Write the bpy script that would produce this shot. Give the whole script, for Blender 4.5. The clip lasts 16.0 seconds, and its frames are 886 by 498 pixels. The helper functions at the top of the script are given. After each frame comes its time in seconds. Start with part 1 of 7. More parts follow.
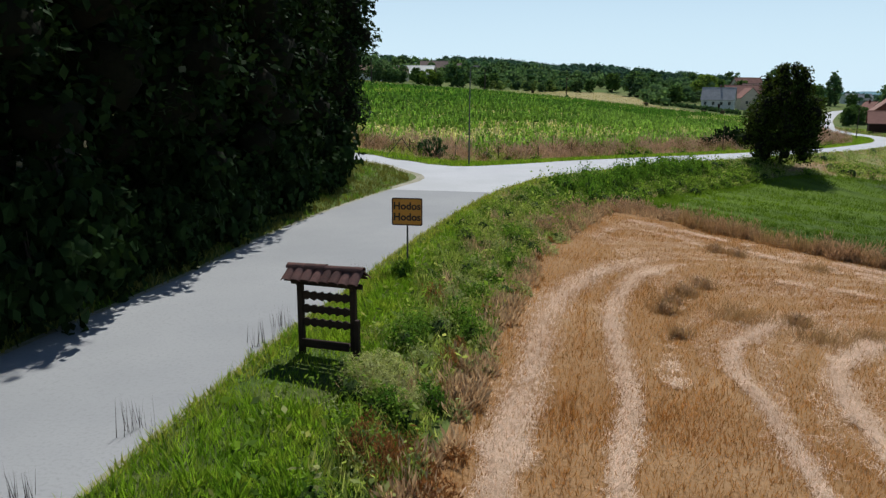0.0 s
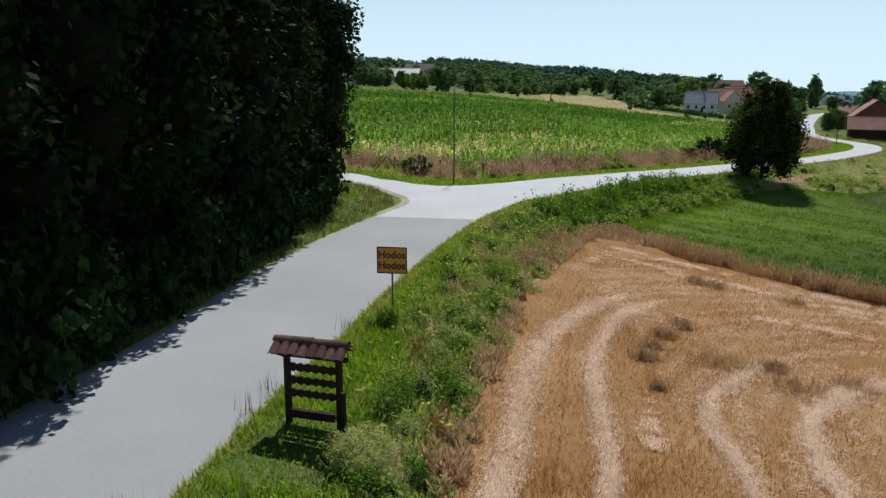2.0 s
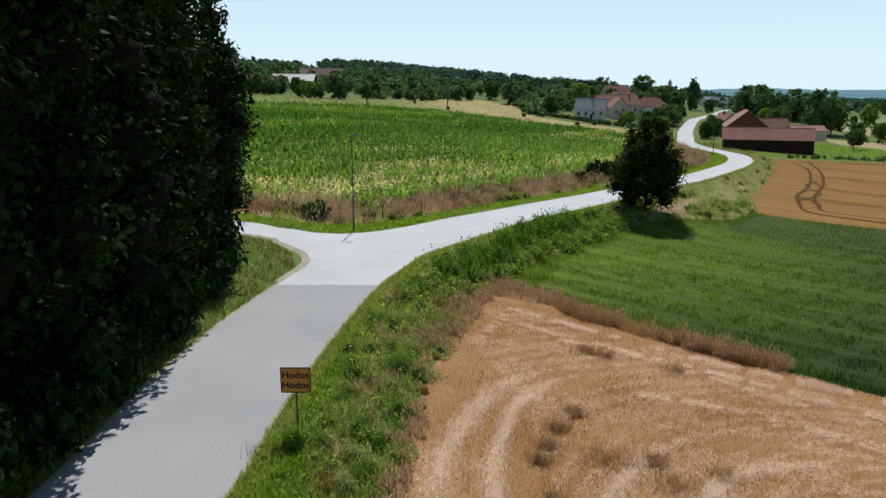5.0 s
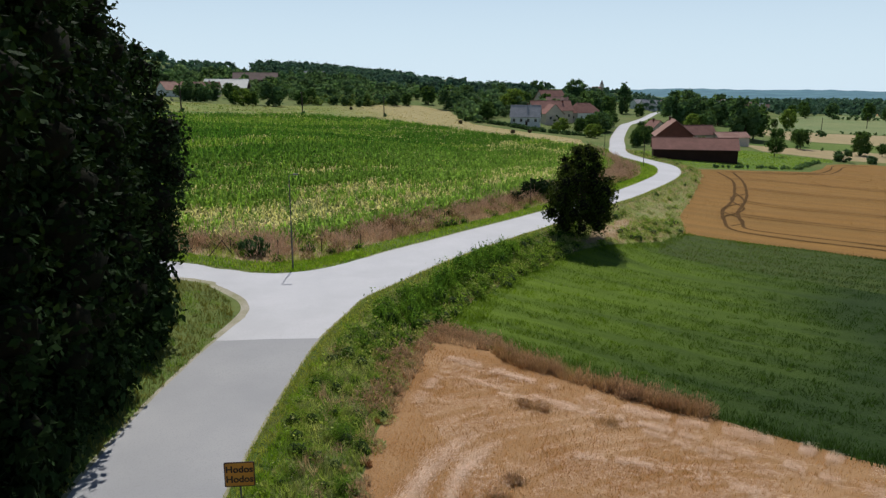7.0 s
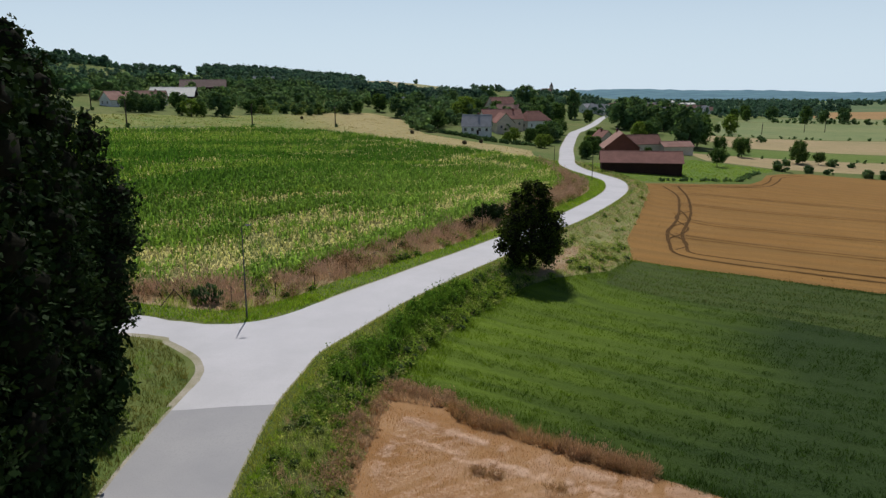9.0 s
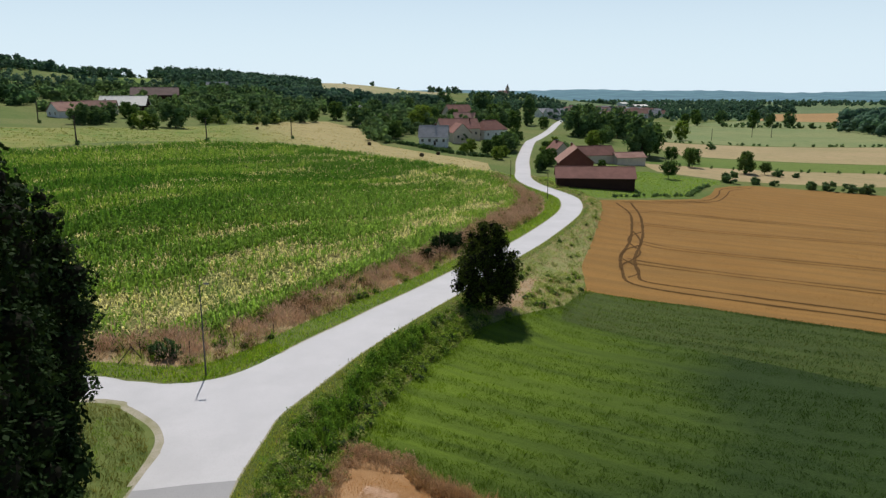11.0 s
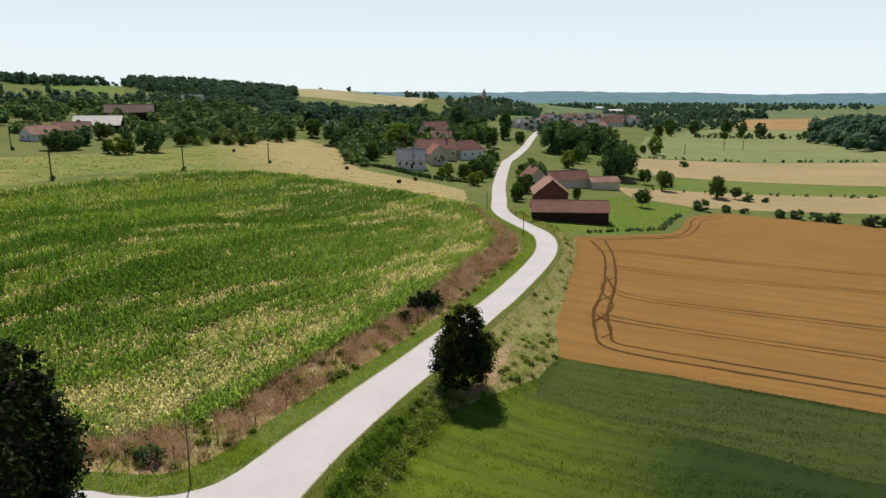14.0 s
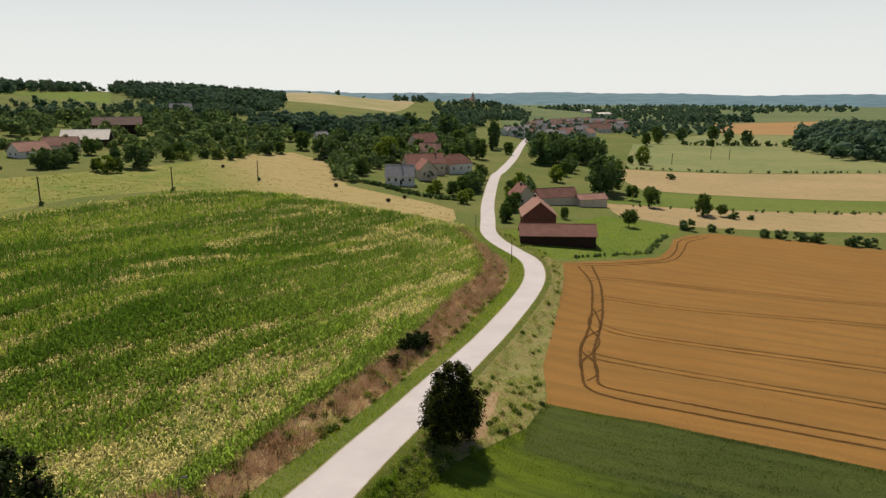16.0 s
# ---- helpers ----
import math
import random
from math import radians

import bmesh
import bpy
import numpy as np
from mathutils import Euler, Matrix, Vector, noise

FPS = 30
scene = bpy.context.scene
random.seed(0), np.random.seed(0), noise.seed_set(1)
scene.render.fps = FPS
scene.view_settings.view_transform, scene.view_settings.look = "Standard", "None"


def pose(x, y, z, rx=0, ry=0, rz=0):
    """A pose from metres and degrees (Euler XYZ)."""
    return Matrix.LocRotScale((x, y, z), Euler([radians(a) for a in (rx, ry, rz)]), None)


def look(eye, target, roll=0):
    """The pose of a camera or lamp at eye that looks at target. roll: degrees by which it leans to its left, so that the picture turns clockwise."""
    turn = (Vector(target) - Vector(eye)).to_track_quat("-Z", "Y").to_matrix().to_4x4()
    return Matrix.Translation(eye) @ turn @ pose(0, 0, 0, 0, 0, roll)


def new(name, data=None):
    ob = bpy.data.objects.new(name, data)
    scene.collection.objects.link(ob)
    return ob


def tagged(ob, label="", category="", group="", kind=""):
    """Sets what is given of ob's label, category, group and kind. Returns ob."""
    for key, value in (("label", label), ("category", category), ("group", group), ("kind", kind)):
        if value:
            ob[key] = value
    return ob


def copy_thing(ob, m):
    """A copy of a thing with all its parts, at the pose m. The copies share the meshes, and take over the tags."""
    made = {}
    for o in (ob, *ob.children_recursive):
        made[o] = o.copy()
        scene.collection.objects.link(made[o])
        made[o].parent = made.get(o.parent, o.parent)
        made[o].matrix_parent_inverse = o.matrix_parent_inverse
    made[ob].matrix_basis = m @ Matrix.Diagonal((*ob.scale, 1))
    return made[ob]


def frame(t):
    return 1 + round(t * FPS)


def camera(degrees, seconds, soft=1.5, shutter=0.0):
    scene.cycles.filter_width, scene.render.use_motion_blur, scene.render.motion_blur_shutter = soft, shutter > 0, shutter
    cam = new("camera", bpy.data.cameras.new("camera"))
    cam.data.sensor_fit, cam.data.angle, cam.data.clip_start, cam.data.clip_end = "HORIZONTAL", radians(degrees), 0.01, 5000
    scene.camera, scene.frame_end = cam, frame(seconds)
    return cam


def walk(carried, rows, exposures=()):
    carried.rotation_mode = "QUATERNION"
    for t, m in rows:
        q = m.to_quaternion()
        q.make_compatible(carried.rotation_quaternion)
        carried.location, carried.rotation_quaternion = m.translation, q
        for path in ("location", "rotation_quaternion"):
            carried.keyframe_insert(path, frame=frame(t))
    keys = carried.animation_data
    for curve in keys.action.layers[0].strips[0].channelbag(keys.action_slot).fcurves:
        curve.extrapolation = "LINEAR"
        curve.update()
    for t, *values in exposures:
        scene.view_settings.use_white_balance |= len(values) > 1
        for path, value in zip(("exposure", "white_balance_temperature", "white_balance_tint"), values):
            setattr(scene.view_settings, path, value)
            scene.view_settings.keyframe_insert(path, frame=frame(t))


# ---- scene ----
# ================= camera =================
cam = camera(63.1, 16.0, soft=1.38)
ROWS = [
    (0.0, 0.00, 0.00, 5.55, -0.21, -12.18, 0.41),
    (0.5, 0.00, -0.01, 5.83, -0.20, -12.21, 0.44),
    (1.0, 0.01, 0.00, 6.20, -0.09, -12.19, 0.45),
    (1.5, 0.03, 0.00, 6.65, 0.25, -12.20, 0.43),
    (2.0, 0.05, -0.01, 7.22, 0.92, -12.18, 0.35),
    (2.5, 0.07, 0.00, 7.82, 1.87, -12.16, 0.28),
    (3.0, 0.10, 0.02, 8.51, 3.18, -12.15, 0.21),
    (3.5, 0.11, 0.03, 9.20, 4.56, -12.17, 0.16),
    (4.0, 0.13, 0.02, 9.94, 6.05, -12.22, 0.13),
    (6.5, 0.12, 0.05, 13.76, 12.60, -12.33, 0.11),
    (7.0, 0.12, 0.06, 14.67, 13.77, -12.33, 0.10),
    (7.5, 0.12, 0.03, 15.60, 14.76, -12.34, 0.08),
    (8.0, 0.11, -0.02, 16.65, 15.73, -12.32, 0.03),
    (8.5, 0.11, -0.08, 17.72, 16.63, -12.34, 0.03),
    (9.0, 0.13, -0.14, 18.85, 17.52, -12.32, -0.01),
    (11.5, 0.25, -0.33, 25.25, 21.39, -12.35, -0.01),
    (12.0, 0.29, -0.33, 26.84, 21.70, -12.33, 0.00),
    (12.5, 0.25, -0.39, 28.54, 21.86, -12.33, 0.01),
    (13.0, 0.22, -0.45, 30.39, 22.04, -12.34, 0.00),
    (13.5, 0.19, -0.54, 32.22, 22.31, -12.36, 0.01),
    (14.0, 0.22, -0.61, 34.09, 22.66, -12.36, 0.00),
    (14.5, 0.25, -0.67, 35.92, 22.98, -12.38, 0.01),
    (15.0, 0.26, -0.66, 37.78, 23.25, -12.37, 0.03),
    (15.5, 0.26, -0.69, 39.62, 23.41, -12.38, 0.03),
    (16.0, 0.28, -0.69, 41.53, 23.52, -12.38, 0.01),
]


def aimed(x, y, z, yaw, pitch, roll):
    a, b = radians(yaw), radians(pitch)
    return look((x, y, z), (x + math.cos(b) * math.sin(a), y + math.cos(b) * math.cos(a), z + math.sin(b)), roll)


walk(cam, [(t, aimed(*row)) for t, *row in ROWS],
     exposures=[(0.0, 0.03, 6050, 9), (4.0, 0.16, 6150, 9), (9.0, -0.16, 6300, 15), (11.5, 0.12, 6450, 13), (13.5, 0.19, 6800, 14), (16.0, 0.06, 7800, 20)])

# ================= light =================
SUN_AZ, SUN_EL = 11.0, 54.5
world = bpy.data.worlds.new("sky")
scene.world = world
world.use_nodes = True
wn = world.node_tree.nodes
sky = wn.new("ShaderNodeTexSky")
sky.sky_type = "NISHITA"
sky.sun_disc = False
sky.sun_elevation, sky.sun_rotation = radians(SUN_EL), radians(SUN_AZ)
sky.dust_density, sky.air_density, sky.ozone_density = 0.2, 1.0, 3.0
haze = wn.new("ShaderNodeMix")
haze.data_type = "RGBA"
haze.inputs[7].default_value = (10.7, 13.1, 14.3, 1)
spot = wn.new("ShaderNodeTexCoord")
split = wn.new("ShaderNodeSeparateXYZ")
fade = wn.new("ShaderNodeMapRange")
fade.interpolation_type = "SMOOTHSTEP"
for sock, v in zip(("From Min", "From Max", "To Min", "To Max"), (-0.02, 0.42, 0.92, 0.0)):
    fade.inputs[sock].default_value = v
wlink = world.node_tree.links.new
wlink(spot.outputs["Generated"], split.inputs[0])
wlink(split.outputs["Z"], fade.inputs["Value"])
wlink(fade.outputs[0], haze.inputs[0])
wlink(sky.outputs[0], haze.inputs[6])
wlink(haze.outputs[2], wn["Background"].inputs[0])
wn["Background"].inputs[1].default_value = 0.065
sun = new("sun", bpy.data.lights.new("sun", "SUN"))
sun.data.energy, sun.data.angle, sun.data.color = 4.6, radians(0.55), (1.0, 0.95, 0.86)
sa, se = radians(SUN_AZ), radians(SUN_EL)
sun.matrix_world = look((math.sin(sa) * math.cos(se) * 300, math.cos(sa) * math.cos(se) * 300, math.sin(se) * 300), (0, 0, 0))

# ================= materials =================
RNG = np.random.default_rng(7)


def surface(name, a, b, c=None, big=0.15, small=4.0, rough=0.9, bump=0.3, island=0.0, thin=0.0, metal=0.0, rows=None, obj=0.0, shift=None, warm=(1.0, 1.0, 0.55)):
    """Two colours that vary broadly, a third in fine grain, relief, and per-piece variation."""
    m = bpy.data.materials.new(name)
    m.use_nodes = True
    nt = m.node_tree
    nd, ln = nt.nodes, nt.links
    p = nd["Principled BSDF"]
    geo = nd.new("ShaderNodeNewGeometry")

    def grain(scale, detail):
        n = nd.new("ShaderNodeTexNoise")
        n.inputs["Scale"].default_value, n.inputs["Detail"].default_value, n.inputs["Roughness"].default_value = scale, detail, 0.62
        ln.new(geo.outputs["Position"], n.inputs["Vector"])
        return n

    def ramp(src, lo, hi):
        r = nd.new("ShaderNodeMapRange")
        r.inputs["From Min"].default_value, r.inputs["From Max"].default_value = lo, hi
        ln.new(src, r.inputs["Value"])
        return r.outputs[0]

    def mix(fac, x, y, kind="MIX"):
        n = nd.new("ShaderNodeMix")
        n.data_type, n.blend_type = "RGBA", kind
        for sock, v in ((n.inputs[0], fac), (n.inputs[6], x), (n.inputs[7], y)):
            if isinstance(v, bpy.types.NodeSocket):
                ln.new(v, sock)
            else:
                sock.default_value = v if not isinstance(v, tuple) else (*v, 1)
        return n.outputs[2]

    n1, n2 = grain(big, 4), grain(small, 6)
    col = mix(ramp(n1.outputs["Fac"], 0.36, 0.64), a, b)
    c = c or tuple(0.6 * v for v in b)
    col = mix(ramp(n2.outputs["Fac"], 0.5, 0.74), col, c)
    if shift:
        px, py, dx, dy, reach, tint = shift
        dp = nd.new("ShaderNodeVectorMath")
        dp.operation = "DOT_PRODUCT"
        dp.inputs[1].default_value = (dx, dy, 0)
        ln.new(geo.outputs["Position"], dp.inputs[0])
        wob = nd.new("ShaderNodeMath")
        wob.operation = "MULTIPLY_ADD"
        wob.inputs[1].default_value = reach * 1.2
        ln.new(n1.outputs["Fac"], wob.inputs[0])
        ln.new(dp.outputs["Value"], wob.inputs[2])
        start = px * dx + py * dy + reach * 0.6
        col = mix(ramp(wob.outputs[0], start + reach, start), col, tint)
    if rows:
        angle, width, depth, tint = rows
        mp = nd.new("ShaderNodeMapping")
        mp.inputs["Rotation"].default_value = (0, 0, radians(angle))
        ln.new(geo.outputs["Position"], mp.inputs["Vector"])
        wv = nd.new("ShaderNodeTexWave")
        wv.inputs["Scale"].default_value = 0.314 / width
        wv.inputs["Distortion"].default_value, wv.inputs["Detail"].default_value, wv.inputs["Detail Scale"].default_value = 7.0, 4, 0.5
        ln.new(mp.outputs[0], wv.inputs["Vector"])
        f = nd.new("ShaderNodeMath")
        f.operation = "MULTIPLY"
        f.inputs[1].default_value = depth
        ln.new(ramp(wv.outputs["Fac"], 0.45, 0.95), f.inputs[0])
        col = mix(f.outputs[0], col, tint)
        mp2 = nd.new("ShaderNodeMapping")
        mp2.inputs["Scale"].default_value = (1.0, 0.055, 1.0)
        ln.new(mp.outputs[0], mp2.inputs["Vector"])
        streak = nd.new("ShaderNodeTexNoise")
        streak.inputs["Scale"].default_value, streak.inputs["Detail"].default_value, streak.inputs["Roughness"].default_value = 3.2 / width, 5, 0.65
        ln.new(mp2.outputs[0], streak.inputs["Vector"])
        g = nd.new("ShaderNodeMath")
        g.operation = "MULTIPLY"
        g.inputs[1].default_value = min(0.75, depth * 2.2)
        ln.new(ramp(streak.outputs["Fac"], 0.46, 0.68), g.inputs[0])
        col = mix(g.outputs[0], col, tint)
    if island or obj:
        src = geo.outputs["Random Per Island"]
        amount = island
        if obj:
            src, amount = nd.new("ShaderNodeObjectInfo").outputs["Random"], obj
        r = nd.new("ShaderNodeMapRange")
        r.inputs["To Min"].default_value, r.inputs["To Max"].default_value = 1 - amount, 1 + amount
        ln.new(src, r.inputs["Value"])
        hs = nd.new("ShaderNodeHueSaturation")
        ln.new(r.outputs[0], hs.inputs["Value"])
        ln.new(col, hs.inputs["Color"])
        col = hs.outputs[0]
    ln.new(col, p.inputs["Base Color"])
    p.inputs["Roughness"].default_value, p.inputs["Metallic"].default_value = rough, metal
    p.inputs["Specular IOR Level"].default_value = 0.015 if thin else 0.06 if rough > 0.6 else 0.4
    if bump:
        bp = nd.new("ShaderNodeBump")
        bp.inputs["Strength"].default_value, bp.inputs["Distance"].default_value = bump, 0.6 / small
        ln.new(n2.outputs["Fac"], bp.inputs["Height"])
        ln.new(bp.outputs[0], p.inputs["Normal"])
    if thin:
        tr = nd.new("ShaderNodeBsdfTranslucent")
        ms = nd.new("ShaderNodeMixShader")
        ms.inputs[0].default_value = thin
        lit = mix(1.0, col, warm, "MULTIPLY")
        ln.new(lit, tr.inputs["Color"])
        ln.new(p.outputs[0], ms.inputs[1])
        ln.new(tr.outputs[0], ms.inputs[2])
        ln.new(ms.outputs[0], nd["Material Output"].inputs[0])
    return m


M_GROUND = surface("meadow_grass", (0.085, 0.13, 0.03), (0.14, 0.155, 0.05), (0.05, 0.085, 0.02), 0.03, 0.9)
M_DARK_DRY = surface("dark_seed_grass", (0.26, 0.17, 0.10), (0.19, 0.14, 0.065), (0.33, 0.23, 0.14), 0.4, 3.0, 0.85, 0, island=0.4, thin=0.3, warm=(1.0, 0.9, 0.7))
M_ROAD = surface("pale_worn_asphalt", (0.43, 0.432, 0.44), (0.48, 0.482, 0.49), (0.385, 0.385, 0.39), 0.18, 14.0, 0.85, 0.15)
M_ROAD_OLD = surface("grey_worn_asphalt", (0.28, 0.285, 0.29), (0.33, 0.332, 0.332), (0.25, 0.252, 0.255), 0.12, 14.0, 0.9, 0.15)
M_GRAVEL = surface("dusty_gravel", (0.36, 0.33, 0.27), (0.25, 0.24, 0.15), (0.16, 0.17, 0.08), 0.5, 9.0, 0.95, 0.5)
M_STUBBLE = surface("stubble_soil", (0.28, 0.155, 0.065), (0.36, 0.225, 0.115), (0.17, 0.09, 0.04), 0.25, 11.0, 0.95, 0.9)
# near-black crown core: the shade between the leaves is put into its colour
M_CROWN_SHADE = surface("crown_core_shade", (0.012, 0.014, 0.008), (0.016, 0.015, 0.009), (0.008, 0.009, 0.006), 0.5, 6.0, 1.0, 0.5)
M_GREEN = surface("young_grain", (0.032, 0.056, 0.013), (0.025, 0.046, 0.012), (0.015, 0.028, 0.009), 0.03, 3.5, 0.9, 0.9, rows=(-42, 4.2, 0.22, (0.016, 0.034, 0.009)), shift=(14, 51, 0.65, -0.76, 24.0, (0.10, 0.155, 0.015)))
M_OLIVE = surface("olive_grain", (0.06, 0.09, 0.02), (0.048, 0.076, 0.018), (0.075, 0.082, 0.024), 0.05, 3.0, 0.9, 0.9, rows=(-42, 4.2, 0.3, (0.032, 0.05, 0.015)))
M_WHEAT = surface("ripe_wheat", (0.225, 0.122, 0.036), (0.255, 0.142, 0.043), (0.17, 0.09, 0.026), 0.05, 5.0, 0.95, 0.6, rows=(-42, 6.0, 0.5, (0.18, 0.108, 0.036)))
M_CORN_SOIL = surface("corn_soil", (0.27, 0.24, 0.10), (0.085, 0.125, 0.026), (0.06, 0.095, 0.02), 0.09, 1.5)
M_DRY = surface("dry_turf", (0.33, 0.25, 0.15), (0.22, 0.19, 0.08), (0.17, 0.135, 0.07), 0.3, 3.0)
M_HAY = surface("mown_hay_meadow", (0.095, 0.165, 0.03), (0.20, 0.21, 0.06), (0.26, 0.235, 0.09), 0.06, 0.45, rows=(-30, 9.0, 0.15, (0.22, 0.22, 0.075)), shift=(62, 300, -1.0, 0.0, 34.0, (0.32, 0.27, 0.13)))
M_LAWN = surface("bright_meadow", (0.09, 0.155, 0.026), (0.125, 0.175, 0.036), (0.065, 0.115, 0.02), 0.08, 1.0)
M_STRIP = surface("green_crop", (0.095, 0.15, 0.03), (0.13, 0.175, 0.042), (0.08, 0.12, 0.025), 0.012, 0.4)
M_TAN = surface("tan_stubble", (0.34, 0.265, 0.15), (0.26, 0.225, 0.115), (0.20, 0.18, 0.085), 0.02, 0.3, rows=(-30, 10.0, 0.3, (0.34, 0.26, 0.14)))
M_HILL_TAN = surface("pale_hill_stubble", (0.33, 0.29, 0.17), (0.22, 0.23, 0.10), (0.28, 0.26, 0.14), 0.012, 0.1)
M_PALE = surface("pale_green_meadow", (0.135, 0.19, 0.075), (0.20, 0.22, 0.095), (0.10, 0.15, 0.055), 0.02, 0.25, rows=(-30, 12.0, 0.2, (0.22, 0.23, 0.11)))
M_ORANGE = surface("far_wheat", (0.33, 0.21, 0.095), (0.29, 0.185, 0.08), None, 0.01, 0.3)
M_DRY_BANK = surface("dry_bank_turf", (0.24, 0.23, 0.10), (0.17, 0.20, 0.065), (0.33, 0.27, 0.15), 0.25, 2.0, 0.95, 0.6)
# bank turf, its colour darkened to stand for shade between the clumps
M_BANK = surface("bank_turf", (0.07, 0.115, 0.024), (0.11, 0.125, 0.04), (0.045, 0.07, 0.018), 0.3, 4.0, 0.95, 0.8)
M_FAR_VALLEY = surface("far_valley_meadow", (0.085, 0.14, 0.06), (0.13, 0.165, 0.075), (0.06, 0.105, 0.05), 0.006, 0.06)
M_FOREST_FLOOR = surface("forest_floor", (0.04, 0.045, 0.018), (0.06, 0.05, 0.025), (0.03, 0.03, 0.012), 0.4, 5.0)
M_BARE = surface("bare_dry_soil", (0.34, 0.26, 0.16), (0.28, 0.21, 0.12), (0.20, 0.16, 0.085), 0.4, 4.0, 0.95, 0.5)
M_RUT = surface("wheel_rut_soil", (0.075, 0.042, 0.014), (0.10, 0.056, 0.018), (0.06, 0.034, 0.012), 0.6, 6.0, 1.0, 0.5)

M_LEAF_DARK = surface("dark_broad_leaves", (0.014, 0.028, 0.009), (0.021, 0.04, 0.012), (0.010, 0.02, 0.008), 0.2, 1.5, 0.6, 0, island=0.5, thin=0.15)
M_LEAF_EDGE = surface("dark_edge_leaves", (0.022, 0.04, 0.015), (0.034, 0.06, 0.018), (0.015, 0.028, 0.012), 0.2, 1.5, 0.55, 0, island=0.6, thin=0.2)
M_LEAF_LONE = surface("dark_glossy_leaves", (0.034, 0.05, 0.01), (0.055, 0.075, 0.013), (0.02, 0.034, 0.009), 0.4, 1.5, 0.5, 0, island=0.6, thin=0.3)
M_LEAF = surface("green_leaves", (0.065, 0.125, 0.035), (0.105, 0.165, 0.045), (0.042, 0.085, 0.026), 0.15, 1.2, 0.7, 0, island=0.5, thin=0.45, warm=(0.95, 1.0, 0.6))
M_LEAF_MID = surface("deep_green_leaves", (0.08, 0.15, 0.068), (0.125, 0.20, 0.08), (0.055, 0.11, 0.048), 0.15, 1.2, 0.7, 0, island=0.5, thin=0.45)
M_LEAF_LIGHT = surface("light_green_leaves", (0.14, 0.22, 0.04), (0.19, 0.26, 0.055), (0.09, 0.15, 0.03), 0.15, 1.2, 0.7, 0, island=0.4, thin=0.5)
M_BARK = surface("rough_bark", (0.075, 0.058, 0.042), (0.05, 0.04, 0.03), (0.03, 0.024, 0.018), 0.8, 9.0, 0.95, 0.8)
M_GRASS = surface("grass_blades", (0.155, 0.29, 0.024), (0.255, 0.38, 0.036), (0.36, 0.40, 0.08), 0.5, 2.0, 0.75, 0, island=0.5, thin=0.55)
M_GRASS_DRY = surface("dry_grass_blades", (0.56, 0.41, 0.27), (0.46, 0.33, 0.21), (0.66, 0.53, 0.37), 0.25, 2.0, 0.85, 0, island=0.45, thin=0.4, warm=(1.0, 0.9, 0.7))
M_WEED = surface("bank_weeds", (0.25, 0.33, 0.08), (0.36, 0.41, 0.14), (0.50, 0.45, 0.23), 0.5, 2.0, 0.75, 0, island=0.5, thin=0.55)
M_HERB_DARK = surface("dark_weeds", (0.14, 0.24, 0.034), (0.22, 0.31, 0.05), (0.085, 0.145, 0.025), 0.5, 2.0, 0.75, 0, island=0.55, thin=0.5)
# dark filling of the weed clumps, with the shade of their gaps as colour
M_CLUMP_SHADE = surface("clump_core_shade", (0.035, 0.06, 0.018), (0.05, 0.075, 0.022), (0.022, 0.036, 0.012), 0.8, 8.0, 0.95, 0.6)
M_STRAW = surface("pale_straw", (0.74, 0.57, 0.43), (0.60, 0.43, 0.30), (0.82, 0.67, 0.53), 0.3, 6.0, 0.8, 0, island=0.3, thin=0.2, warm=(1.0, 0.9, 0.7))
M_STUB = surface("stubble_stalks", (0.52, 0.27, 0.08), (0.43, 0.205, 0.056), (0.64, 0.41, 0.18), 0.3, 6.0, 0.8, 0, island=0.5, thin=0.3, warm=(1.0, 0.9, 0.7))
M_CORN = surface("corn_leaves", (0.045, 0.135, 0.014), (0.08, 0.19, 0.022), (0.17, 0.27, 0.05), 0.05, 1.0, 0.7, 0, island=0.5, thin=0.5, shift=(24, 92, -0.7, 0.72, 50.0, (0.23, 0.37, 0.07)))
M_CORN_YELLOW = surface("yellowish_corn_leaves", (0.15, 0.29, 0.035), (0.22, 0.34, 0.05), (0.33, 0.40, 0.09), 0.05, 1.0, 0.7, 0, island=0.4, thin=0.45)
M_CORN_PALE = surface("pale_corn_leaves", (0.56, 0.53, 0.22), (0.70, 0.63, 0.33), (0.36, 0.42, 0.10), 0.05, 1.0, 0.7, 0, island=0.4, thin=0.4)
M_GRAIN = surface("grain_blades", (0.05, 0.096, 0.02), (0.038, 0.077, 0.018), (0.03, 0.06, 0.015), 0.03, 1.0, 0.8, 0, island=0.15, thin=0.5, rows=(-42, 4.2, 0.26, (0.034, 0.075, 0.017)), shift=(14, 51, 0.65, -0.76, 22.0, (0.16, 0.25, 0.02)))

M_WOOD_DARK = surface("dark_stained_wood", (0.03, 0.021, 0.016), (0.045, 0.03, 0.022), (0.02, 0.014, 0.011), 3.0, 30.0, 0.7, 0.3)
M_WOOD_BARN = surface("weathered_barn_boards", (0.05, 0.027, 0.021), (0.038, 0.022, 0.018), (0.026, 0.016, 0.014), 0.5, 6.0, 0.9, 0.4, obj=0.2)
M_TILE = surface("red_clay_tile", (0.26, 0.135, 0.11), (0.20, 0.105, 0.085), (0.14, 0.085, 0.07), 0.35, 4.0, 0.85, 0.3, obj=0.15)
M_TILE_NEAR = surface("old_roof_tile", (0.135, 0.07, 0.06), (0.095, 0.055, 0.05), (0.06, 0.042, 0.04), 6.0, 40.0, 0.8, 0.4, obj=0.3)
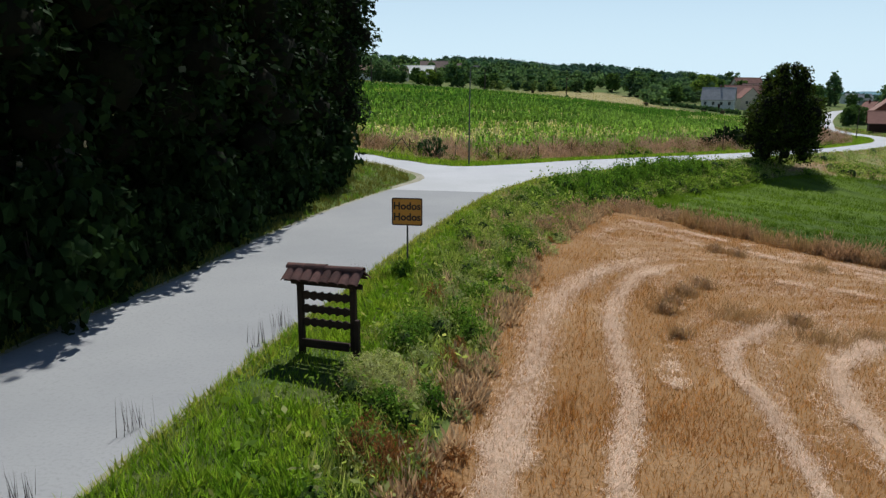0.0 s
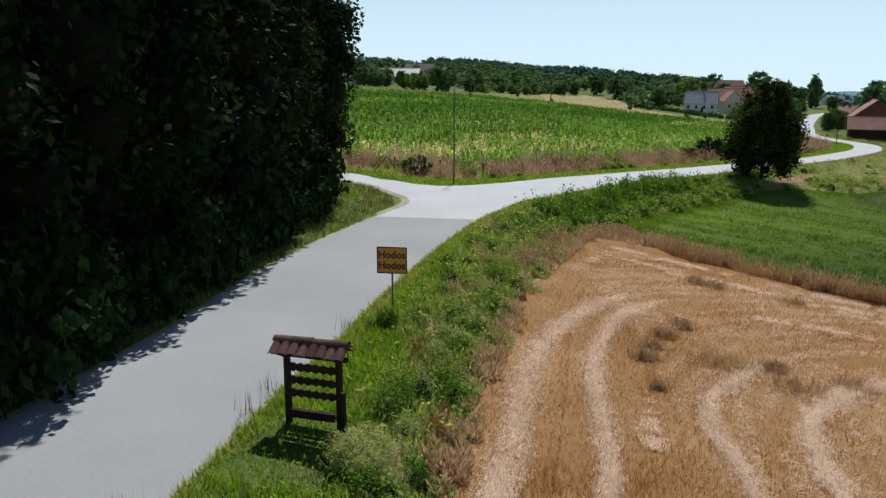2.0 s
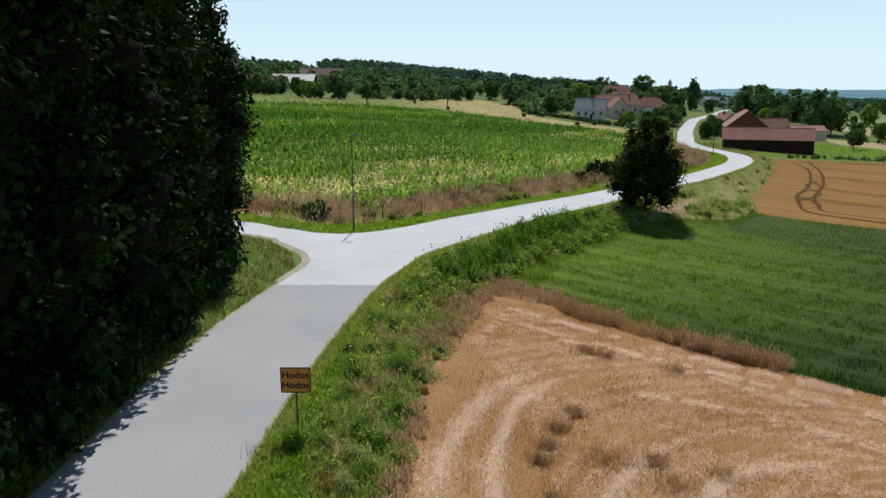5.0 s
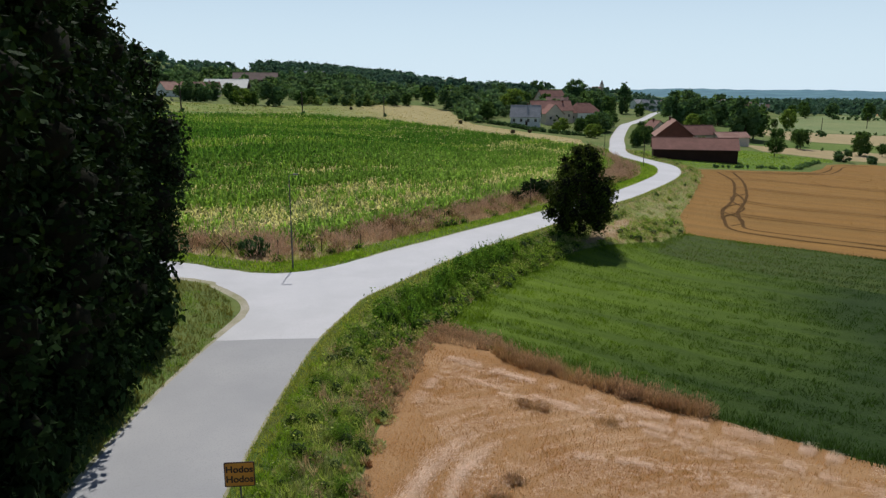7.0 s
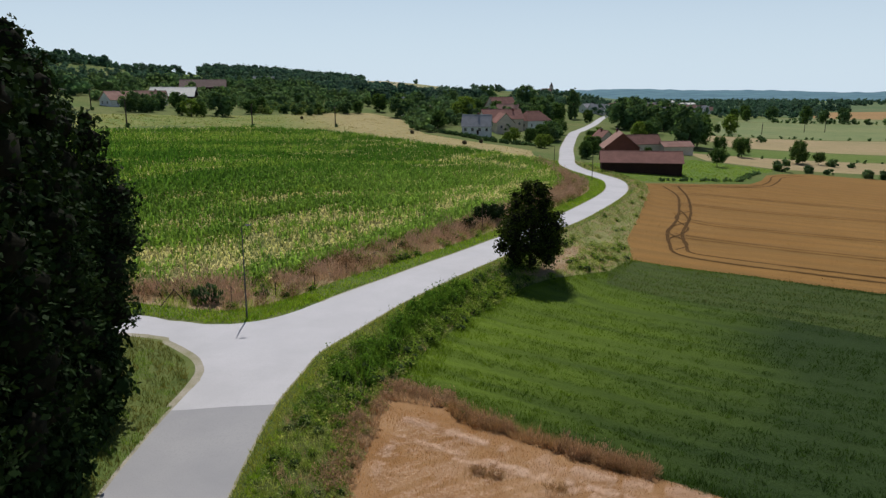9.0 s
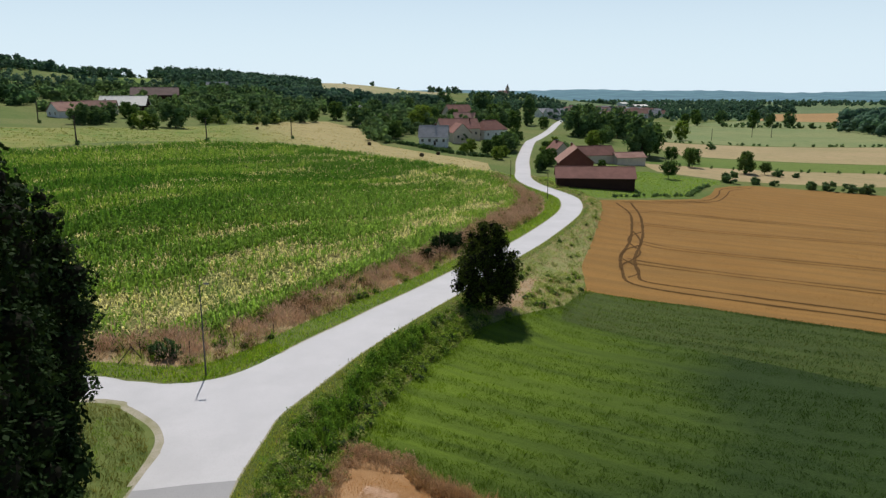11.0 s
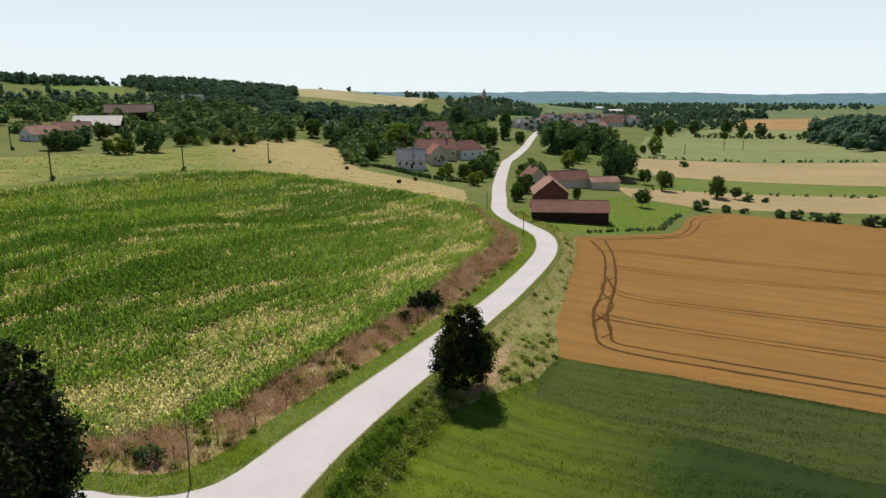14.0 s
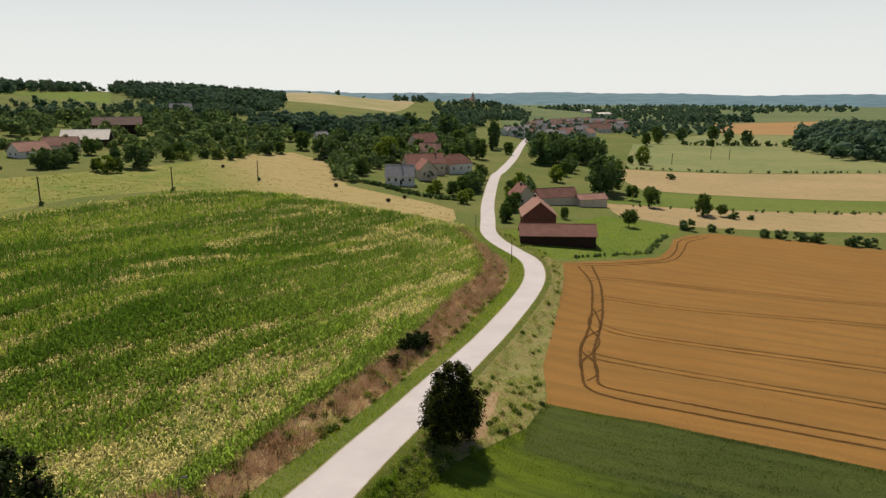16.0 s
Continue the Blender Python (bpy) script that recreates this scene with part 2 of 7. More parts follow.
M_TILE_PINK = surface("faded_clay_tile", (0.33, 0.205, 0.165), (0.27, 0.155, 0.125), (0.20, 0.13, 0.105), 0.35, 4.0, 0.85, 0.3, obj=0.12)
M_SLATE = surface("grey_fibre_roof", (0.34, 0.34, 0.345), (0.27, 0.27, 0.28), (0.20, 0.20, 0.21), 0.5, 5.0, 0.8, 0.3)
M_ROOF_WHITE = surface("pale_sheet_roof", (0.72, 0.70, 0.62), (0.62, 0.61, 0.55), (0.5, 0.5, 0.46), 0.4, 3.0, 0.5, 0.1)
M_ROOF_BROWN = surface("brown_roof", (0.25, 0.18, 0.155), (0.20, 0.145, 0.125), (0.14, 0.105, 0.09), 0.4, 4.0, 0.8, 0.3)
M_WALL_WHITE = surface("whitewashed_wall", (0.66, 0.66, 0.65), (0.58, 0.58, 0.575), (0.47, 0.46, 0.45), 0.5, 4.0, 0.9, 0.15)
M_WALL_CREAM = surface("cream_render", (0.60, 0.52, 0.42), (0.52, 0.45, 0.37), (0.42, 0.36, 0.30), 0.5, 4.0, 0.9, 0.15)
M_WALL_BRICK = surface("red_brick_wall", (0.17, 0.07, 0.052), (0.135, 0.058, 0.044), (0.10, 0.045, 0.037), 0.7, 9.0, 0.9, 0.4)
M_FRAME = surface("painted_frame", (0.5, 0.48, 0.44), (0.42, 0.4, 0.37), None, 2.0, 20.0, 0.5, 0)
M_METAL = surface("galvanised_steel", (0.33, 0.34, 0.34), (0.26, 0.27, 0.27), (0.2, 0.2, 0.2), 3.0, 30.0, 0.45, 0.1, metal=0.8)
M_POLE = surface("weathered_pole_wood", (0.09, 0.075, 0.06), (0.06, 0.05, 0.04), (0.04, 0.035, 0.03), 1.5, 15.0, 0.9, 0.4)
M_YELLOW = surface("yellow_sign_face", (0.68, 0.29, 0.035), (0.62, 0.265, 0.035), (0.52, 0.24, 0.045), 2.0, 25.0, 0.5, 0)
M_BLACK = surface("black_lettering", (0.035, 0.018, 0.012), (0.045, 0.025, 0.018), None, 2.0, 25.0, 0.6, 0)
M_RED_EDGE = surface("sign_border", (0.06, 0.02, 0.018), (0.05, 0.018, 0.016), None, 2.0, 25.0, 0.6, 0)
M_WHITE_PAINT = surface("white_paint", (0.75, 0.75, 0.73), (0.66, 0.66, 0.64), None, 2.0, 20.0, 0.6, 0)
M_CHROME = surface("lamp_glass", (0.6, 0.6, 0.58), (0.5, 0.5, 0.5), None, 2.0, 20.0, 0.2, 0)
M_GLASS = bpy.data.materials.new("window_glass")
M_GLASS.use_nodes = True
gp = M_GLASS.node_tree.nodes["Principled BSDF"]
gp.inputs["Base Color"].default_value, gp.inputs["Roughness"].default_value = (0.02, 0.025, 0.03, 1), 0.08


# ================= helpers =================
def grid_mesh(name, verts, faces, material, smooth=False, inner=None):
    """A mesh from arrays: verts n x 3, faces m x k."""
    verts, faces = np.asarray(verts, np.float32), np.asarray(faces, np.int32)
    me = bpy.data.meshes.new(name)
    k = faces.shape[1]
    me.vertices.add(len(verts))
    me.vertices.foreach_set("co", verts.ravel())
    me.loops.add(faces.size)
    me.loops.foreach_set("vertex_index", faces.ravel())
    me.polygons.add(len(faces))
    me.polygons.foreach_set("loop_start", np.arange(len(faces), dtype=np.int32) * k)
    if smooth:
        me.polygons.foreach_set("use_smooth", np.ones(len(faces), bool))
    me.update(calc_edges=True)
    me.materials.append(material)
    if inner:
        count, second = inner
        me.materials.append(second)
        slot = np.zeros(len(faces), np.int32)
        slot[count:] = 1
        me.polygons.foreach_set("material_index", slot)
    return me


def part(name, bm, material, parent=None, label=""):
    """Links a bmesh as one mesh object under its thing."""
    me = bpy.data.meshes.new(name)
    bm.normal_update()
    bm.to_mesh(me)
    bm.free()
    me.materials.append(material)
    ob = new(name, me)
    if parent:
        ob.parent = parent
    if label:
        ob["label"] = label
    return ob


def piece(name, me, parent, m=None):
    ob = new(name, me)
    ob.parent = parent
    if m is not None:
        ob.matrix_basis = m
    return ob


def box(bm, x0, x1, y0, y1, z0, z1, bevel=0.0):
    r = bmesh.ops.create_cube(bm, size=1.0, matrix=Matrix.Translation(((x0 + x1) / 2, (y0 + y1) / 2, (z0 + z1) / 2))
                              @ Matrix.Diagonal((x1 - x0, y1 - y0, z1 - z0, 1)))
    if bevel:
        es = list({e for v in r["verts"] for e in v.link_edges})
        bmesh.ops.bevel(bm, geom=es, offset=bevel, segments=1, affect="EDGES")
    return bm


def rod(bm, p, q, r0, r1=None, sides=8):
    p, q = Vector(p), Vector(q)
    d = q - p
    bmesh.ops.create_cone(bm, cap_ends=True, segments=sides, radius1=r0, radius2=r0 if r1 is None else r1, depth=d.length,
                          matrix=Matrix.Translation((p + q) / 2) @ d.to_track_quat("Z", "Y").to_matrix().to_4x4())
    return bm


def inside(x, y, poly):
    poly = np.asarray(poly, float)
    hit = np.zeros(len(x), bool)
    px, py = poly[-1]
    for qx, qy in poly:
        cut = (qy > y) != (py > y)
        with np.errstate(divide="ignore", invalid="ignore"):
            hit ^= cut & (x < (px - qx) * (y - qy) / (py - qy + 1e-12) + qx)
        px, py = qx, qy
    return hit


def spline(points, n=12):
    pts = np.asarray(points, float)
    pts = np.vstack([2 * pts[0] - pts[1], pts, 2 * pts[-1] - pts[-2]])
    u = (np.arange(n) / n)[:, None]
    out = [0.5 * (2 * b + (c - a) * u + (2 * a - 5 * b + 4 * c - d) * u * u + (3 * b - a - 3 * c + d) * u ** 3)
           for a, b, c, d in zip(pts[:-3], pts[1:-2], pts[2:-1], pts[3:])]
    return np.vstack(out + [pts[-2:-1]])


# ================= the lie of the land =================
# broad swells of the ground: x, y, reach, height
SWELLS = [(125, 185, 40, 1.5), (45, 290, 60, 0.3), (95, 275, 45, -1.6), (5, 140, 40, 7.9), (-20, 40, 60, 6.1), (35, 45, 45, -3.4),
          (70, 70, 60, 5.1), (20, 120, 70, -13.0), (95, 130, 70, 1.9), (170, 130, 90, -5.7), (-60, 180, 120, 6.6), (40, 240, 100, 0.3),
          (140, 240, 90, 1.1), (230, 210, 120, -2.4), (0, 400, 160, -24.6), (130, 400, 130, 9.5), (300, 380, 180, -15.8)]
FAR_SWELLS = [(450, 200, 250, 13.8), (-200, 500, 300, 54.4), (120, 680, 220, -0.3), (400, 800, 300, 5.9), (0, 950, 300, 28.2),
              (750, 700, 400, -5.0), (1100, 1100, 500, 1.8), (300, 960, 170, 20.0), (480, 1130, 150, 16.0), (620, 1300, 150, 14.0)]
# the wooded hills and the rise with the church: x, y, reach, height
HILLS = [(-300, 640, 150, -23.9), (-150, 660, 130, 5.9), (-20, 690, 130, -14.3), (100, 680, 110, 2.3), (-300, 950, 190, 18.8), (-120, 950, 150, -17.5),
         (40, 960, 130, 13.9), (150, 900, 110, -10.6), (230, 1060, 110, -2.4), (-250, 1200, 170, 37.7), (-60, 1200, 170, 4.0), (110, 1130, 130, 3.0),
         (300, 1380, 150, 46.5), (430, 1300, 150, -6.8), (420, 1060, 110, -13.0), (560, 1500, 140, 20.1), (690, 1450, 120, 6.7), (840, 1600, 130, 18.7),
         (300, 830, 120, -20.7), (40, 560, 70, 3.1), (-60, 520, 70, 2.0), (540, 1200, 150, -16.7),
         (-130, 690, 70, 15.0)]
# the level shelf on which the roadside tree stands
SHELF = [(34.6, 75.0, 4.6, 1.3), (40.6, 81.0, 4.6, 1.2), (46.6, 88.0, 4.6, 1.0)]
# the road's middle line: x, y, height
ROAD = spline([(-22, -60, .2), (-12.5, -20, .1), (-9.5, 0, 0), (-7.2, 15, -.2), (-5.9, 22, -.3), (-4.6, 30, -.3), (-1.5, 41, -.25),
               (1.2, 48.5, -.25), (3.6, 54, -.3), (7.6, 59, -.4), (13.4, 66.0, -.6), (22.0, 75.2, -1.0), (30.8, 83.8, -1.4),
               (42.2, 95.2, -1.9), (50.4, 103, -2.2), (61, 114, -2.7), (78.5, 133.5, -3.2), (89, 147, -3.5), (95.8, 159, -3.6),
               (99, 168, -3.7), (100.4, 178, -3.7), (102.3, 192, -3.6), (106.5, 206, -3.4), (115.5, 224, -3.2), (135, 262, -2.8),
               (172, 327, -1.6), (189, 351, -1.4), (232, 416, -1.8), (300, 525, -2.6), (360, 620, -4)])
ROAD_HALF = 2.45
# the asphalt's reach to either side of the middle line
RIGHT_HALF = np.interp(np.arange(len(ROAD)), [0, 40, 52, 60, 77, 86, 100, 113, 131, 144, 158, 170], [2.7, 2.8, 3.1, 3.4, 3.4, 3.75, 4.0, 3.9, 3.75, 3.5, 2.9, 2.5])
LEFT_HALF = np.interp(np.arange(len(ROAD)), [0, 45, 60, 66, 76, 100, 118, 128], [2.5, 2.6, 2.65, 2.8, 2.75, 2.75, 3.15, 2.55])


def road_distance(x, y):
    """How far a point lies from the road's middle line, and the road's height there."""
    d, z = np.empty(len(x)), np.empty(len(x))
    a, b = ROAD[:-1], ROAD[1:]
    ab = b[:, :2] - a[:, :2]
    ll = (ab ** 2).sum(1)
    for s in range(0, len(x), 4000):
        px, py = x[s:s + 4000, None] - a[:, 0], y[s:s + 4000, None] - a[:, 1]
        u = np.clip((px * ab[:, 0] + py * ab[:, 1]) / ll, 0, 1)
        dd = (px - u * ab[:, 0]) ** 2 + (py - u * ab[:, 1]) ** 2
        k = dd.argmin(1)
        i = np.arange(len(k))
        d[s:s + 4000] = np.sqrt(dd[i, k])
        z[s:s + 4000] = a[k, 2] + u[i, k] * (b[k, 2] - a[k, 2])
    return d, z


def height(x, y):
    x, y = np.atleast_1d(np.asarray(x, float)), np.atleast_1d(np.asarray(y, float))
    z = np.full(len(x), -16.0)
    for cx, cy, r, h in SWELLS + FAR_SWELLS + HILLS + SHELF:
        z += h * np.exp(-((x - cx) ** 2 + (y - cy) ** 2) / (2 * r * r))
    d, zr = road_distance(x, y)
    w = np.clip((d - 3.5) / 6, 0, 1)
    w = w * w * (3 - 2 * w)
    return zr * (1 - w) + z * w


def ground_at(x, y):
    return float(height([x], [y])[0])


def beside(points, offset):
    """The line that runs offset metres to the right of a line."""
    p = np.asarray(points, float)[:, :2]
    t = np.gradient(p, axis=0)
    t /= np.linalg.norm(t, axis=1)[:, None]
    return p + np.reshape(offset, (-1, 1)) * np.stack([t[:, 1], -t[:, 0]], 1)


ROAD_AREA = np.vstack([beside(ROAD, -LEFT_HALF), beside(ROAD, RIGHT_HALF)[::-1]])
SHOULDER_AREA = np.vstack([beside(ROAD, -LEFT_HALF - 0.22), beside(ROAD, RIGHT_HALF + 0.15)[::-1]])
RIGHT_EDGE = beside(ROAD, RIGHT_HALF)
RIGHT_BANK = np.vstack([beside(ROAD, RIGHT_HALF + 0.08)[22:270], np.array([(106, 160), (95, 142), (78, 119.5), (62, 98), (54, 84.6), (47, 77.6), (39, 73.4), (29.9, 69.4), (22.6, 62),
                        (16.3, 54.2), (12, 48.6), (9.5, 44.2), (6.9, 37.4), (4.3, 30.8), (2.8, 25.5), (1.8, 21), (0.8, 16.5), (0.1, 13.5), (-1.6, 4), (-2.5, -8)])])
SIDE_ROAD = spline([(-40, 69.5), (-20, 67), (-7.2, 63.8), (-4.0, 62.3), (-1.0, 61.3), (3.4, 61.4), (6.2, 63.1), (9.4, 65.8), (11.5, 63), (4, 52), (1, 47), (-1.6, 48.0),
                    (-1.5, 50.6), (-2.1, 53.8), (-4.0, 57.2), (-5.9, 58.8), (-20, 61.6), (-40, 65)], 6)
ISLAND_EDGE = spline([(-3.1, 44.5), (-1.9, 48), (-1.3, 50.6), (-1.9, 54.0), (-3.8, 57.5), (-5.7, 59.1), (-20, 62.0), (-20, 61.0), (-6.2, 58.1), (-4.5, 56.6),
                      (-2.7, 53.5), (-2.1, 50.7), (-2.6, 48), (-3.7, 44.7)], 6)
STUBBLE = [(-3, -30), (-1.5, 4), (0.2, 13.5), (0.9, 16.5), (1.9, 21), (2.9, 25.5), (4.4, 30.8), (7.0, 37.4), (9.7, 44.3), (11.3, 46.3), (13.2, 44.2),
           (15.0, 41.5), (22.6, 32.2), (28.7, 25.6), (45, 9), (60, -8), (40, -30)]
GREEN = [(11.3, 46.3), (12.2, 48.9), (16.3, 54.8), (22.6, 62.5), (29.9, 69.8), (39, 73.8), (47, 78), (54, 84.8), (59.4, 80), (65.4, 74.4), (77, 60.6),
         (84, 51.8), (110, 24), (130, 0), (60, -8), (45, 9), (28.7, 25.6), (22.6, 32.2), (15.0, 41.5), (13.2, 44.2)]
OLIVE_STRIP = [(54, 84.8), (59.4, 80), (65.4, 74.4), (77, 60.6), (84, 51.8), (110, 24), (100, 14), (72, 38), (64.3, 45), (59.8, 52), (55.2, 58.5), (49.8, 66), (43.5, 73), (47, 78)]
WHEAT = [(54, 84.8), (56, 87.5), (62, 98.5), (78, 120), (95, 143.4), (104.5, 158), (107, 163), (113, 162.6), (122.3, 161.6), (140, 162.6), (152, 172),
         (165, 185), (175.5, 190.3), (189, 192.6), (210, 177), (228, 155), (300, 80), (350, 0), (130, 0), (110, 24), (84, 51.8), (77, 60.6), (65.4, 74.4), (59.4, 80)]
CORN = [(-45, 84), (-20, 76), (-5, 73), (4.3, 74), (14, 85), (23.6, 94), (35.8, 105), (47, 118), (61, 136), (76.6, 154), (85, 166), (93, 186), (98, 202),
        (101.5, 215), (93, 235), (77, 257), (54, 280), (34.5, 283), (13, 274), (-14, 246), (-34, 226), (-80, 190), (-130, 150), (-120, 110)]
HAY = [(-130, 150), (-80, 190), (-34, 230), (-14, 259), (13, 278), (34.5, 283), (54, 277), (73, 264), (87, 246), (96, 217), (104, 226), (112, 246), (109, 262),
       (98, 285), (88, 305), (92, 345), (98, 385), (88, 420), (49, 402), (18, 362), (-5, 340), (-40, 300), (-90, 250), (-150, 200)]
LAWN = [(107.5, 167), (113, 165), (122, 164.5), (139, 166), (150, 175), (163, 188), (175, 194), (184, 204), (168, 227), (150, 218), (136, 205), (118, 205), (110.5, 206), (106, 192), (104, 178), (103.5, 170)]
TAN_STRIP = [(175, 228), (186, 206), (210, 196), (262, 172), (400, 92), (440, 120), (297, 202), (187, 256)]
GREEN_STRIP = [(187, 258), (297, 203), (440, 121), (480, 145), (324, 224), (240, 280)]
TAN_FIELD = [(236, 290), (324, 226), (480, 147), (640, 205), (440, 306), (291, 379), (262, 350)]
PALE_FIELD = [(300, 386), (440, 308), (640, 207), (900, 350), (670, 470), (438, 556), (350, 450)]
FAR_FIELD = [(704, 734), (882, 692), (1130, 820), (1260, 991), (962, 1005)]
GREEN_FAR = [(450, 560), (670, 474), (960, 560), (880, 685), (700, 726)]
HILL_FIELD = [(206, 1075), (300, 1085), (390, 1110), (440, 1190), (560, 1420), (540, 1500), (380, 1460), (290, 1430), (230, 1280)]
FAR_VALLEY = [(450, 850), (520, 760), (720, 740), (960, 1010), (1270, 1000), (1500, 900), (2700, 1300), (2800, 3200), (900, 2500), (800, 1700), (640, 1150)]
BARE = [(34.6, 73.4), (36.2, 73.0), (38.4, 75.2), (40.0, 76.4), (41.4, 78.6), (43.8, 81.2), (45.2, 84.0), (48.6, 88.6), (47.2, 88.8), (44.6, 86.2), (43.2, 83.4), (41.2, 82.2), (39.8, 79.6), (38.0, 78.8), (36.6, 76.2)]
HILL_MEADOW = [(-80, 755), (-12, 765), (-10, 950), (-30, 1010), (-170, 990), (-165, 930), (-70, 850)]
FOREST_FLOOR = [(-10.5, -40), (-11, 0), (-10.5, 15), (-9.7, 28), (-8.0, 40), (-6.5, 47), (-7, 54), (-16, 58), (-40, 60), (-90, 60), (-90, -40)]
DRY_STRIP = np.vstack([spline([(-30, 71.5), (-7.6, 67.2), (-2, 65.4), (1.8, 65.6), (6.4, 69.0), (13.4, 76.4), (25.4, 87), (40, 101), (56, 118), (71.5, 135.5), (82, 148), (88.5, 160), (91.8, 171), (95, 192), (98, 205)], 4),
                       np.array([(96, 214), (94.5, 202), (92, 190), (84.4, 167), (76.6, 154), (61, 136), (47, 118), (35.8, 105), (23.6, 94), (14, 85), (4.3, 74), (-5, 73), (-20, 76), (-30, 78)])])


DRY_BANK = np.vstack([beside(ROAD, RIGHT_HALF + 1.6)[140:265], np.array([(106, 160), (95, 142), (78, 119.5), (62, 98), (54, 84.6), (47, 77.6), (39, 73.4), (34, 71)])])


def resample(poly, closed=True):
    """A boundary with points close together near the path and further apart beyond."""
    p = np.asarray(poly, float)
    out = []
    for a, b in zip(p, np.roll(p, -1, axis=0) if closed else p[1:]):
        step = max(1.2, 0.035 * np.linalg.norm((a + b) / 2))
        n = max(1, int(np.linalg.norm(b - a) / step))
        out.append(a + (b - a) * (np.arange(n) / n)[:, None])
    return np.vstack(out)


# the zones of the one sheet, the first that holds a place wins
ZONES = [
    ("road_old", None, M_ROAD_OLD, "grey worn asphalt of the village road, before a joint"),
    ("road", None, M_ROAD, "pale sun-bleached asphalt village road and junction"),
    ("shoulder", SHOULDER_AREA, M_GRAVEL, "dusty gravel shoulder along the asphalt road"),
    ("island_edge", ISLAND_EDGE, M_GRAVEL, "dusty gravel edge round the grass corner"),
    ("bare_earth", BARE, M_BARE, "pale bare earth beside the roadside tree"),
    ("stubble_field", STUBBLE, M_STUBBLE, "harvested orange stubble field with straw"),
    ("olive_strip", OLIVE_STRIP, M_OLIVE, "strip of dull olive grain along the wheat"),
    ("green_field", GREEN, M_GREEN, "field of young green grain below the road"),
    ("wheat_field", WHEAT, M_WHEAT, "ripe golden wheat field with wheel tracks"),
    ("corn_field", CORN, M_CORN_SOIL, "soil of the green corn field"),
    ("dry_strip", DRY_STRIP, M_DRY, "dry turf under tall brown grass"),
    ("hay_meadow", HAY, M_HAY, "mown straw-coloured meadow above the corn"),
    ("lawn", LAWN, M_LAWN, "bright green meadow beside the barn"),
    ("tan_strip", TAN_STRIP, M_TAN, "narrow tan stubble strip in the valley"),
    ("green_strip", GREEN_STRIP, M_STRIP, "dark green crop strip in the valley"),
    ("tan_field", TAN_FIELD, M_TAN, "wide tan stubble field in the valley"),
    ("pale_field", PALE_FIELD, M_PALE, "pale green meadow in the valley"),
    ("green_far_field", GREEN_FAR, M_PALE, "pale green far meadow"),
    ("far_field", FAR_FIELD, M_ORANGE, "orange wheat field far down the valley"),
    ("hill_field", HILL_FIELD, M_HILL_TAN, "pale stubble field on the hill"),
    ("hill_meadow", HILL_MEADOW, M_LAWN, "green meadow on the wooded hill"),
    ("far_valley", FAR_VALLEY, M_FAR_VALLEY, "meadows and crofts of the far valley floor"),
    ("forest_floor", FOREST_FLOOR, M_FOREST_FLOOR, "dark shaded forest floor"),
    ("dry_bank", DRY_BANK, M_DRY_BANK, "dry pale turf of the bank below the wheat"),
    ("bank", RIGHT_BANK, M_BANK, "rank turf of the roadside bank, darkened for the shade under the growth"),
]


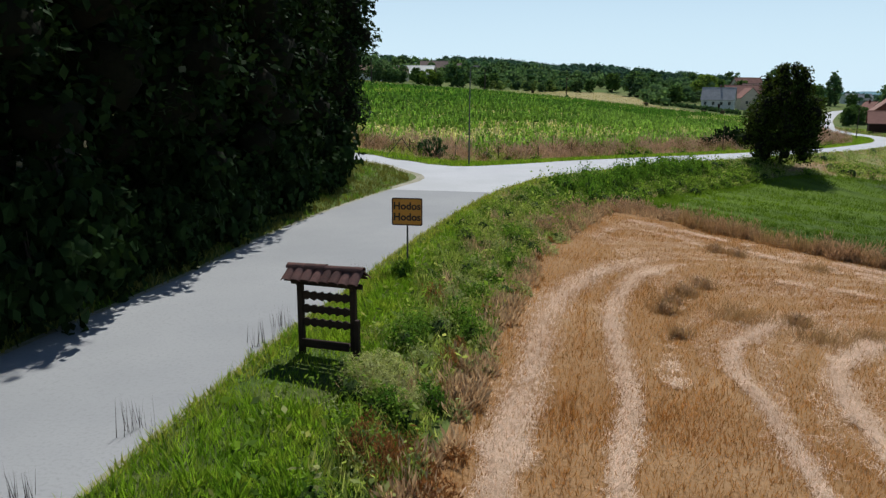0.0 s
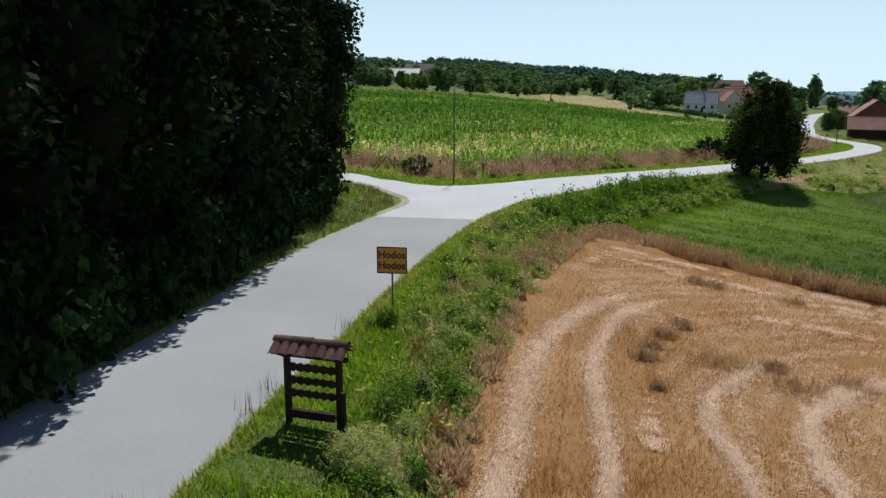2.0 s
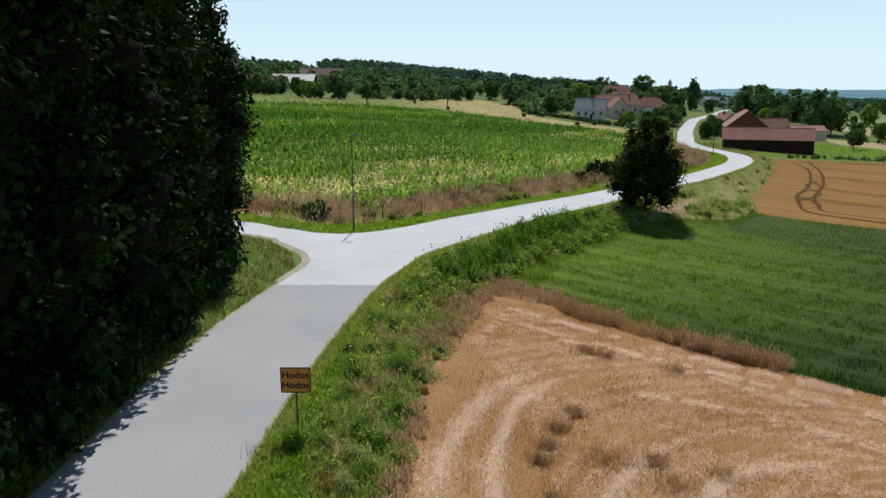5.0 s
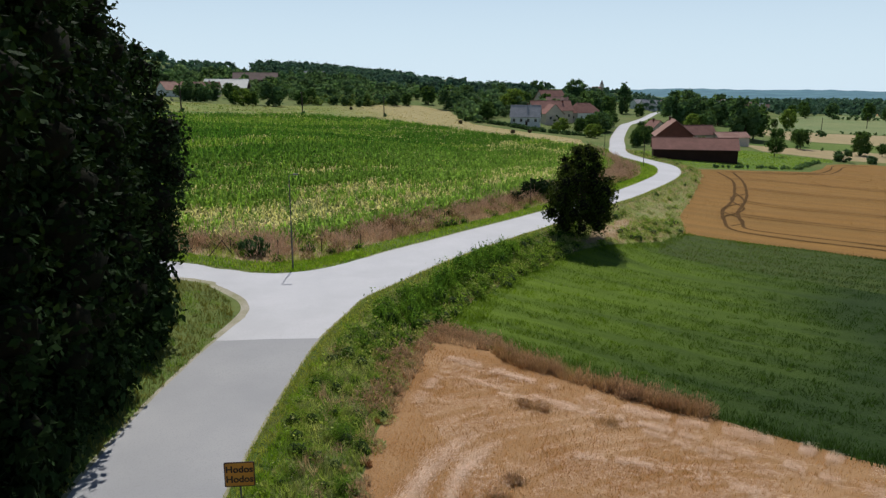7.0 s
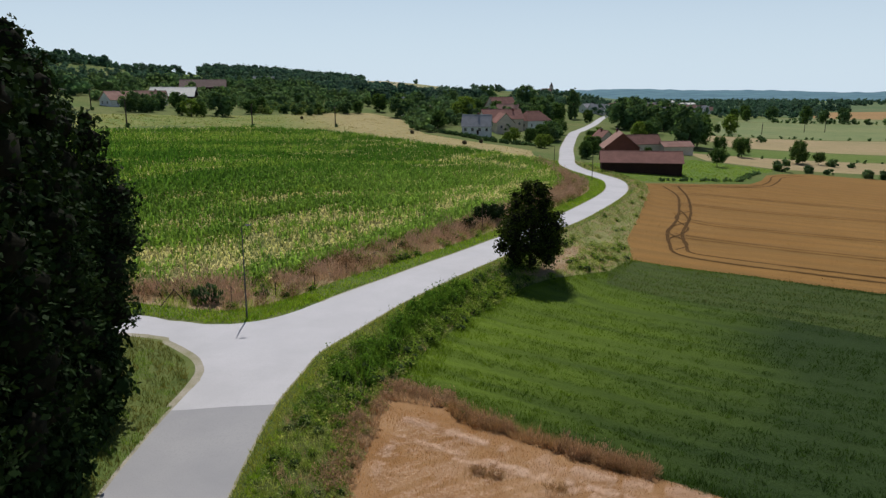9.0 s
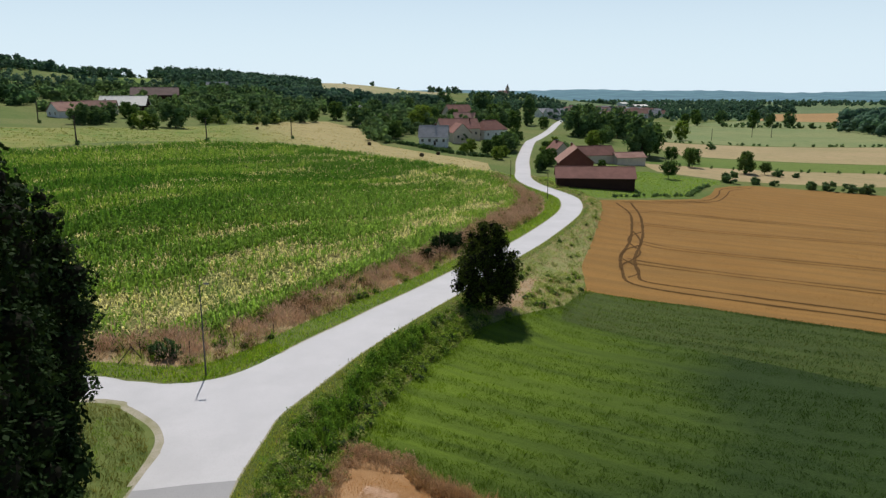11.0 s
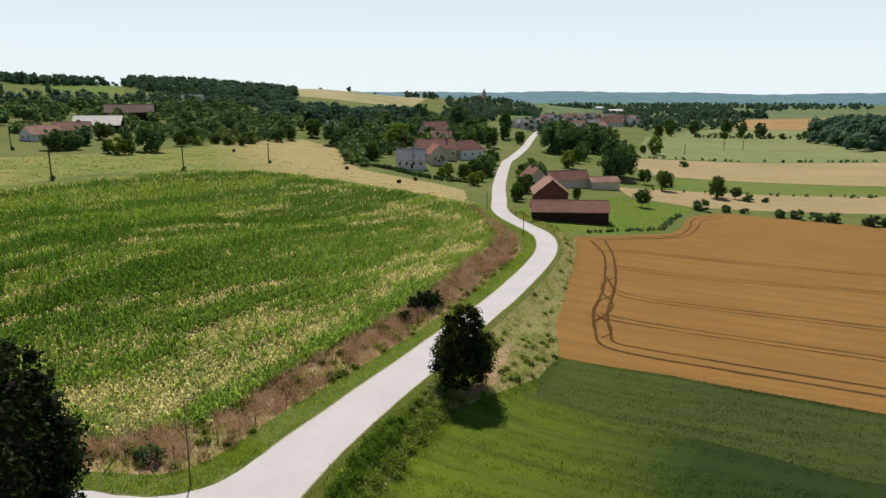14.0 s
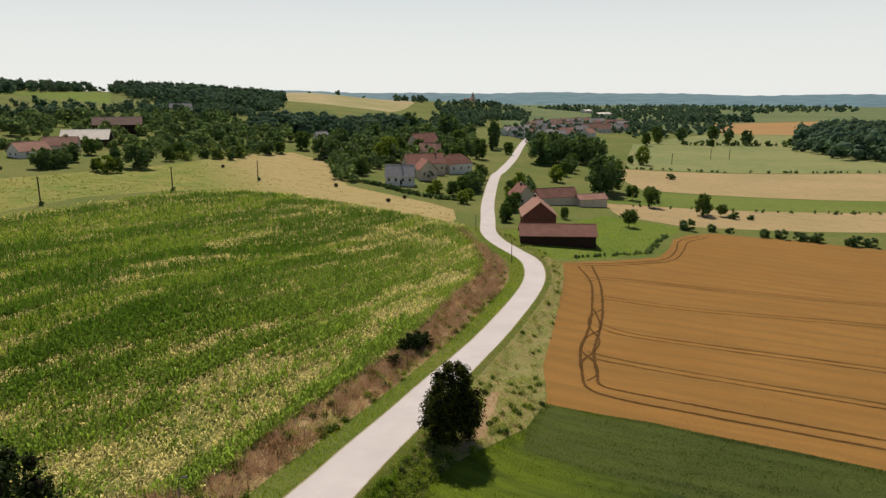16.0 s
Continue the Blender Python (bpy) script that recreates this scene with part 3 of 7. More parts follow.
def build_ground():
    from mathutils.geometry import delaunay_2d_cdt
    verts, edges = [], []
    for loop in [resample(ROAD_AREA), resample(SIDE_ROAD)] + [resample(z[1]) for z in ZONES if z[1] is not None]:
        n0 = len(verts)
        verts += [tuple(v) for v in loop]
        edges += [(n0 + i, n0 + (i + 1) % len(loop)) for i in range(len(loop))]
    seam = np.array([(-6, 44.4), (-2.7, 43.9), (-0.2, 43.6), (5, 42.6)])
    n0 = len(verts)
    verts += [tuple(v) for v in seam]
    edges += [(n0 + i, n0 + i + 1) for i in range(3)]
    rng = np.random.default_rng(3)

    def lattice(x0, x1, y0, y1, s, hole=None):
        gx, gy = np.meshgrid(np.arange(x0, x1, s), np.arange(y0, y1, s))
        p = np.stack([gx.ravel(), gy.ravel()], 1) + rng.uniform(-0.25, 0.25, (gx.size, 2)) * s
        if hole:
            a, b, c, d = hole
            p = p[~((p[:, 0] > a) & (p[:, 0] < b) & (p[:, 1] > c) & (p[:, 1] < d))]
        return [tuple(v) for v in p]

    verts += lattice(-20, 40, -10, 80, 1.6)
    verts += lattice(-60, 130, -30, 220, 4.0, (-20, 40, -10, 80))
    verts += lattice(-300, 500, -200, 700, 16, (-60, 130, -30, 220))
    verts += lattice(-1000, 1600, -600, 1800, 42, (-300, 500, -200, 700))
    verts += lattice(-4900, 4900, -4900, 4900, 450, (-1000, 1600, -600, 1800))
    vs, _, fs, *_ = delaunay_2d_cdt([Vector(v) for v in verts], edges, [], 0, 1e-3)
    xy = np.array([(v.x, v.y) for v in vs])
    tri = np.array([f for f in fs if len(f) == 3])
    z = height(xy[:, 0], xy[:, 1])
    z += 0.05 * np.sin(xy[:, 0] * 1.7) * np.sin(xy[:, 1] * 1.3 + xy[:, 0]) * np.clip((road_distance(xy[:, 0], xy[:, 1])[0] - 4) / 4, 0, 1)
    c = xy[tri].mean(1)
    which = np.full(len(tri), len(ZONES))
    for i in range(len(ZONES) - 1, 1, -1):
        which[inside(c[:, 0], c[:, 1], ZONES[i][1])] = i
    paved = inside(c[:, 0], c[:, 1], ROAD_AREA)
    joint = 43.6 - 0.17 * (c[:, 0] + 0.2)
    which[paved | inside(c[:, 0], c[:, 1], SIDE_ROAD)] = 1
    which[paved & (c[:, 1] < joint)] = 0
    names = [(z_[0], z_[2], z_[3]) for z_ in ZONES] + [("ground", M_GROUND, "grassy rolling ground of verges, gardens and meadows")]
    for i, (name, m, label) in enumerate(names):
        f = tri[which == i]
        if not len(f):
            continue
        used, back = np.unique(f, return_inverse=True)
        me = grid_mesh(name, np.c_[xy[used], z[used]], back.reshape(-1, 3), m, True)
        tagged(new(name, me), label, "road" if "road" in name else "ground", kind="structure")


build_ground()


# ================= crops, grass and straw =================
def wander(x, y, scale, seed):
    """Smooth patchiness between about 0 and 1."""
    r = np.random.default_rng(seed)
    s = np.zeros(len(x))
    for k in range(14):
        a, f, p = r.uniform(0, 6.28), r.uniform(0.5, 2.1) / scale, r.uniform(0, 6.28)
        s += np.sin((x * np.cos(a) + y * np.sin(a)) * f * 6.28 + p)
    return 0.5 + s / 9.9


def sow(poly, density, seed):
    """Random places in an outline, so many to the square metre."""
    r = np.random.default_rng(seed)
    p = np.asarray(poly, float)
    lo, hi = p.min(0), p.max(0)
    n = int((hi - lo).prod() * density)
    q = r.uniform(lo, hi, (n, 2))
    return q[inside(q[:, 0], q[:, 1], p)]


def stuff(name, me, label, category):
    return tagged(new(name, me), label, category, kind="stuff")


def blades(name, xy, tall, wide, lean, material, label, category, seed, lift=0.0, clump=0.0):
    """Upright blades; clump gathers them into tufts about so many metres across."""
    r = np.random.default_rng(seed)
    n = len(xy)
    z = height(xy[:, 0], xy[:, 1]) + lift
    a = r.uniform(0, 6.283, n)
    t, w = tall * r.uniform(0.6, 1.25, n), wide * r.uniform(0.7, 1.3, n)
    dx, dy = np.cos(a) * w / 2, np.sin(a) * w / 2
    b = a + r.uniform(-2, 2, n)
    if clump:
        t = t * np.clip(0.25 + 1.5 * wander(xy[:, 0], xy[:, 1], clump, seed + 500), 0.3, 1.6)
        b = 9 * wander(xy[:, 0], xy[:, 1], clump * 1.6, seed + 501) + r.normal(0, 0.6, n)
    k = lean * t * r.uniform(0.2, 1.0, n)
    v = np.empty((n, 3, 3))
    v[:, 0] = np.c_[xy[:, 0] - dx, xy[:, 1] - dy, z - 0.03]
    v[:, 1] = np.c_[xy[:, 0] + dx, xy[:, 1] + dy, z - 0.03]
    v[:, 2] = np.c_[xy[:, 0] + np.cos(b) * k, xy[:, 1] + np.sin(b) * k, z + t]
    return stuff(name, grid_mesh(name, v.reshape(-1, 3), np.arange(3 * n).reshape(-1, 3), material), label, category)


def lying(name, xy, angle, long, wide, material, label, category, seed, heap=0.1):
    """Straws that lie about."""
    r = np.random.default_rng(seed)
    n = len(xy)
    z = height(xy[:, 0], xy[:, 1]) + r.uniform(0.02, heap, n)
    ll, w = long * r.uniform(0.5, 1.3, n) / 2, wide * r.uniform(0.7, 1.3, n) / 2
    c, s, t = np.cos(angle), np.sin(angle), r.uniform(-0.15, 0.15, n)
    v = np.empty((n, 4, 3))
    v[:, 0] = np.c_[xy[:, 0] - c * ll, xy[:, 1] - s * ll, z - t * ll]
    v[:, 1] = np.c_[xy[:, 0] - s * w, xy[:, 1] + c * w, z + 0.01]
    v[:, 2] = np.c_[xy[:, 0] + c * ll, xy[:, 1] + s * ll, z + t * ll]
    v[:, 3] = np.c_[xy[:, 0] + s * w, xy[:, 1] - c * w, z + 0.01]
    return stuff(name, grid_mesh(name, v.reshape(-1, 3), np.arange(4 * n).reshape(-1, 4), material), label, category)


def away_from_road(xy, least, most=1e9):
    d = road_distance(xy[:, 0], xy[:, 1])[0]
    return xy[(d > least) & (d < most) & ~inside(xy[:, 0], xy[:, 1], SIDE_ROAD)]


def outside(xy, *polys):
    for p in polys:
        xy = xy[~inside(xy[:, 0], xy[:, 1], p)]
    return xy


def ribbon(points, width, lift, crown=0.0, ragged=0.0):
    """A strip that follows the ground: verts and faces, five points across."""
    p = spline(points, 8 if not ragged else 30)[:, :2]
    r = np.random.default_rng(len(p))
    cols = []
    for u in (-0.5, -0.25, 0, 0.25, 0.5):
        q = beside(p, u * width)
        if ragged:
            q = q + r.normal(0, ragged * 0.5 * abs(u) + 0.02, q.shape)
        cols.append(np.c_[q, height(q[:, 0], q[:, 1]) + lift + crown * (1 - 4 * u * u)])
    v = np.stack(cols, 1)
    n = len(p)
    i = np.arange(n - 1)[:, None] * 5 + np.arange(4)
    f = np.stack([i, i + 1, i + 6, i + 5], -1).reshape(-1, 4)
    return v.reshape(-1, 3), f


# ---- corn ----
def corn(name, xy, tall, material, label, seed, leaves=4):
    r = np.random.default_rng(seed)
    n = len(xy)
    z = height(xy[:, 0], xy[:, 1])
    v = np.empty((n, leaves, 4, 3))
    t = tall * r.uniform(0.75, 1.2, n)
    turn = r.uniform(0, 6.283, n)
    for k in range(leaves):
        a = turn + k * 2.4
        c, s = np.cos(a), np.sin(a)
        z0 = z + t * (0.15 + 0.6 * k / leaves)
        ln_, w = 0.72 * r.uniform(0.7, 1.2, n), 0.095
        up = t * r.uniform(0.2, 0.42, n)
        v[:, k, 0] = np.c_[xy[:, 0], xy[:, 1], z0 - 0.25 * t]
        v[:, k, 1] = np.c_[xy[:, 0] + c * ln_ * 0.45 - s * w, xy[:, 1] + s * ln_ * 0.45 + c * w, z0 + up]
        v[:, k, 2] = np.c_[xy[:, 0] + c * ln_, xy[:, 1] + s * ln_, z0 + up * 0.75]
        v[:, k, 3] = np.c_[xy[:, 0] + c * ln_ * 0.45 + s * w, xy[:, 1] + s * ln_ * 0.45 - c * w, z0 + up]
    m = n * leaves * 4
    return stuff(name, grid_mesh(name, v.reshape(-1, 3), np.arange(m).reshape(-1, 4), material), label, "corn")


# dry stretches of the corn: from x, y to x, y, and their reach
PALE_PATCHES = [(70, 212, 86, 184, 2.6), (84, 172, 88, 176, 2.0), (18, 186, 40, 208, 2.2), (-4, 150, 18, 172, 2.0), (-3, 78, 0, 80, 1.6), (50, 250, 62, 240, 3.0), (6, 84, 30, 106, 1.6), (2, 88, 22, 106, 1.0), (-9, 80, -5, 84, 2.0), (36, 117, 72, 159, 1.8), (60, 196, 78, 200, 2.0)]


def sow_corn():
    r = np.random.default_rng(21)
    ang = radians(42)
    c, s = math.cos(ang), math.sin(ang)
    u, v = np.meshgrid(np.arange(-120, 330, 0.42), np.arange(-60, 240, 0.85))
    u, v = u.ravel() + r.uniform(-0.2, 0.2, u.size), v.ravel() + r.normal(0, 0.07, u.size)
    xy = np.c_[u * c - v * s, u * s + v * c + 40]
    xy = xy[inside(xy[:, 0], xy[:, 1], CORN)]
    dist = np.hypot(xy[:, 0], xy[:, 1])
    xy = xy[(xy[:, 0] > -40 - 0.12 * dist[:]) & (xy[:, 0] > -70)]
    u, v = xy[:, 0] * c + xy[:, 1] * s, -xy[:, 0] * s + xy[:, 1] * c
    lush = 0.78 * wander(u / 22.0, v, 2.8, 31) + 0.12 * wander(u / 5.0, v, 9.0, 33) + 0.10 * wander(xy[:, 0], xy[:, 1], 45, 35)
    lush += 0.06 - 0.16 * np.clip(1 - road_distance(xy[:, 0], xy[:, 1])[0] / 60, 0, 1) + np.clip((xy[:, 1] - 105) / 260, 0, 0.12) - np.clip((105 - xy[:, 1]) / 300, 0, 0.07) + r.normal(0, 0.05, len(lush))
    lush += 0.35 * np.clip(1 - np.abs(road_distance(xy[:, 0], xy[:, 1])[0] - 13.5) / 3.2, 0, 1)
    lush -= 0.09 * np.clip((xy[:, 1] - 100) / 60, 0, 1) * np.clip(1.4 - road_distance(xy[:, 0], xy[:, 1])[0] / 40, 0, 1)
    for ax, ay, bx, by, reach in PALE_PATCHES:
        w_ = np.clip(((xy[:, 0] - ax) * (bx - ax) + (xy[:, 1] - ay) * (by - ay)) / ((bx - ax) ** 2 + (by - ay) ** 2), 0, 1)
        lush -= 0.42 * np.exp(-((xy[:, 0] - ax - w_ * (bx - ax)) ** 2 + (xy[:, 1] - ay - w_ * (by - ay)) ** 2) / (2 * reach * reach))
    dist = np.hypot(xy[:, 0], xy[:, 1])
    keep = r.uniform(0, 1, len(xy)) < np.clip(1.3 - dist / 300, 0.5, 1)
    spare = r.uniform(0, 1, len(xy))
    near = np.clip(1.3 - road_distance(xy[:, 0], xy[:, 1])[0] / 60, 0, 1)
    fine = wander(u / 40.0, v, 1.5, 37)
    lush += 0.2 * near * (fine - 0.5) * 2
    bands = wander(u / 9.0, v, 24.0, 39) + 0.25 * (wander(xy[:, 0], xy[:, 1], 14, 43) - 0.5)
    green = ((lush > 0.45) | (spare < 0.1)) & keep
    dark = green & ((bands < 0.6) | (spare < 0.25))
    pale = (lush <= 0.45) & (lush > 0.33) & keep
    bare = (lush <= 0.33) & keep & (r.uniform(0, 1, len(xy)) < 0.6)
    rim = spline([(-80, 190), (-34, 226), (-14, 246), (13, 274), (34.5, 283), (54, 280), (77, 257), (93, 235), (101, 215)], 16)[:, :2]
    fading = np.zeros(len(xy), bool)
    back = (xy[:, 1] > 180)
    fading[back] = np.sqrt(((xy[back][:, None] - rim) ** 2).sum(2).min(1)) < 11 * wander(xy[back, 0], xy[back, 1], 30, 47) + 2
    dark, green = dark & ~fading, green & ~fading
    corn("low_corn_plants", xy[fading & keep & (spare < 0.7)], 0.7, M_CORN_YELLOW, "short yellowing corn thinning out towards the meadow", 46, 3)
    close = dark & (np.hypot(xy[:, 0], xy[:, 1]) < 135)
    corn("corn_plants", xy[close] + r.normal(0, 0.16, (int(close.sum()), 2)), 1.45, M_CORN, "lush green corn plants standing close together", 48)
    corn("corn_plants", xy[dark], 1.6, M_CORN, "lush green corn plants in long rows", 41)
    corn("corn_plants", xy[green & ~dark], 1.4, M_CORN_YELLOW, "yellowish green corn plants in long rows", 45)
    corn("pale_corn_plants", xy[pale | bare], 1.0, M_CORN_PALE, "stunted pale yellowish corn plants in dry patches", 42, 3)


sow_corn()

# ---- stubble field ----
LEFT_EDGE = spline([(-1.6, 2), (-0.6, 8), (0.4, 13.5), (1.1, 16.5), (2.1, 21), (3.1, 25.5), (4.6, 30.8), (7.2, 37.4), (9.6, 43.5)], 30)[:, :2]


def stubble_rows(seed):
    """Cut stalks in drilled rows that bend with the field's edge."""
    r = np.random.default_rng(seed)
    out = []
    for k in range(57):
        off = 0.1 + (k * 0.2 if k < 11 else 2.2 + (k - 11) * 0.28)
        line = beside(LEFT_EDGE, off)
        dens = 170 if off < 8 else 70
        u = (len(line) - 1.001) * r.uniform(0.06, 1, int(dens * 44 * (0.2 if off < 2.2 else 0.28))) ** (1.5 if off < 8 else 1.0)
        i = u.astype(int)
        p = line[i] + (line[i + 1] - line[i]) * (u - i)[:, None] + r.normal(0, 0.05 if off < 2.3 else 0.3, (len(u), 2))
        out.append(p)
    p = np.vstack(out)
    return p[inside(p[:, 0], p[:, 1], STUBBLE)]


st = stubble_rows(5)
blades("stubble_stalks", st, 0.16, 0.018, 0.9, M_STUB, "short orange stalks of cut grain in rows", "stubble", 6)
st = sow([(13, -2), (60, -8), (45, 9), (28, 26), (15, 41), (12, 30), (10, 15)], 40, 8)
blades("stubble_stalks", st[inside(st[:, 0], st[:, 1], STUBBLE)], 0.18, 0.022, 0.9, M_STUB, "short orange stalks of cut grain", "stubble", 9)

st = sow([(-1, -6), (12, -6), (14, 12), (6, 10), (0.4, 9)], 30, 11)
blades("stubble_stalks", st[inside(st[:, 0], st[:, 1], STUBBLE)], 0.16, 0.022, 0.9, M_STUB, "short orange stalks of cut grain", "stubble", 10)

WINDROWS = [
    ([(0.4, 7), (0.9, 11.2), (1.3, 13.1), (2.1, 16.4), (3.3, 21.7), (5.3, 26.1), (7.5, 29.1), (9.4, 31)], 0.85),
    ([(2.6, 8), (3.1, 11.5), (4.1, 14.8), (4.7, 18.8), (5.4, 22.3), (7.3, 26.8), (8.6, 28.4), (10.2, 30)], 0.62),
    ([(5.4, 15.6), (5.8, 17.4), (6.5, 20.0)], 0.22),
    ([(6.4, 9.5), (6.8, 11.8), (7.1, 13.7), (7.4, 15.7), (7.5, 17.6), (8.2, 19.4), (9.3, 20.7), (10.7, 22.2), (13.0, 23.8), (16, 25)], 0.5),
    ([(8.4, 11), (9.2, 14.1), (9.6, 15.9), (10.5, 18.2), (12.0, 19.9), (13.3, 21.0), (16, 22), (20, 21.8)], 0.62),
    ([(9.5, 42.5), (13.9, 38.2), (19.5, 32.6), (24.7, 28.7), (28, 25), (40, 12)], 0.42),
    ([(8.8, 39.6), (15.0, 34.2), (19.0, 30.9), (22.7, 27.4), (26, 23.6), (34, 15)], 0.3),
    ([(10.8, 36.6), (15.4, 33.3), (18.6, 30.1), (21.0, 27.1), (23.9, 23.3)], 0.26),
    ([(6.6, 33.4), (8.6, 37.3), (10.6, 39.8)], 0.3),
    ([(12.4, 28.6), (16, 27.4), (20, 24.6), (23, 20.6)], 0.3),
]


def straw_rows():
    r = np.random.default_rng(12)
    pts, angs = [], []
    for line, width in WINDROWS:
        p = spline(line, 20)[:, :2]
        seg = np.linalg.norm(np.diff(p, axis=0), axis=1)
        n = int(seg.sum() * width * 1000)
        u = r.uniform(0, len(p) - 1.001, n)
        i = u.astype(int)
        d = p[i + 1] - p[i]
        a = np.arctan2(d[:, 1], d[:, 0])
        w = width * (0.75 + 0.5 * wander(u / 8, u * 0, 2.0, 3)) * (0.75 + 0.6 * u / len(p))
        o = np.clip(r.normal(0, 0.29, n), -0.75, 0.75) * w * (3.0 if width < 0.5 else 1)
        q = p[i] + d * (u - i)[:, None] + np.c_[-np.sin(a), np.cos(a)] * o[:, None]
        thin_end = r.uniform(0, 1, n) > np.clip((u / len(p) - 0.72) / 0.28, 0, 0.85)
        q, a, u, n = q[thin_end], a[thin_end], u[thin_end], int(thin_end.sum())
        if width < 0.5:
            gap = wander(u / 6, u * 0, 1.6, 4) > 0.42
            q, a, n = q[gap], a[gap], int(gap.sum())
        pts.append(q)
        angs.append(a + np.where(r.uniform(0, 1, n) < 0.25, 1.4, 0) + r.normal(0, 0.42, n))
    # loose straw strewn between the rows
    q = sow([(6, 9), (9, 9), (24, 10), (34, 14), (26, 25), (17, 35), (10.6, 42), (7, 34), (8, 28), (7, 20)], 150, 14)
    ring = np.hypot(q[:, 0] - 19, q[:, 1] - 14)
    q = q[wander(ring * 1.6, np.arctan2(q[:, 1] - 14, q[:, 0] - 19) * 3, 2.2, 9) + 0.3 * wander(q[:, 0], q[:, 1], 1.2, 10) > 0.62]
    pts.append(q)
    angs.append(r.uniform(0, 6.28, len(q)))
    return np.vstack(pts), np.concatenate(angs)


sp, sang = straw_rows()
lying("loose_straw", sp, sang, 0.36, 0.0075, M_STRAW, "pale straw lying in windrows on the stubble", "straw", 15, 0.11)

M_STRAW_MAT = surface("straw_mat", (0.52, 0.37, 0.25), (0.42, 0.28, 0.17), (0.27, 0.16, 0.085), 0.8, 22.0, 0.95, 0.8)
for line, width in WINDROWS:
    if width > 0.6:
        v, f = ribbon(line[:-2], width * 0.6, 0.0, 0.04, 0.3 * width)
        tagged(new("straw_row", grid_mesh("straw_row", v, f, M_STRAW_MAT, True)), "matted pale straw row lying on the stubble", "straw", "straw rows", "structure")

# standing fringe left uncut along the green field, and trampled tufts
fr = sow([(13.6, 43.0), (15.0, 42.0), (18.6, 37.6), (23.2, 32.3), (22.4, 31.5), (17.6, 36.6), (14.0, 40.6)], 200, 16)
M_UNCUT = surface("uncut_grain", (0.48, 0.33, 0.18), (0.39, 0.26, 0.13), (0.57, 0.42, 0.25), 0.3, 2.0, 0.85, 0, island=0.35, thin=0.35, warm=(1.0, 0.9, 0.7))
blades("uncut_fringe", fr, 0.62, 0.032, 0.5, M_UNCUT, "standing fringe of uncut brown grain", "grain", 17, clump=1.4)
fr = sow([(23.0, 32.4), (29.2, 26.0), (45.6, 9.6), (45.0, 9.0), (28.4, 25.2), (22.6, 31.6)], 45, 116)
blades("field_edge_grass", fr, 0.4, 0.045, 0.7, M_GRAIN, "ragged dark green growth on the field's edge", "grass", 117, clump=1.2)
TUFTS = [(7.1, 22.5, 0.3), (7.7, 23.6, 0.28), (8.6, 25.1, 0.34), (9.7, 26.4, 0.3), (6.8, 20.1, 0.18), (13.0, 34.1, 0.36), (13.8, 33.4, 0.3), (9.7, 22.6, 0.6), (11.4, 20.7, 0.5), (13.4, 21.4, 0.4), (11.4, 22.4, 0.3), (16.6, 31.6, 0.4)]
tu = np.vstack([np.random.default_rng(k).normal((x, y), (c, c * 0.8), (int(1300 * c), 2)) for k, (x, y, c) in enumerate(TUFTS)])
blades("trampled_tufts", tu, 0.34, 0.02, 0.9, M_UNCUT, "brown tufts of flattened grain", "grain", 18, clump=0.5)


def near_line(xy, line, reach):
    p = spline(line, 10)[:, :2]
    a, ab = p[:-1], np.diff(p, axis=0)
    best = np.full(len(xy), 1e9)
    for s in range(0, len(xy), 20000):
        px = xy[s:s + 20000, None] - a
        u = np.clip((px * ab).sum(2) / (ab ** 2).sum(1), 0, 1)
        best[s:s + 20000] = np.sqrt((((px - u[..., None] * ab) ** 2).sum(2)).min(1))
    return best < reach


# ---- green grain and wheat ----
gr = sow(GREEN, 36, 19)
gr = gr[near_line(gr, [(16, 54.8), (12.4, 48.6), (11.6, 46.6), (13.4, 44.4), (15.2, 41.8), (22.8, 32.4), (28.9, 25.8), (45, 9.4)], 2.2) | near_line(gr, [(16.3, 54.8), (22.6, 62.5), (29.9, 69.8), (39, 73.8), (47, 78), (54, 84.8), (59.4, 80), (65.4, 74.4), (77, 60.6), (84, 51.8), (110, 24)], 1.4)]
blades("grain_blades", gr, 0.3, 0.05, 0.7, M_GRAIN, "dense blades of young green grain", "grain", 22)

gw = sow(GREEN, 44, 119)
gd = np.hypot(gw[:, 0], gw[:, 1])
gw = gw[(np.random.default_rng(120).uniform(0, 1, len(gw)) < np.clip(1.5 - gd / 75, 0.12, 1)) & (gw[:, 0] < 100) & (gw[:, 1] > 8)]
row = gw[:, 0] * math.sin(radians(42)) + gw[:, 1] * math.cos(radians(42))
deep = wander(row, gw[:, 0] / 40, 4.5, 121) + 0.35 * (wander(gw[:, 0], gw[:, 1], 2.5, 122) - 0.5)
blades("grain_blades", gw[deep > 0.28], 0.22, 0.06, 1.0, M_GRAIN, "dense blades of young green grain in long rows", "grain", 123, clump=1.5)
strip = sow(OLIVE_STRIP, 9, 124)
M_OLIVE_BLADES = surface("olive_blades", (0.10, 0.135, 0.036), (0.075, 0.115, 0.03), (0.15, 0.14, 0.05), 0.05, 1.0, 0.8, 0, island=0.2, thin=0.5)
blades("olive_grain", strip, 0.16, 0.1, 1.2, M_OLIVE_BLADES, "dull olive grain beside the wheat", "grain", 125, clump=2.5)

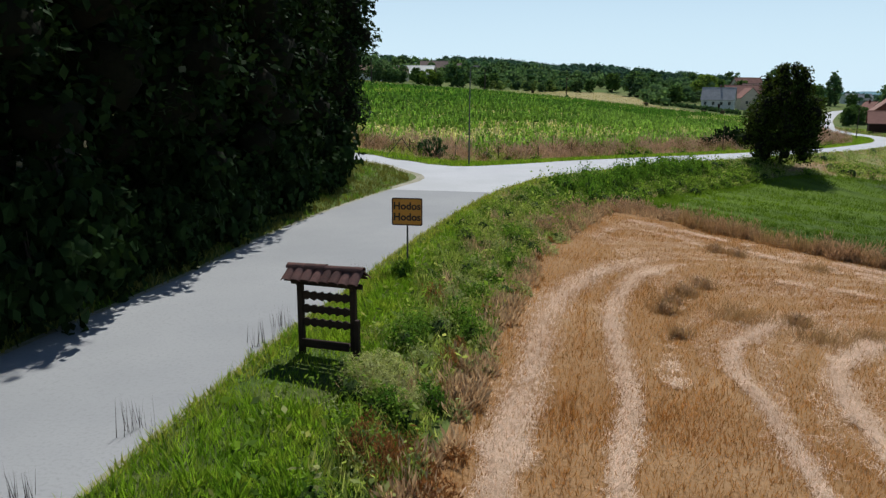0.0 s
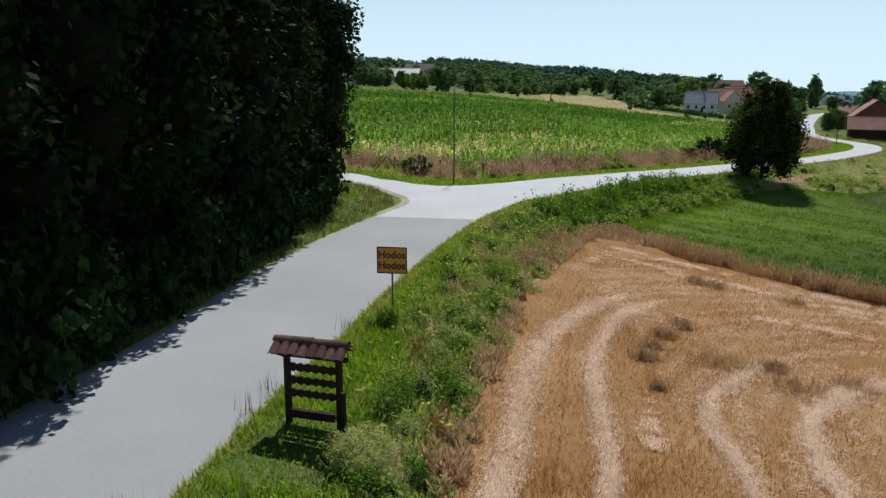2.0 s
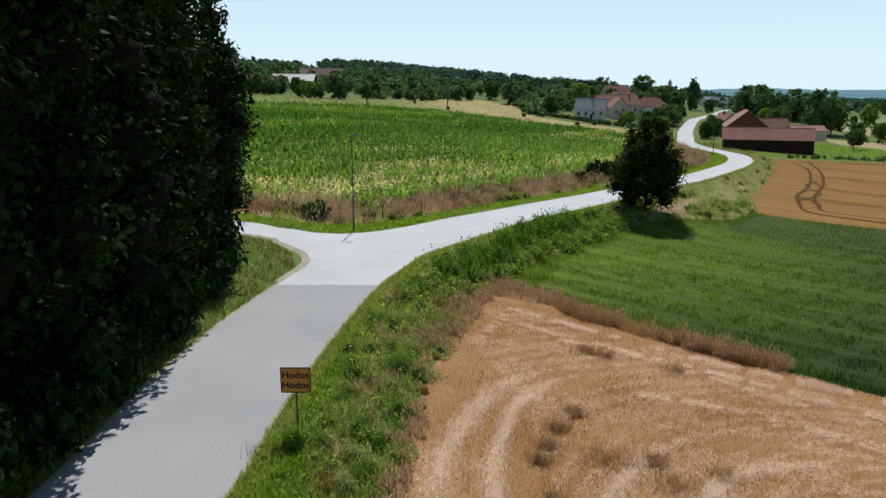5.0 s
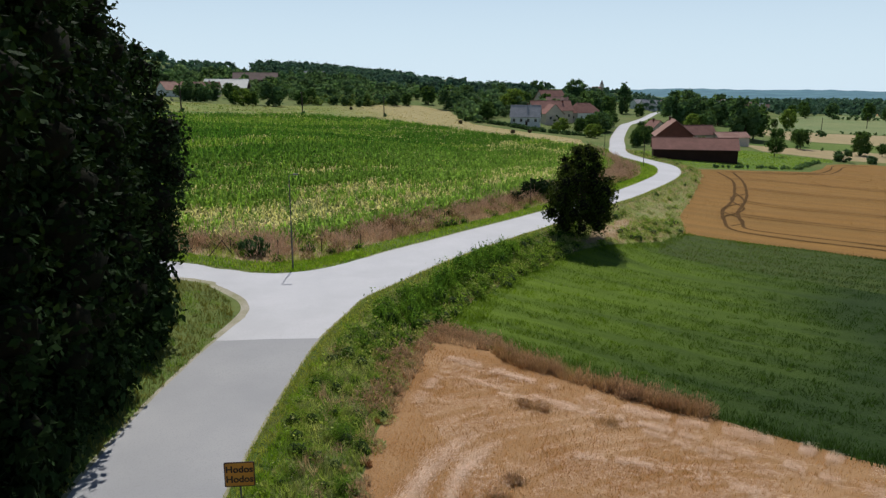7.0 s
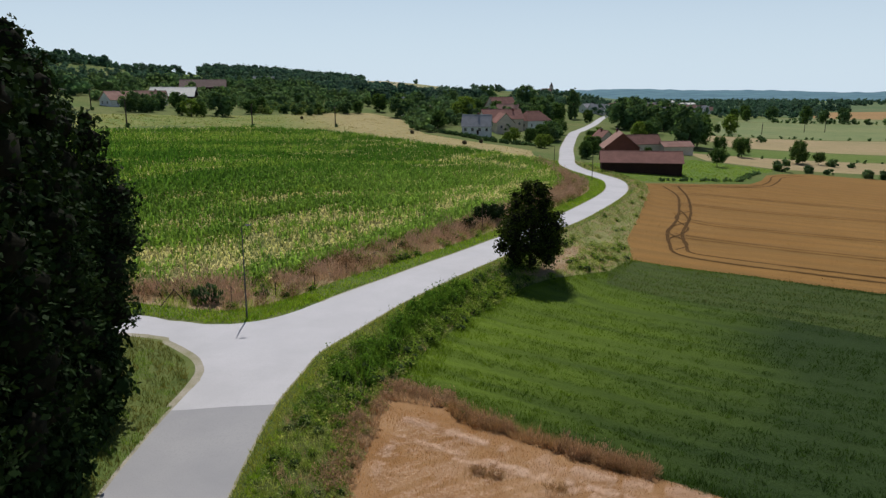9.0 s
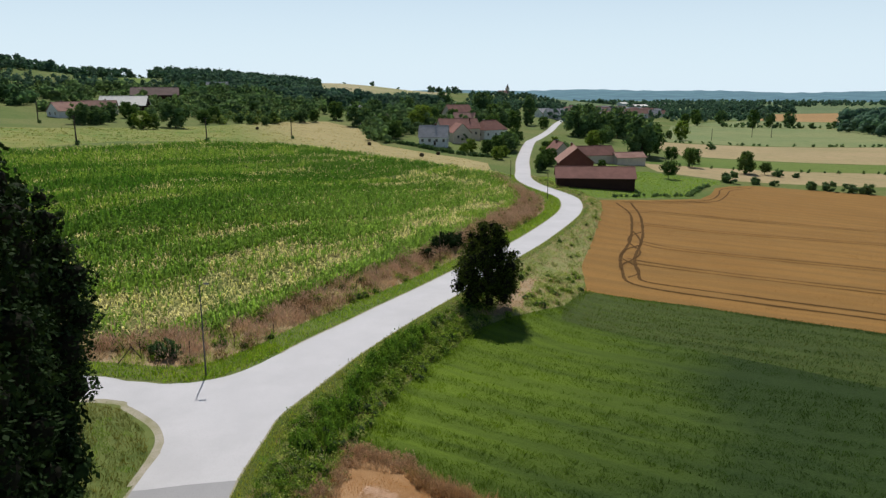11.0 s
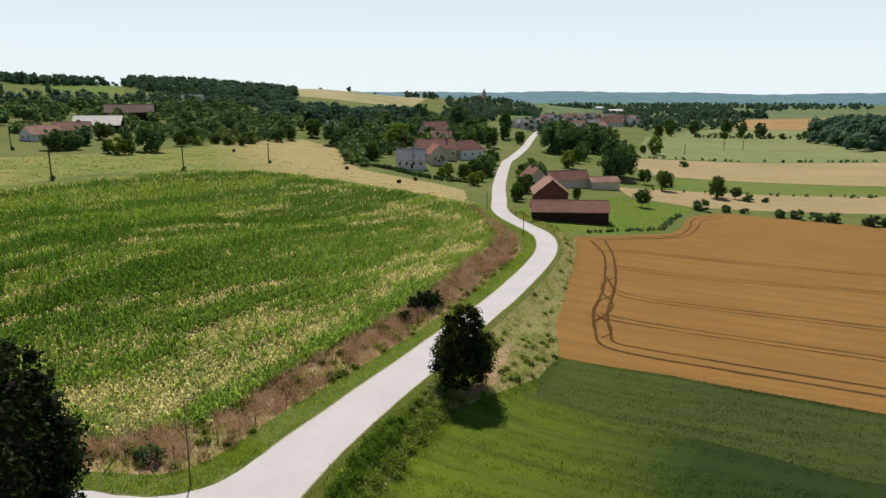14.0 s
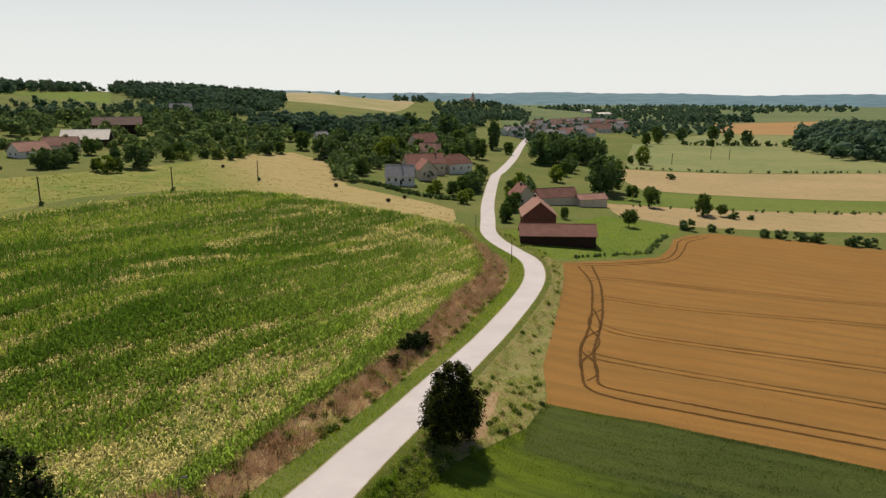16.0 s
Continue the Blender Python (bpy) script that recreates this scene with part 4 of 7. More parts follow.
M_MEADOW_TUFTS = surface("meadow_tufts", (0.13, 0.20, 0.04), (0.24, 0.25, 0.08), (0.36, 0.31, 0.15), 0.05, 0.5, 0.85, 0, island=0.5, thin=0.45, shift=(62, 300, -1.0, 0.0, 34.0, (0.40, 0.33, 0.17)))
mt = sow(HAY, 0.8, 401)
mt = mt[wander(mt[:, 0], mt[:, 1], 16.0, 402) > 0.4]
blades("meadow_tufts", mt, 0.22, 0.45, 1.0, M_MEADOW_TUFTS, "sparse tufts over the mown meadow", "grass", 403, clump=6.0)
mt = sow(LAWN, 4, 404)
blades("lawn_grass", mt, 0.18, 0.2, 1.0, M_GRASS, "green grass of the meadow beside the barn", "grass", 405, clump=3.0)

RUTS = [
    [(109.4, 158.6), (103.6, 144.3), (91.5, 126.4), (82.6, 114.6), (73.1, 103.6), (66.9, 94.1), (63.9, 88), (66.2, 82.7), (75, 72.5), (90, 54.6)],
    [(113.3, 157.7), (105.0, 142.3), (92.9, 124.4), (84, 112.9), (74.8, 101.9), (68.9, 92.6), (66.6, 88.3), (69.2, 84.2), (77, 75), (92, 57)],
    [(86.0, 116.6), (87.5, 110.0), (93, 103), (115, 80.2), (140, 54.6)], [(84.2, 114.2), (85.6, 108.6), (91.6, 101.4), (113.4, 78.6), (138.4, 53)],
    [(73.6, 102.4), (76.4, 97.6), (84, 88.2), (103, 66.2), (125, 41)], [(71.8, 100), (75, 95.8), (82.6, 86.6), (101.6, 64.6), (123.6, 39.4)],
    [(97, 134.6), (101, 131), (116, 116.6), (144.6, 96.6), (170, 76)], [(95.4, 132.4), (99.8, 129), (114.6, 114.6), (143.2, 94.6), (168.6, 74)],
    [(104, 147.6), (112, 146), (136, 128), (176, 100), (215, 70)], [(103, 145.6), (111, 144), (134.8, 126), (174.6, 98), (213.6, 68)],
]
RUTS_FIELD_END = [
    [(91.5, 126.4), (88.4, 120), (84, 112.9), (78, 109), (73.1, 103.6), (71.5, 97), (68.9, 92.6), (65.5, 90.5)], [(92.9, 124.4), (87, 120.5), (82.6, 114.6), (79.6, 107), (74.8, 101.9), (70, 98.5), (66.9, 94.1)],
    [(112.5, 160.6), (124, 158.8), (140, 160.2), (153, 170), (165, 182), (180, 189)], [(112, 158.6), (124, 156.8), (141, 158.4), (154.6, 168.6), (167, 180), (182, 187)]]


M_RUT_SOFT = surface("pressed_wheat", (0.105, 0.06, 0.02), (0.14, 0.08, 0.027), (0.08, 0.045, 0.016), 0.6, 6.0, 1.0, 0.5)


def wheat_and_ruts():
    wh = sow(WHEAT, 1.6, 23)
    wh = wh[np.hypot(wh[:, 0], wh[:, 1]) < 235]
    clear = np.zeros(len(wh), bool)
    for k, line in enumerate(RUTS + RUTS_FIELD_END):
        v, f = ribbon(line, 0.55 if k < 2 else 0.4, 0.05, 0.0, 0.16 if k < 2 else 0.08)
        tagged(new("wheel_track", grid_mesh("wheel_track", v, f, M_RUT if k < 2 or k > 9 else M_RUT_SOFT)), "dark pressed wheel track through the ripe wheat", "wheel track", "wheel tracks in the wheat", "structure")
        clear |= near_line(wh, line, 0.3)
    blades("wheat_stems", wh[~clear], 0.09, 0.12, 2.2, surface("wheat_ears", (0.225, 0.13, 0.037), (0.195, 0.11, 0.031), (0.26, 0.155, 0.05), 0.08, 1.0, 0.85, 0, island=0.08, thin=0.3),
           "dense ripe golden wheat", "wheat", 24)


wheat_and_ruts()

# ---- verges ----
def line_distance(xy, line):
    """How far points lie from a line of many points."""
    best = np.empty(len(xy))
    for k in range(0, len(xy), 8000):
        best[k:k + 8000] = np.sqrt(((xy[k:k + 8000, None] - line) ** 2).sum(2).min(1))
    return best


EDGE_FINE = np.vstack([RIGHT_EDGE[20:200] + (RIGHT_EDGE[21:201] - RIGHT_EDGE[20:200]) * u for u in (0.0, 0.25, 0.5, 0.75)])
BOARD_BED = [(-4.3, 12.9), (-2.2, 12.4), (-1.5, 15.4), (-3.3, 16.2)]
rb = sow(RIGHT_BANK, 210, 25)
rb = rb[np.random.default_rng(1).uniform(0, 1, len(rb)) < np.clip(1.3 - rb[:, 1] / 85, 0.2, 1)]
rb = outside(rb, STUBBLE, GREEN, WHEAT, BARE)
d = line_distance(rb, EDGE_FINE)
mixed = wander(rb[:, 0], rb[:, 1], 3.0, 5)
reach = np.interp(rb[:, 1], [5, 16, 24, 45, 60], [3.6, 2.6, 1.9, 1.2, 1.0]) + 1.0 * (mixed - 0.5)
rim = np.interp(rb[:, 1], [10, 26, 40], [0.35, 0.9, 1.1]) * (0.6 + 0.8 * wander(rb[:, 0], rb[:, 1], 2.0, 14))
edge, low, high = rb[d < rim], rb[(d >= rim) & (d < reach)], rb[(d >= rim) & (d >= reach)]
hr = np.random.default_rng(4).uniform(0, 1, len(high))
high, hr = high[hr < 0.6], hr[hr < 0.6]
tone = wander(high[:, 0], high[:, 1], 3.0, 6) - np.clip((high[:, 1] - 72) / 30, 0, 0.25)
M_EDGE = surface("yellowish_edge_grass", (0.36, 0.38, 0.08), (0.27, 0.33, 0.05), (0.47, 0.43, 0.16), 0.5, 4.0, 0.8, 0, island=0.4, thin=0.5)
blades("verge_grass", edge, 0.18, 0.035, 0.9, M_EDGE, "short yellowish green grass along the asphalt edge", "grass", 26, clump=0.4)
bed = inside(low[:, 0], low[:, 1], BOARD_BED)
blades("verge_grass", low[bed], 0.12, 0.025, 0.9, M_GRASS, "short trodden grass in front of the notice board", "grass", 49)
low = low[~bed]
fine = sow([(-6.5, 6), (-4.2, 6), (-1.4, 10), (-0.6, 16), (-1.0, 24), (-2.6, 24)], 260, 50)
fine = outside(fine[inside(fine[:, 0], fine[:, 1], RIGHT_BANK)], BOARD_BED, STUBBLE)
blades("verge_grass", fine, 0.2, 0.02, 0.9, M_GRASS, "fine green grass on the bank near the notice board", "grass", 51, clump=0.5)
blades("verge_grass", low, 0.27, 0.026, 0.8, M_GRASS, "lush green roadside grass on the bank", "grass", 27, clump=1.0)
blades("bank_grass", high[tone > 0.45], 0.36, 0.035, 0.8, M_WEED, "rank olive-green grass and weeds on the bank", "grass", 28, clump=1.1)
blades("bank_grass", high[(tone <= 0.45) & (tone > 0.24)], 0.34, 0.035, 0.8, M_HERB_DARK, "dark green grass on the bank", "grass", 128, clump=1.1)
blades("bank_grass", high[tone <= 0.24], 0.45, 0.028, 0.7, M_GRASS_DRY, "dry brown grass at the foot of the bank", "grass", 29, clump=0.6)

LEFT_VERGE = np.vstack([beside(ROAD, -LEFT_HALF - 0.1)[24:95], np.array([(-2.4, 48), (-2.9, 53), (-4.6, 56.6), (-7, 58.6), (-16, 61), (-16, 50), (-11, 40), (-12, 28), (-13, 10), (-14, -5)])])
lv = sow(LEFT_VERGE, 75, 30)
lv = outside(away_from_road(lv, ROAD_HALF + 0.2), ISLAND_EDGE)
lv_dry = wander(lv[:, 0], lv[:, 1], 3.5, 7) > 0.32
blades("verge_grass", lv[~lv_dry], 0.24, 0.045, 0.8, M_HERB_DARK, "green grass of the verge below the wood", "grass", 31)
blades("verge_grass", lv[lv_dry], 0.26, 0.045, 0.8, surface("yellow_grass", (0.21, 0.20, 0.05), (0.13, 0.16, 0.032), (0.30, 0.24, 0.09), 0.5, 4.0, 0.7, 0, island=0.4, thin=0.3),
       "yellowing grass of the corner by the junction", "grass", 32, clump=0.9)
far_verge = np.vstack([beside(ROAD, -LEFT_HALF - 0.2)[96:270], beside(ROAD[96:270], -9.0)[::-1]])
fv = np.vstack([sow(far_verge, 30, 33), sow([(-30, 72), (-7, 67.6), (-1, 66), (3, 66.4), (8, 70), (10, 67), (3, 61.6), (-1, 61.5), (-7, 63.9), (-30, 69)], 60, 34)])
fv = outside(away_from_road(fv, ROAD_HALF + 0.25), DRY_STRIP, CORN)
blades("verge_grass", fv, 0.3, 0.07, 0.8, M_GRASS, "green mown verge beyond the road", "grass", 35)

rd = sow([(6.2, 36.5), (8.8, 43.6), (10.8, 47.4), (13.6, 45.6), (15.6, 42.6), (12.6, 43.2), (10.4, 44.4), (8.6, 40.6), (7.2, 36.6)], 120, 47)
blades("corner_dry_grass", rd, 0.5, 0.035, 0.7, M_GRASS_DRY, "reddish dry grass at the field's corner", "grass", 48)


def herbage(name, xy, tall, size, material, label, seed):
    """Leafy weeds: small leaves at all heights over uneven clumps."""
    r = np.random.default_rng(seed)
    n = len(xy)
    t = tall * np.clip(1.7 * wander(xy[:, 0], xy[:, 1], 2.2, seed) - 0.15, 0.15, 1.4) * np.clip(0.4 + 1.2 * wander(xy[:, 0], xy[:, 1], 0.9, seed + 1), 0.3, 1.5)
    cc = np.c_[xy, height(xy[:, 0], xy[:, 1]) + t * r.uniform(0.05, 1.0, n) ** 0.7]
    nn = r.normal(size=(n, 3)) * 0.7 + np.array([0, 0, 0.6])
    nn /= np.linalg.norm(nn, axis=1)[:, None]
    u = np.cross(nn, r.normal(size=(n, 3)))
    u /= np.linalg.norm(u, axis=1)[:, None]
    w = np.cross(nn, u)
    q = (size * r.uniform(0.5, 1.4, n))[:, None]
    v = np.stack([cc - u * q, cc + w * q * 0.5, cc + u * q, cc - w * q * 0.5], 1).reshape(-1, 3)
    return stuff(name, grid_mesh(name, v, np.arange(4 * n).reshape(-1, 4), material), label, "weeds")


hb = sow(RIGHT_BANK, 24, 61)
hb = hb[np.random.default_rng(3).uniform(0, 1, len(hb)) < np.clip(1.5 - hb[:, 1] / 80, 0.3, 1)]
hb = outside(away_from_road(hb, ROAD_HALF + 2.0), STUBBLE, GREEN, WHEAT, BARE, BOARD_BED)
hd = road_distance(hb[:, 0], hb[:, 1])[0] + 1.8 * wander(hb[:, 0], hb[:, 1], 3.0, 62)
near_lush = hd < 5.2
tone = wander(hb[:, 0], hb[:, 1], 4.0, 63)
herbage("lush_herbs", hb[near_lush], 0.26, 0.035, M_GRASS, "lush low green herbs in the roadside grass", 64)
herbage("bank_herbs", hb[~near_lush & (tone > 0.42)], 0.6, 0.085, M_WEED, "olive-green leafy weeds covering the bank", 65)
herbage("dark_herbs", hb[~near_lush & (tone <= 0.42)], 0.75, 0.09, M_HERB_DARK, "dark green leafy weeds covering the bank", 66)


def mounds(name, centres, per, size, material, label, seed, tips=0.0, heart=0.0):
    """Leafy mounds: leaves over the rounded top of each clump; tips draws the leaves up into blades."""
    r = np.random.default_rng(seed)
    c = np.asarray(centres, float)
    k = np.repeat(np.arange(len(c)), per)
    n = len(k)
    d = r.normal(size=(n, 3))
    d[:, 2] = np.abs(d[:, 2]) * 0.9 + 0.05
    d /= np.linalg.norm(d, axis=1)[:, None]
    lump = 1 + 0.28 * np.sin(d[:, 0] * 6 + k * 1.3) * np.sin(d[:, 1] * 7 + k * 2.1)
    rad = (0.72 + 0.36 * r.uniform(0, 1, n)) * lump
    p = np.c_[c[k, 0] + d[:, 0] * rad * c[k, 2], c[k, 1] + d[:, 1] * rad * c[k, 2], d[:, 2] * rad * c[k, 3]]
    p[:, 2] += height(p[:, 0], p[:, 1])
    nn = d * 0.9 + r.normal(size=(n, 3)) * 0.55
    nn /= np.linalg.norm(nn, axis=1)[:, None]
    u = np.cross(nn, r.normal(size=(n, 3)))
    u = u * (1 - tips) + tips * (d * np.array([0.6, 0.6, 0.3]) + np.array([0, 0, 0.8]))
    u /= np.linalg.norm(u, axis=1)[:, None]
    w = np.cross(nn, u)
    q = (size * r.uniform(0.5, 1.4, n))[:, None]
    a = 0.5 - 0.36 * tips
    v = np.stack([p - u * q, p + w * q * a, p + u * q, p - w * q * a], 1).reshape(-1, 3)
    f = np.arange(4 * n).reshape(-1, 4)
    if not heart:
        return stuff(name, grid_mesh(name, v, f, material), label, "weeds")
    # a dark dome inside each clump, coloured as the shade between its leaves
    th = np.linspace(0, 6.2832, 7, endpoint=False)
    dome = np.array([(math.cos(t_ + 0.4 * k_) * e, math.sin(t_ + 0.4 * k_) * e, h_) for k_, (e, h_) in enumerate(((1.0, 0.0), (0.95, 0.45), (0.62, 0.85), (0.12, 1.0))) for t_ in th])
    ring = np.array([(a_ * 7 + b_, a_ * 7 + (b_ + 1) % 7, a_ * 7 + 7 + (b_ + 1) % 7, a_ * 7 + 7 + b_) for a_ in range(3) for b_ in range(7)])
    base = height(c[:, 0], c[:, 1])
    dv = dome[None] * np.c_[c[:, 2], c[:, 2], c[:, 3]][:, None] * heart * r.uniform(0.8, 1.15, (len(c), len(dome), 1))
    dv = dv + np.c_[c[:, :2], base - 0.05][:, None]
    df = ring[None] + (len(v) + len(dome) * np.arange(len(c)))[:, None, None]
    return stuff(name, grid_mesh(name, np.vstack([v, dv.reshape(-1, 3)]), np.vstack([f, df.reshape(-1, 4)]), material, inner=(n, M_CLUMP_SHADE)), label, "weeds")


def strewn_clumps(xy, rad, tall, seed):
    r = np.random.default_rng(seed)
    k = r.uniform(0.6, 1.35, len(xy))
    return np.c_[xy, rad * k, tall * k * r.uniform(0.8, 1.2, len(xy))]


def bank_clumps():
    r = np.random.default_rng(70)
    p = outside(away_from_road(sow(RIGHT_BANK, 1.9, 71), ROAD_HALF + 1.7), STUBBLE, GREEN, WHEAT, BARE, BOARD_BED)
    dist = line_distance(p, EDGE_FINE)
    near = p[:, 1] < 42
    t = r.uniform(0, 1, len(p)) + 0.25 * wander(p[:, 0], p[:, 1], 6.0, 72)
    far_ok = (r.uniform(0, 1, len(p)) < np.clip(0.85 - p[:, 1] / 120, 0.03, 1)) & (dist > 1.8)
    inner = dist < np.interp(p[:, 1], [5, 16, 24, 45], [3.4, 2.4, 1.7, 0.8]) + 0.8 * (wander(p[:, 0], p[:, 1], 4.0, 73) - 0.5)
    mounds("grass_tussocks", strewn_clumps(p[near & inner], 0.3, 0.3, 74), 110, 0.085, M_GRASS, "bright green grass tussocks on the roadside bank", 75, 0.85)
    out = near & ~inner
    mounds("grass_tussocks", strewn_clumps(p[out & (t < 0.45)], 0.36, 0.45, 76), 130, 0.1, M_WEED, "olive grass tussocks towards the field", 77, 0.85)
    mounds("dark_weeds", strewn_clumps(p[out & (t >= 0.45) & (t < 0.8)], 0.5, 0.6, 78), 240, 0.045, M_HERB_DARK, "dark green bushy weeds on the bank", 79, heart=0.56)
    mounds("grey_weeds", strewn_clumps(p[out & (t >= 0.8)], 0.36, 0.42, 80), 150, 0.04, M_GREYWEED, "grey-green feathery weeds on the bank", 81, 0.4)
    f = ~near & far_ok
    green = t < 0.75
    mounds("bank_bushes", strewn_clumps(p[f & green], 0.75, 0.85, 82), 75, 0.12, M_HERB_DARK, "leafy dark green bushes and weeds along the road bank", 83, heart=0.56)
    mounds("bank_bushes", strewn_clumps(p[f & ~green], 0.65, 0.6, 84), 60, 0.12, M_WEED, "yellowish green weeds along the road bank", 85)
    q = outside(sow(DRY_BANK, 0.1, 301), BARE, WHEAT, GREEN)
    mounds("bank_bushes", strewn_clumps(q, 0.6, 0.55, 302), 90, 0.12, M_GREYWEED, "grey-green weeds in the dry turf", 303, 0.3)
    # tall upright growth below the bend
    line = spline([(7.6, 45.4), (10.2, 50), (12.6, 53.6), (15.6, 58.2), (18.6, 62.3), (21.6, 66.0), (24.8, 69)], 20)[:, :2]
    q = line[r.integers(0, len(line), 1800)] + r.normal(0, 0.5, (1800, 2))
    blades("tall_weeds", q, 1.0, 0.12, 0.4, M_TALLWEED, "tall upright dark green weeds below the road's bend", "weeds", 87, clump=1.6)
    q = line[r.integers(0, len(line), 70)] + r.normal(0, 0.55, (70, 2))
    mounds("tall_weeds", strewn_clumps(q, 0.62, 1.25, 86), 260, 0.12, M_TALLWEED, "leafy clumps of tall dark green weeds", 86, 0.25, heart=0.56)
    line = spline([(14.8, 54.6), (18.6, 59.4), (21.2, 62.4), (23.8, 65.7), (27.4, 69.2), (31, 71.8)], 20)[:, :2]
    q = line[r.integers(0, len(line), 70)] + r.normal(0, 0.7, (70, 2))
    mounds("bank_bushes", strewn_clumps(q[:40], 0.8, 0.8, 186), 220, 0.1, M_HERB_DARK, "sprawling leafy bushes above the green field", 187, heart=0.56)
    mounds("bank_bushes", strewn_clumps(q[40:], 0.7, 0.6, 286), 200, 0.1, M_WEED, "pale olive sprawling weeds above the green field", 287, 0.2, heart=0.56)
    # lumpy leafy growth from the sign to the bend
    line = RIGHT_EDGE[72:150]
    m = 330
    k = r.integers(0, len(line) - 1, m)
    side = line[k + 1] - line[k]
    side /= np.linalg.norm(side, axis=1)[:, None]
    q = line[k] + np.c_[side[:, 1], -side[:, 0]] * r.uniform(1.5, 4.6, m)[:, None]
    ok = ~(inside(q[:, 0], q[:, 1], STUBBLE) | inside(q[:, 0], q[:, 1], GREEN)) & (q[:, 1] > 24)
    q, t_ = q[ok], r.uniform(0, 1, int(ok.sum()))
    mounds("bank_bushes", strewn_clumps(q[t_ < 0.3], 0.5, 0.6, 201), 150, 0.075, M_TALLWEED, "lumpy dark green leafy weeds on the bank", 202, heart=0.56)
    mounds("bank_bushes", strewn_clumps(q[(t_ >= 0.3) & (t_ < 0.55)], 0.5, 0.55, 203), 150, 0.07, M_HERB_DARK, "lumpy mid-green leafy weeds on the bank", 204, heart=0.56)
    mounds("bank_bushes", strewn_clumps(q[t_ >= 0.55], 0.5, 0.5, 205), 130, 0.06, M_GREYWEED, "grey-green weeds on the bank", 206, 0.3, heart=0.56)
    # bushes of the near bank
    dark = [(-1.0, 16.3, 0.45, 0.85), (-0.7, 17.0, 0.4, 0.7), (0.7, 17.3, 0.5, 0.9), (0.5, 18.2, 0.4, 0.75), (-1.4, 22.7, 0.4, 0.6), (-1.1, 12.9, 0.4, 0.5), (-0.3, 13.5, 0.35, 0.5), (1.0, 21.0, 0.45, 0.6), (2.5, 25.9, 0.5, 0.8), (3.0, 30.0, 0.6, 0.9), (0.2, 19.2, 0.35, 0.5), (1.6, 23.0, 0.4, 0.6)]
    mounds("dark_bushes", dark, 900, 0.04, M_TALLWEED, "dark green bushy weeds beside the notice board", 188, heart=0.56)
    grey = [(-0.1, 17.8, 0.45, 0.6), (0.2, 20.2, 0.5, 0.6), (1.1, 21.4, 0.5, 0.6), (1.6, 23.7, 0.5, 0.6), (1.0, 24.6, 0.4, 0.5), (2.3, 27.8, 0.6, 0.7), (3.8, 32.7, 0.6, 0.7), (-0.5, 15.4, 0.4, 0.5), (0.6, 22.2, 0.4, 0.5), (4.6, 35.2, 0.6, 0.6)]
    mounds("grey_weeds", grey, 650, 0.04, M_GREYWEED, "grey-green feathery weeds near the stubble", 189, 0.3, heart=0.56)
    rust = [(-0.3, 20.0, 0.4, 0.65), (0.1, 15.6, 0.3, 0.5), (0.35, 16.4, 0.25, 0.45), (-1.3, 11.6, 0.4, 0.6), (-1.0, 11.0, 0.4, 0.6), (-1.5, 11.1, 0.3, 0.5)]
    mounds("rusty_docks", rust, 420, 0.05, M_RUSTY, "rust-brown dry dock plants on the bank", 190, 0.6)
    tufts = [(x, y, 1.1 * c, 0.12 + 0.7 * c) for x, y, c in TUFTS if c < 0.4]
    mounds("standing_tufts", tufts, 240, 0.08, M_TANGLE, "brown tufts of grain left standing in the stubble", 207, 0.45)
    # brown tangle at the field's corner
    line = spline([(4.2, 32.4), (5.4, 35.8), (6.8, 39.6), (8.2, 42.2), (9.6, 44.4), (11.2, 46.6), (13.2, 44.9), (14.4, 43.4)], 20)[:, :2]
    q = line[r.integers(0, len(line), 80)] + r.normal(0, 0.42, (80, 2))
    mounds("brown_tangle", strewn_clumps(q, 0.5, 0.6, 191), 150, 0.1, M_TANGLE, "pinkish brown tangle of dry weeds at the field corner", 192, 0.6)
    line = spline([(14.3, 41.6), (17.6, 37.4), (20.6, 34.3), (23.0, 32.0)], 40)[:, :2]
    q = line[r.integers(0, len(line), 70)] + r.normal(0, 0.28, (70, 2))
    q = q[wander(q[:, 0], q[:, 1], 9.0, 193) > 0.36]
    mounds("uncut_clumps", strewn_clumps(q, 0.45, 0.85, 194), 150, 0.12, M_TANGLE, "clumps of uncut brown grain along the green field", 195, 0.85)
    # straggling growth over the stubble's edge
    e = beside(LEFT_EDGE, -0.25)
    q = e[r.integers(0, len(e), 230)] + r.normal(0, 0.22, (230, 2))
    k = r.uniform(0, 1, 230)
    mounds("edge_grass", strewn_clumps(q[k < 0.66], 0.3, 0.4, 88), 110, 0.12, M_GRASS_DRY, "dry tufts hanging over the stubble's edge", 89, 0.8)
    mounds("edge_grass", strewn_clumps(q[(k >= 0.66) & (k < 0.94)], 0.3, 0.4, 90), 100, 0.07, M_GREYWEED, "grey-green weeds at the stubble's edge", 91, 0.5)
    mounds("edge_grass", strewn_clumps(q[k >= 0.94], 0.28, 0.36, 92), 100, 0.09, M_RUSTY, "rust-brown dry docks at the stubble's edge", 93, 0.6)
    mounds("rusty_docks", strewn_clumps(r.normal((-0.55, 10.9), (0.3, 0.5), (14, 2)), 0.3, 0.42, 94), 130, 0.06, M_RUSTY, "rust-brown dry dock plants on the bank", 95, 0.6)


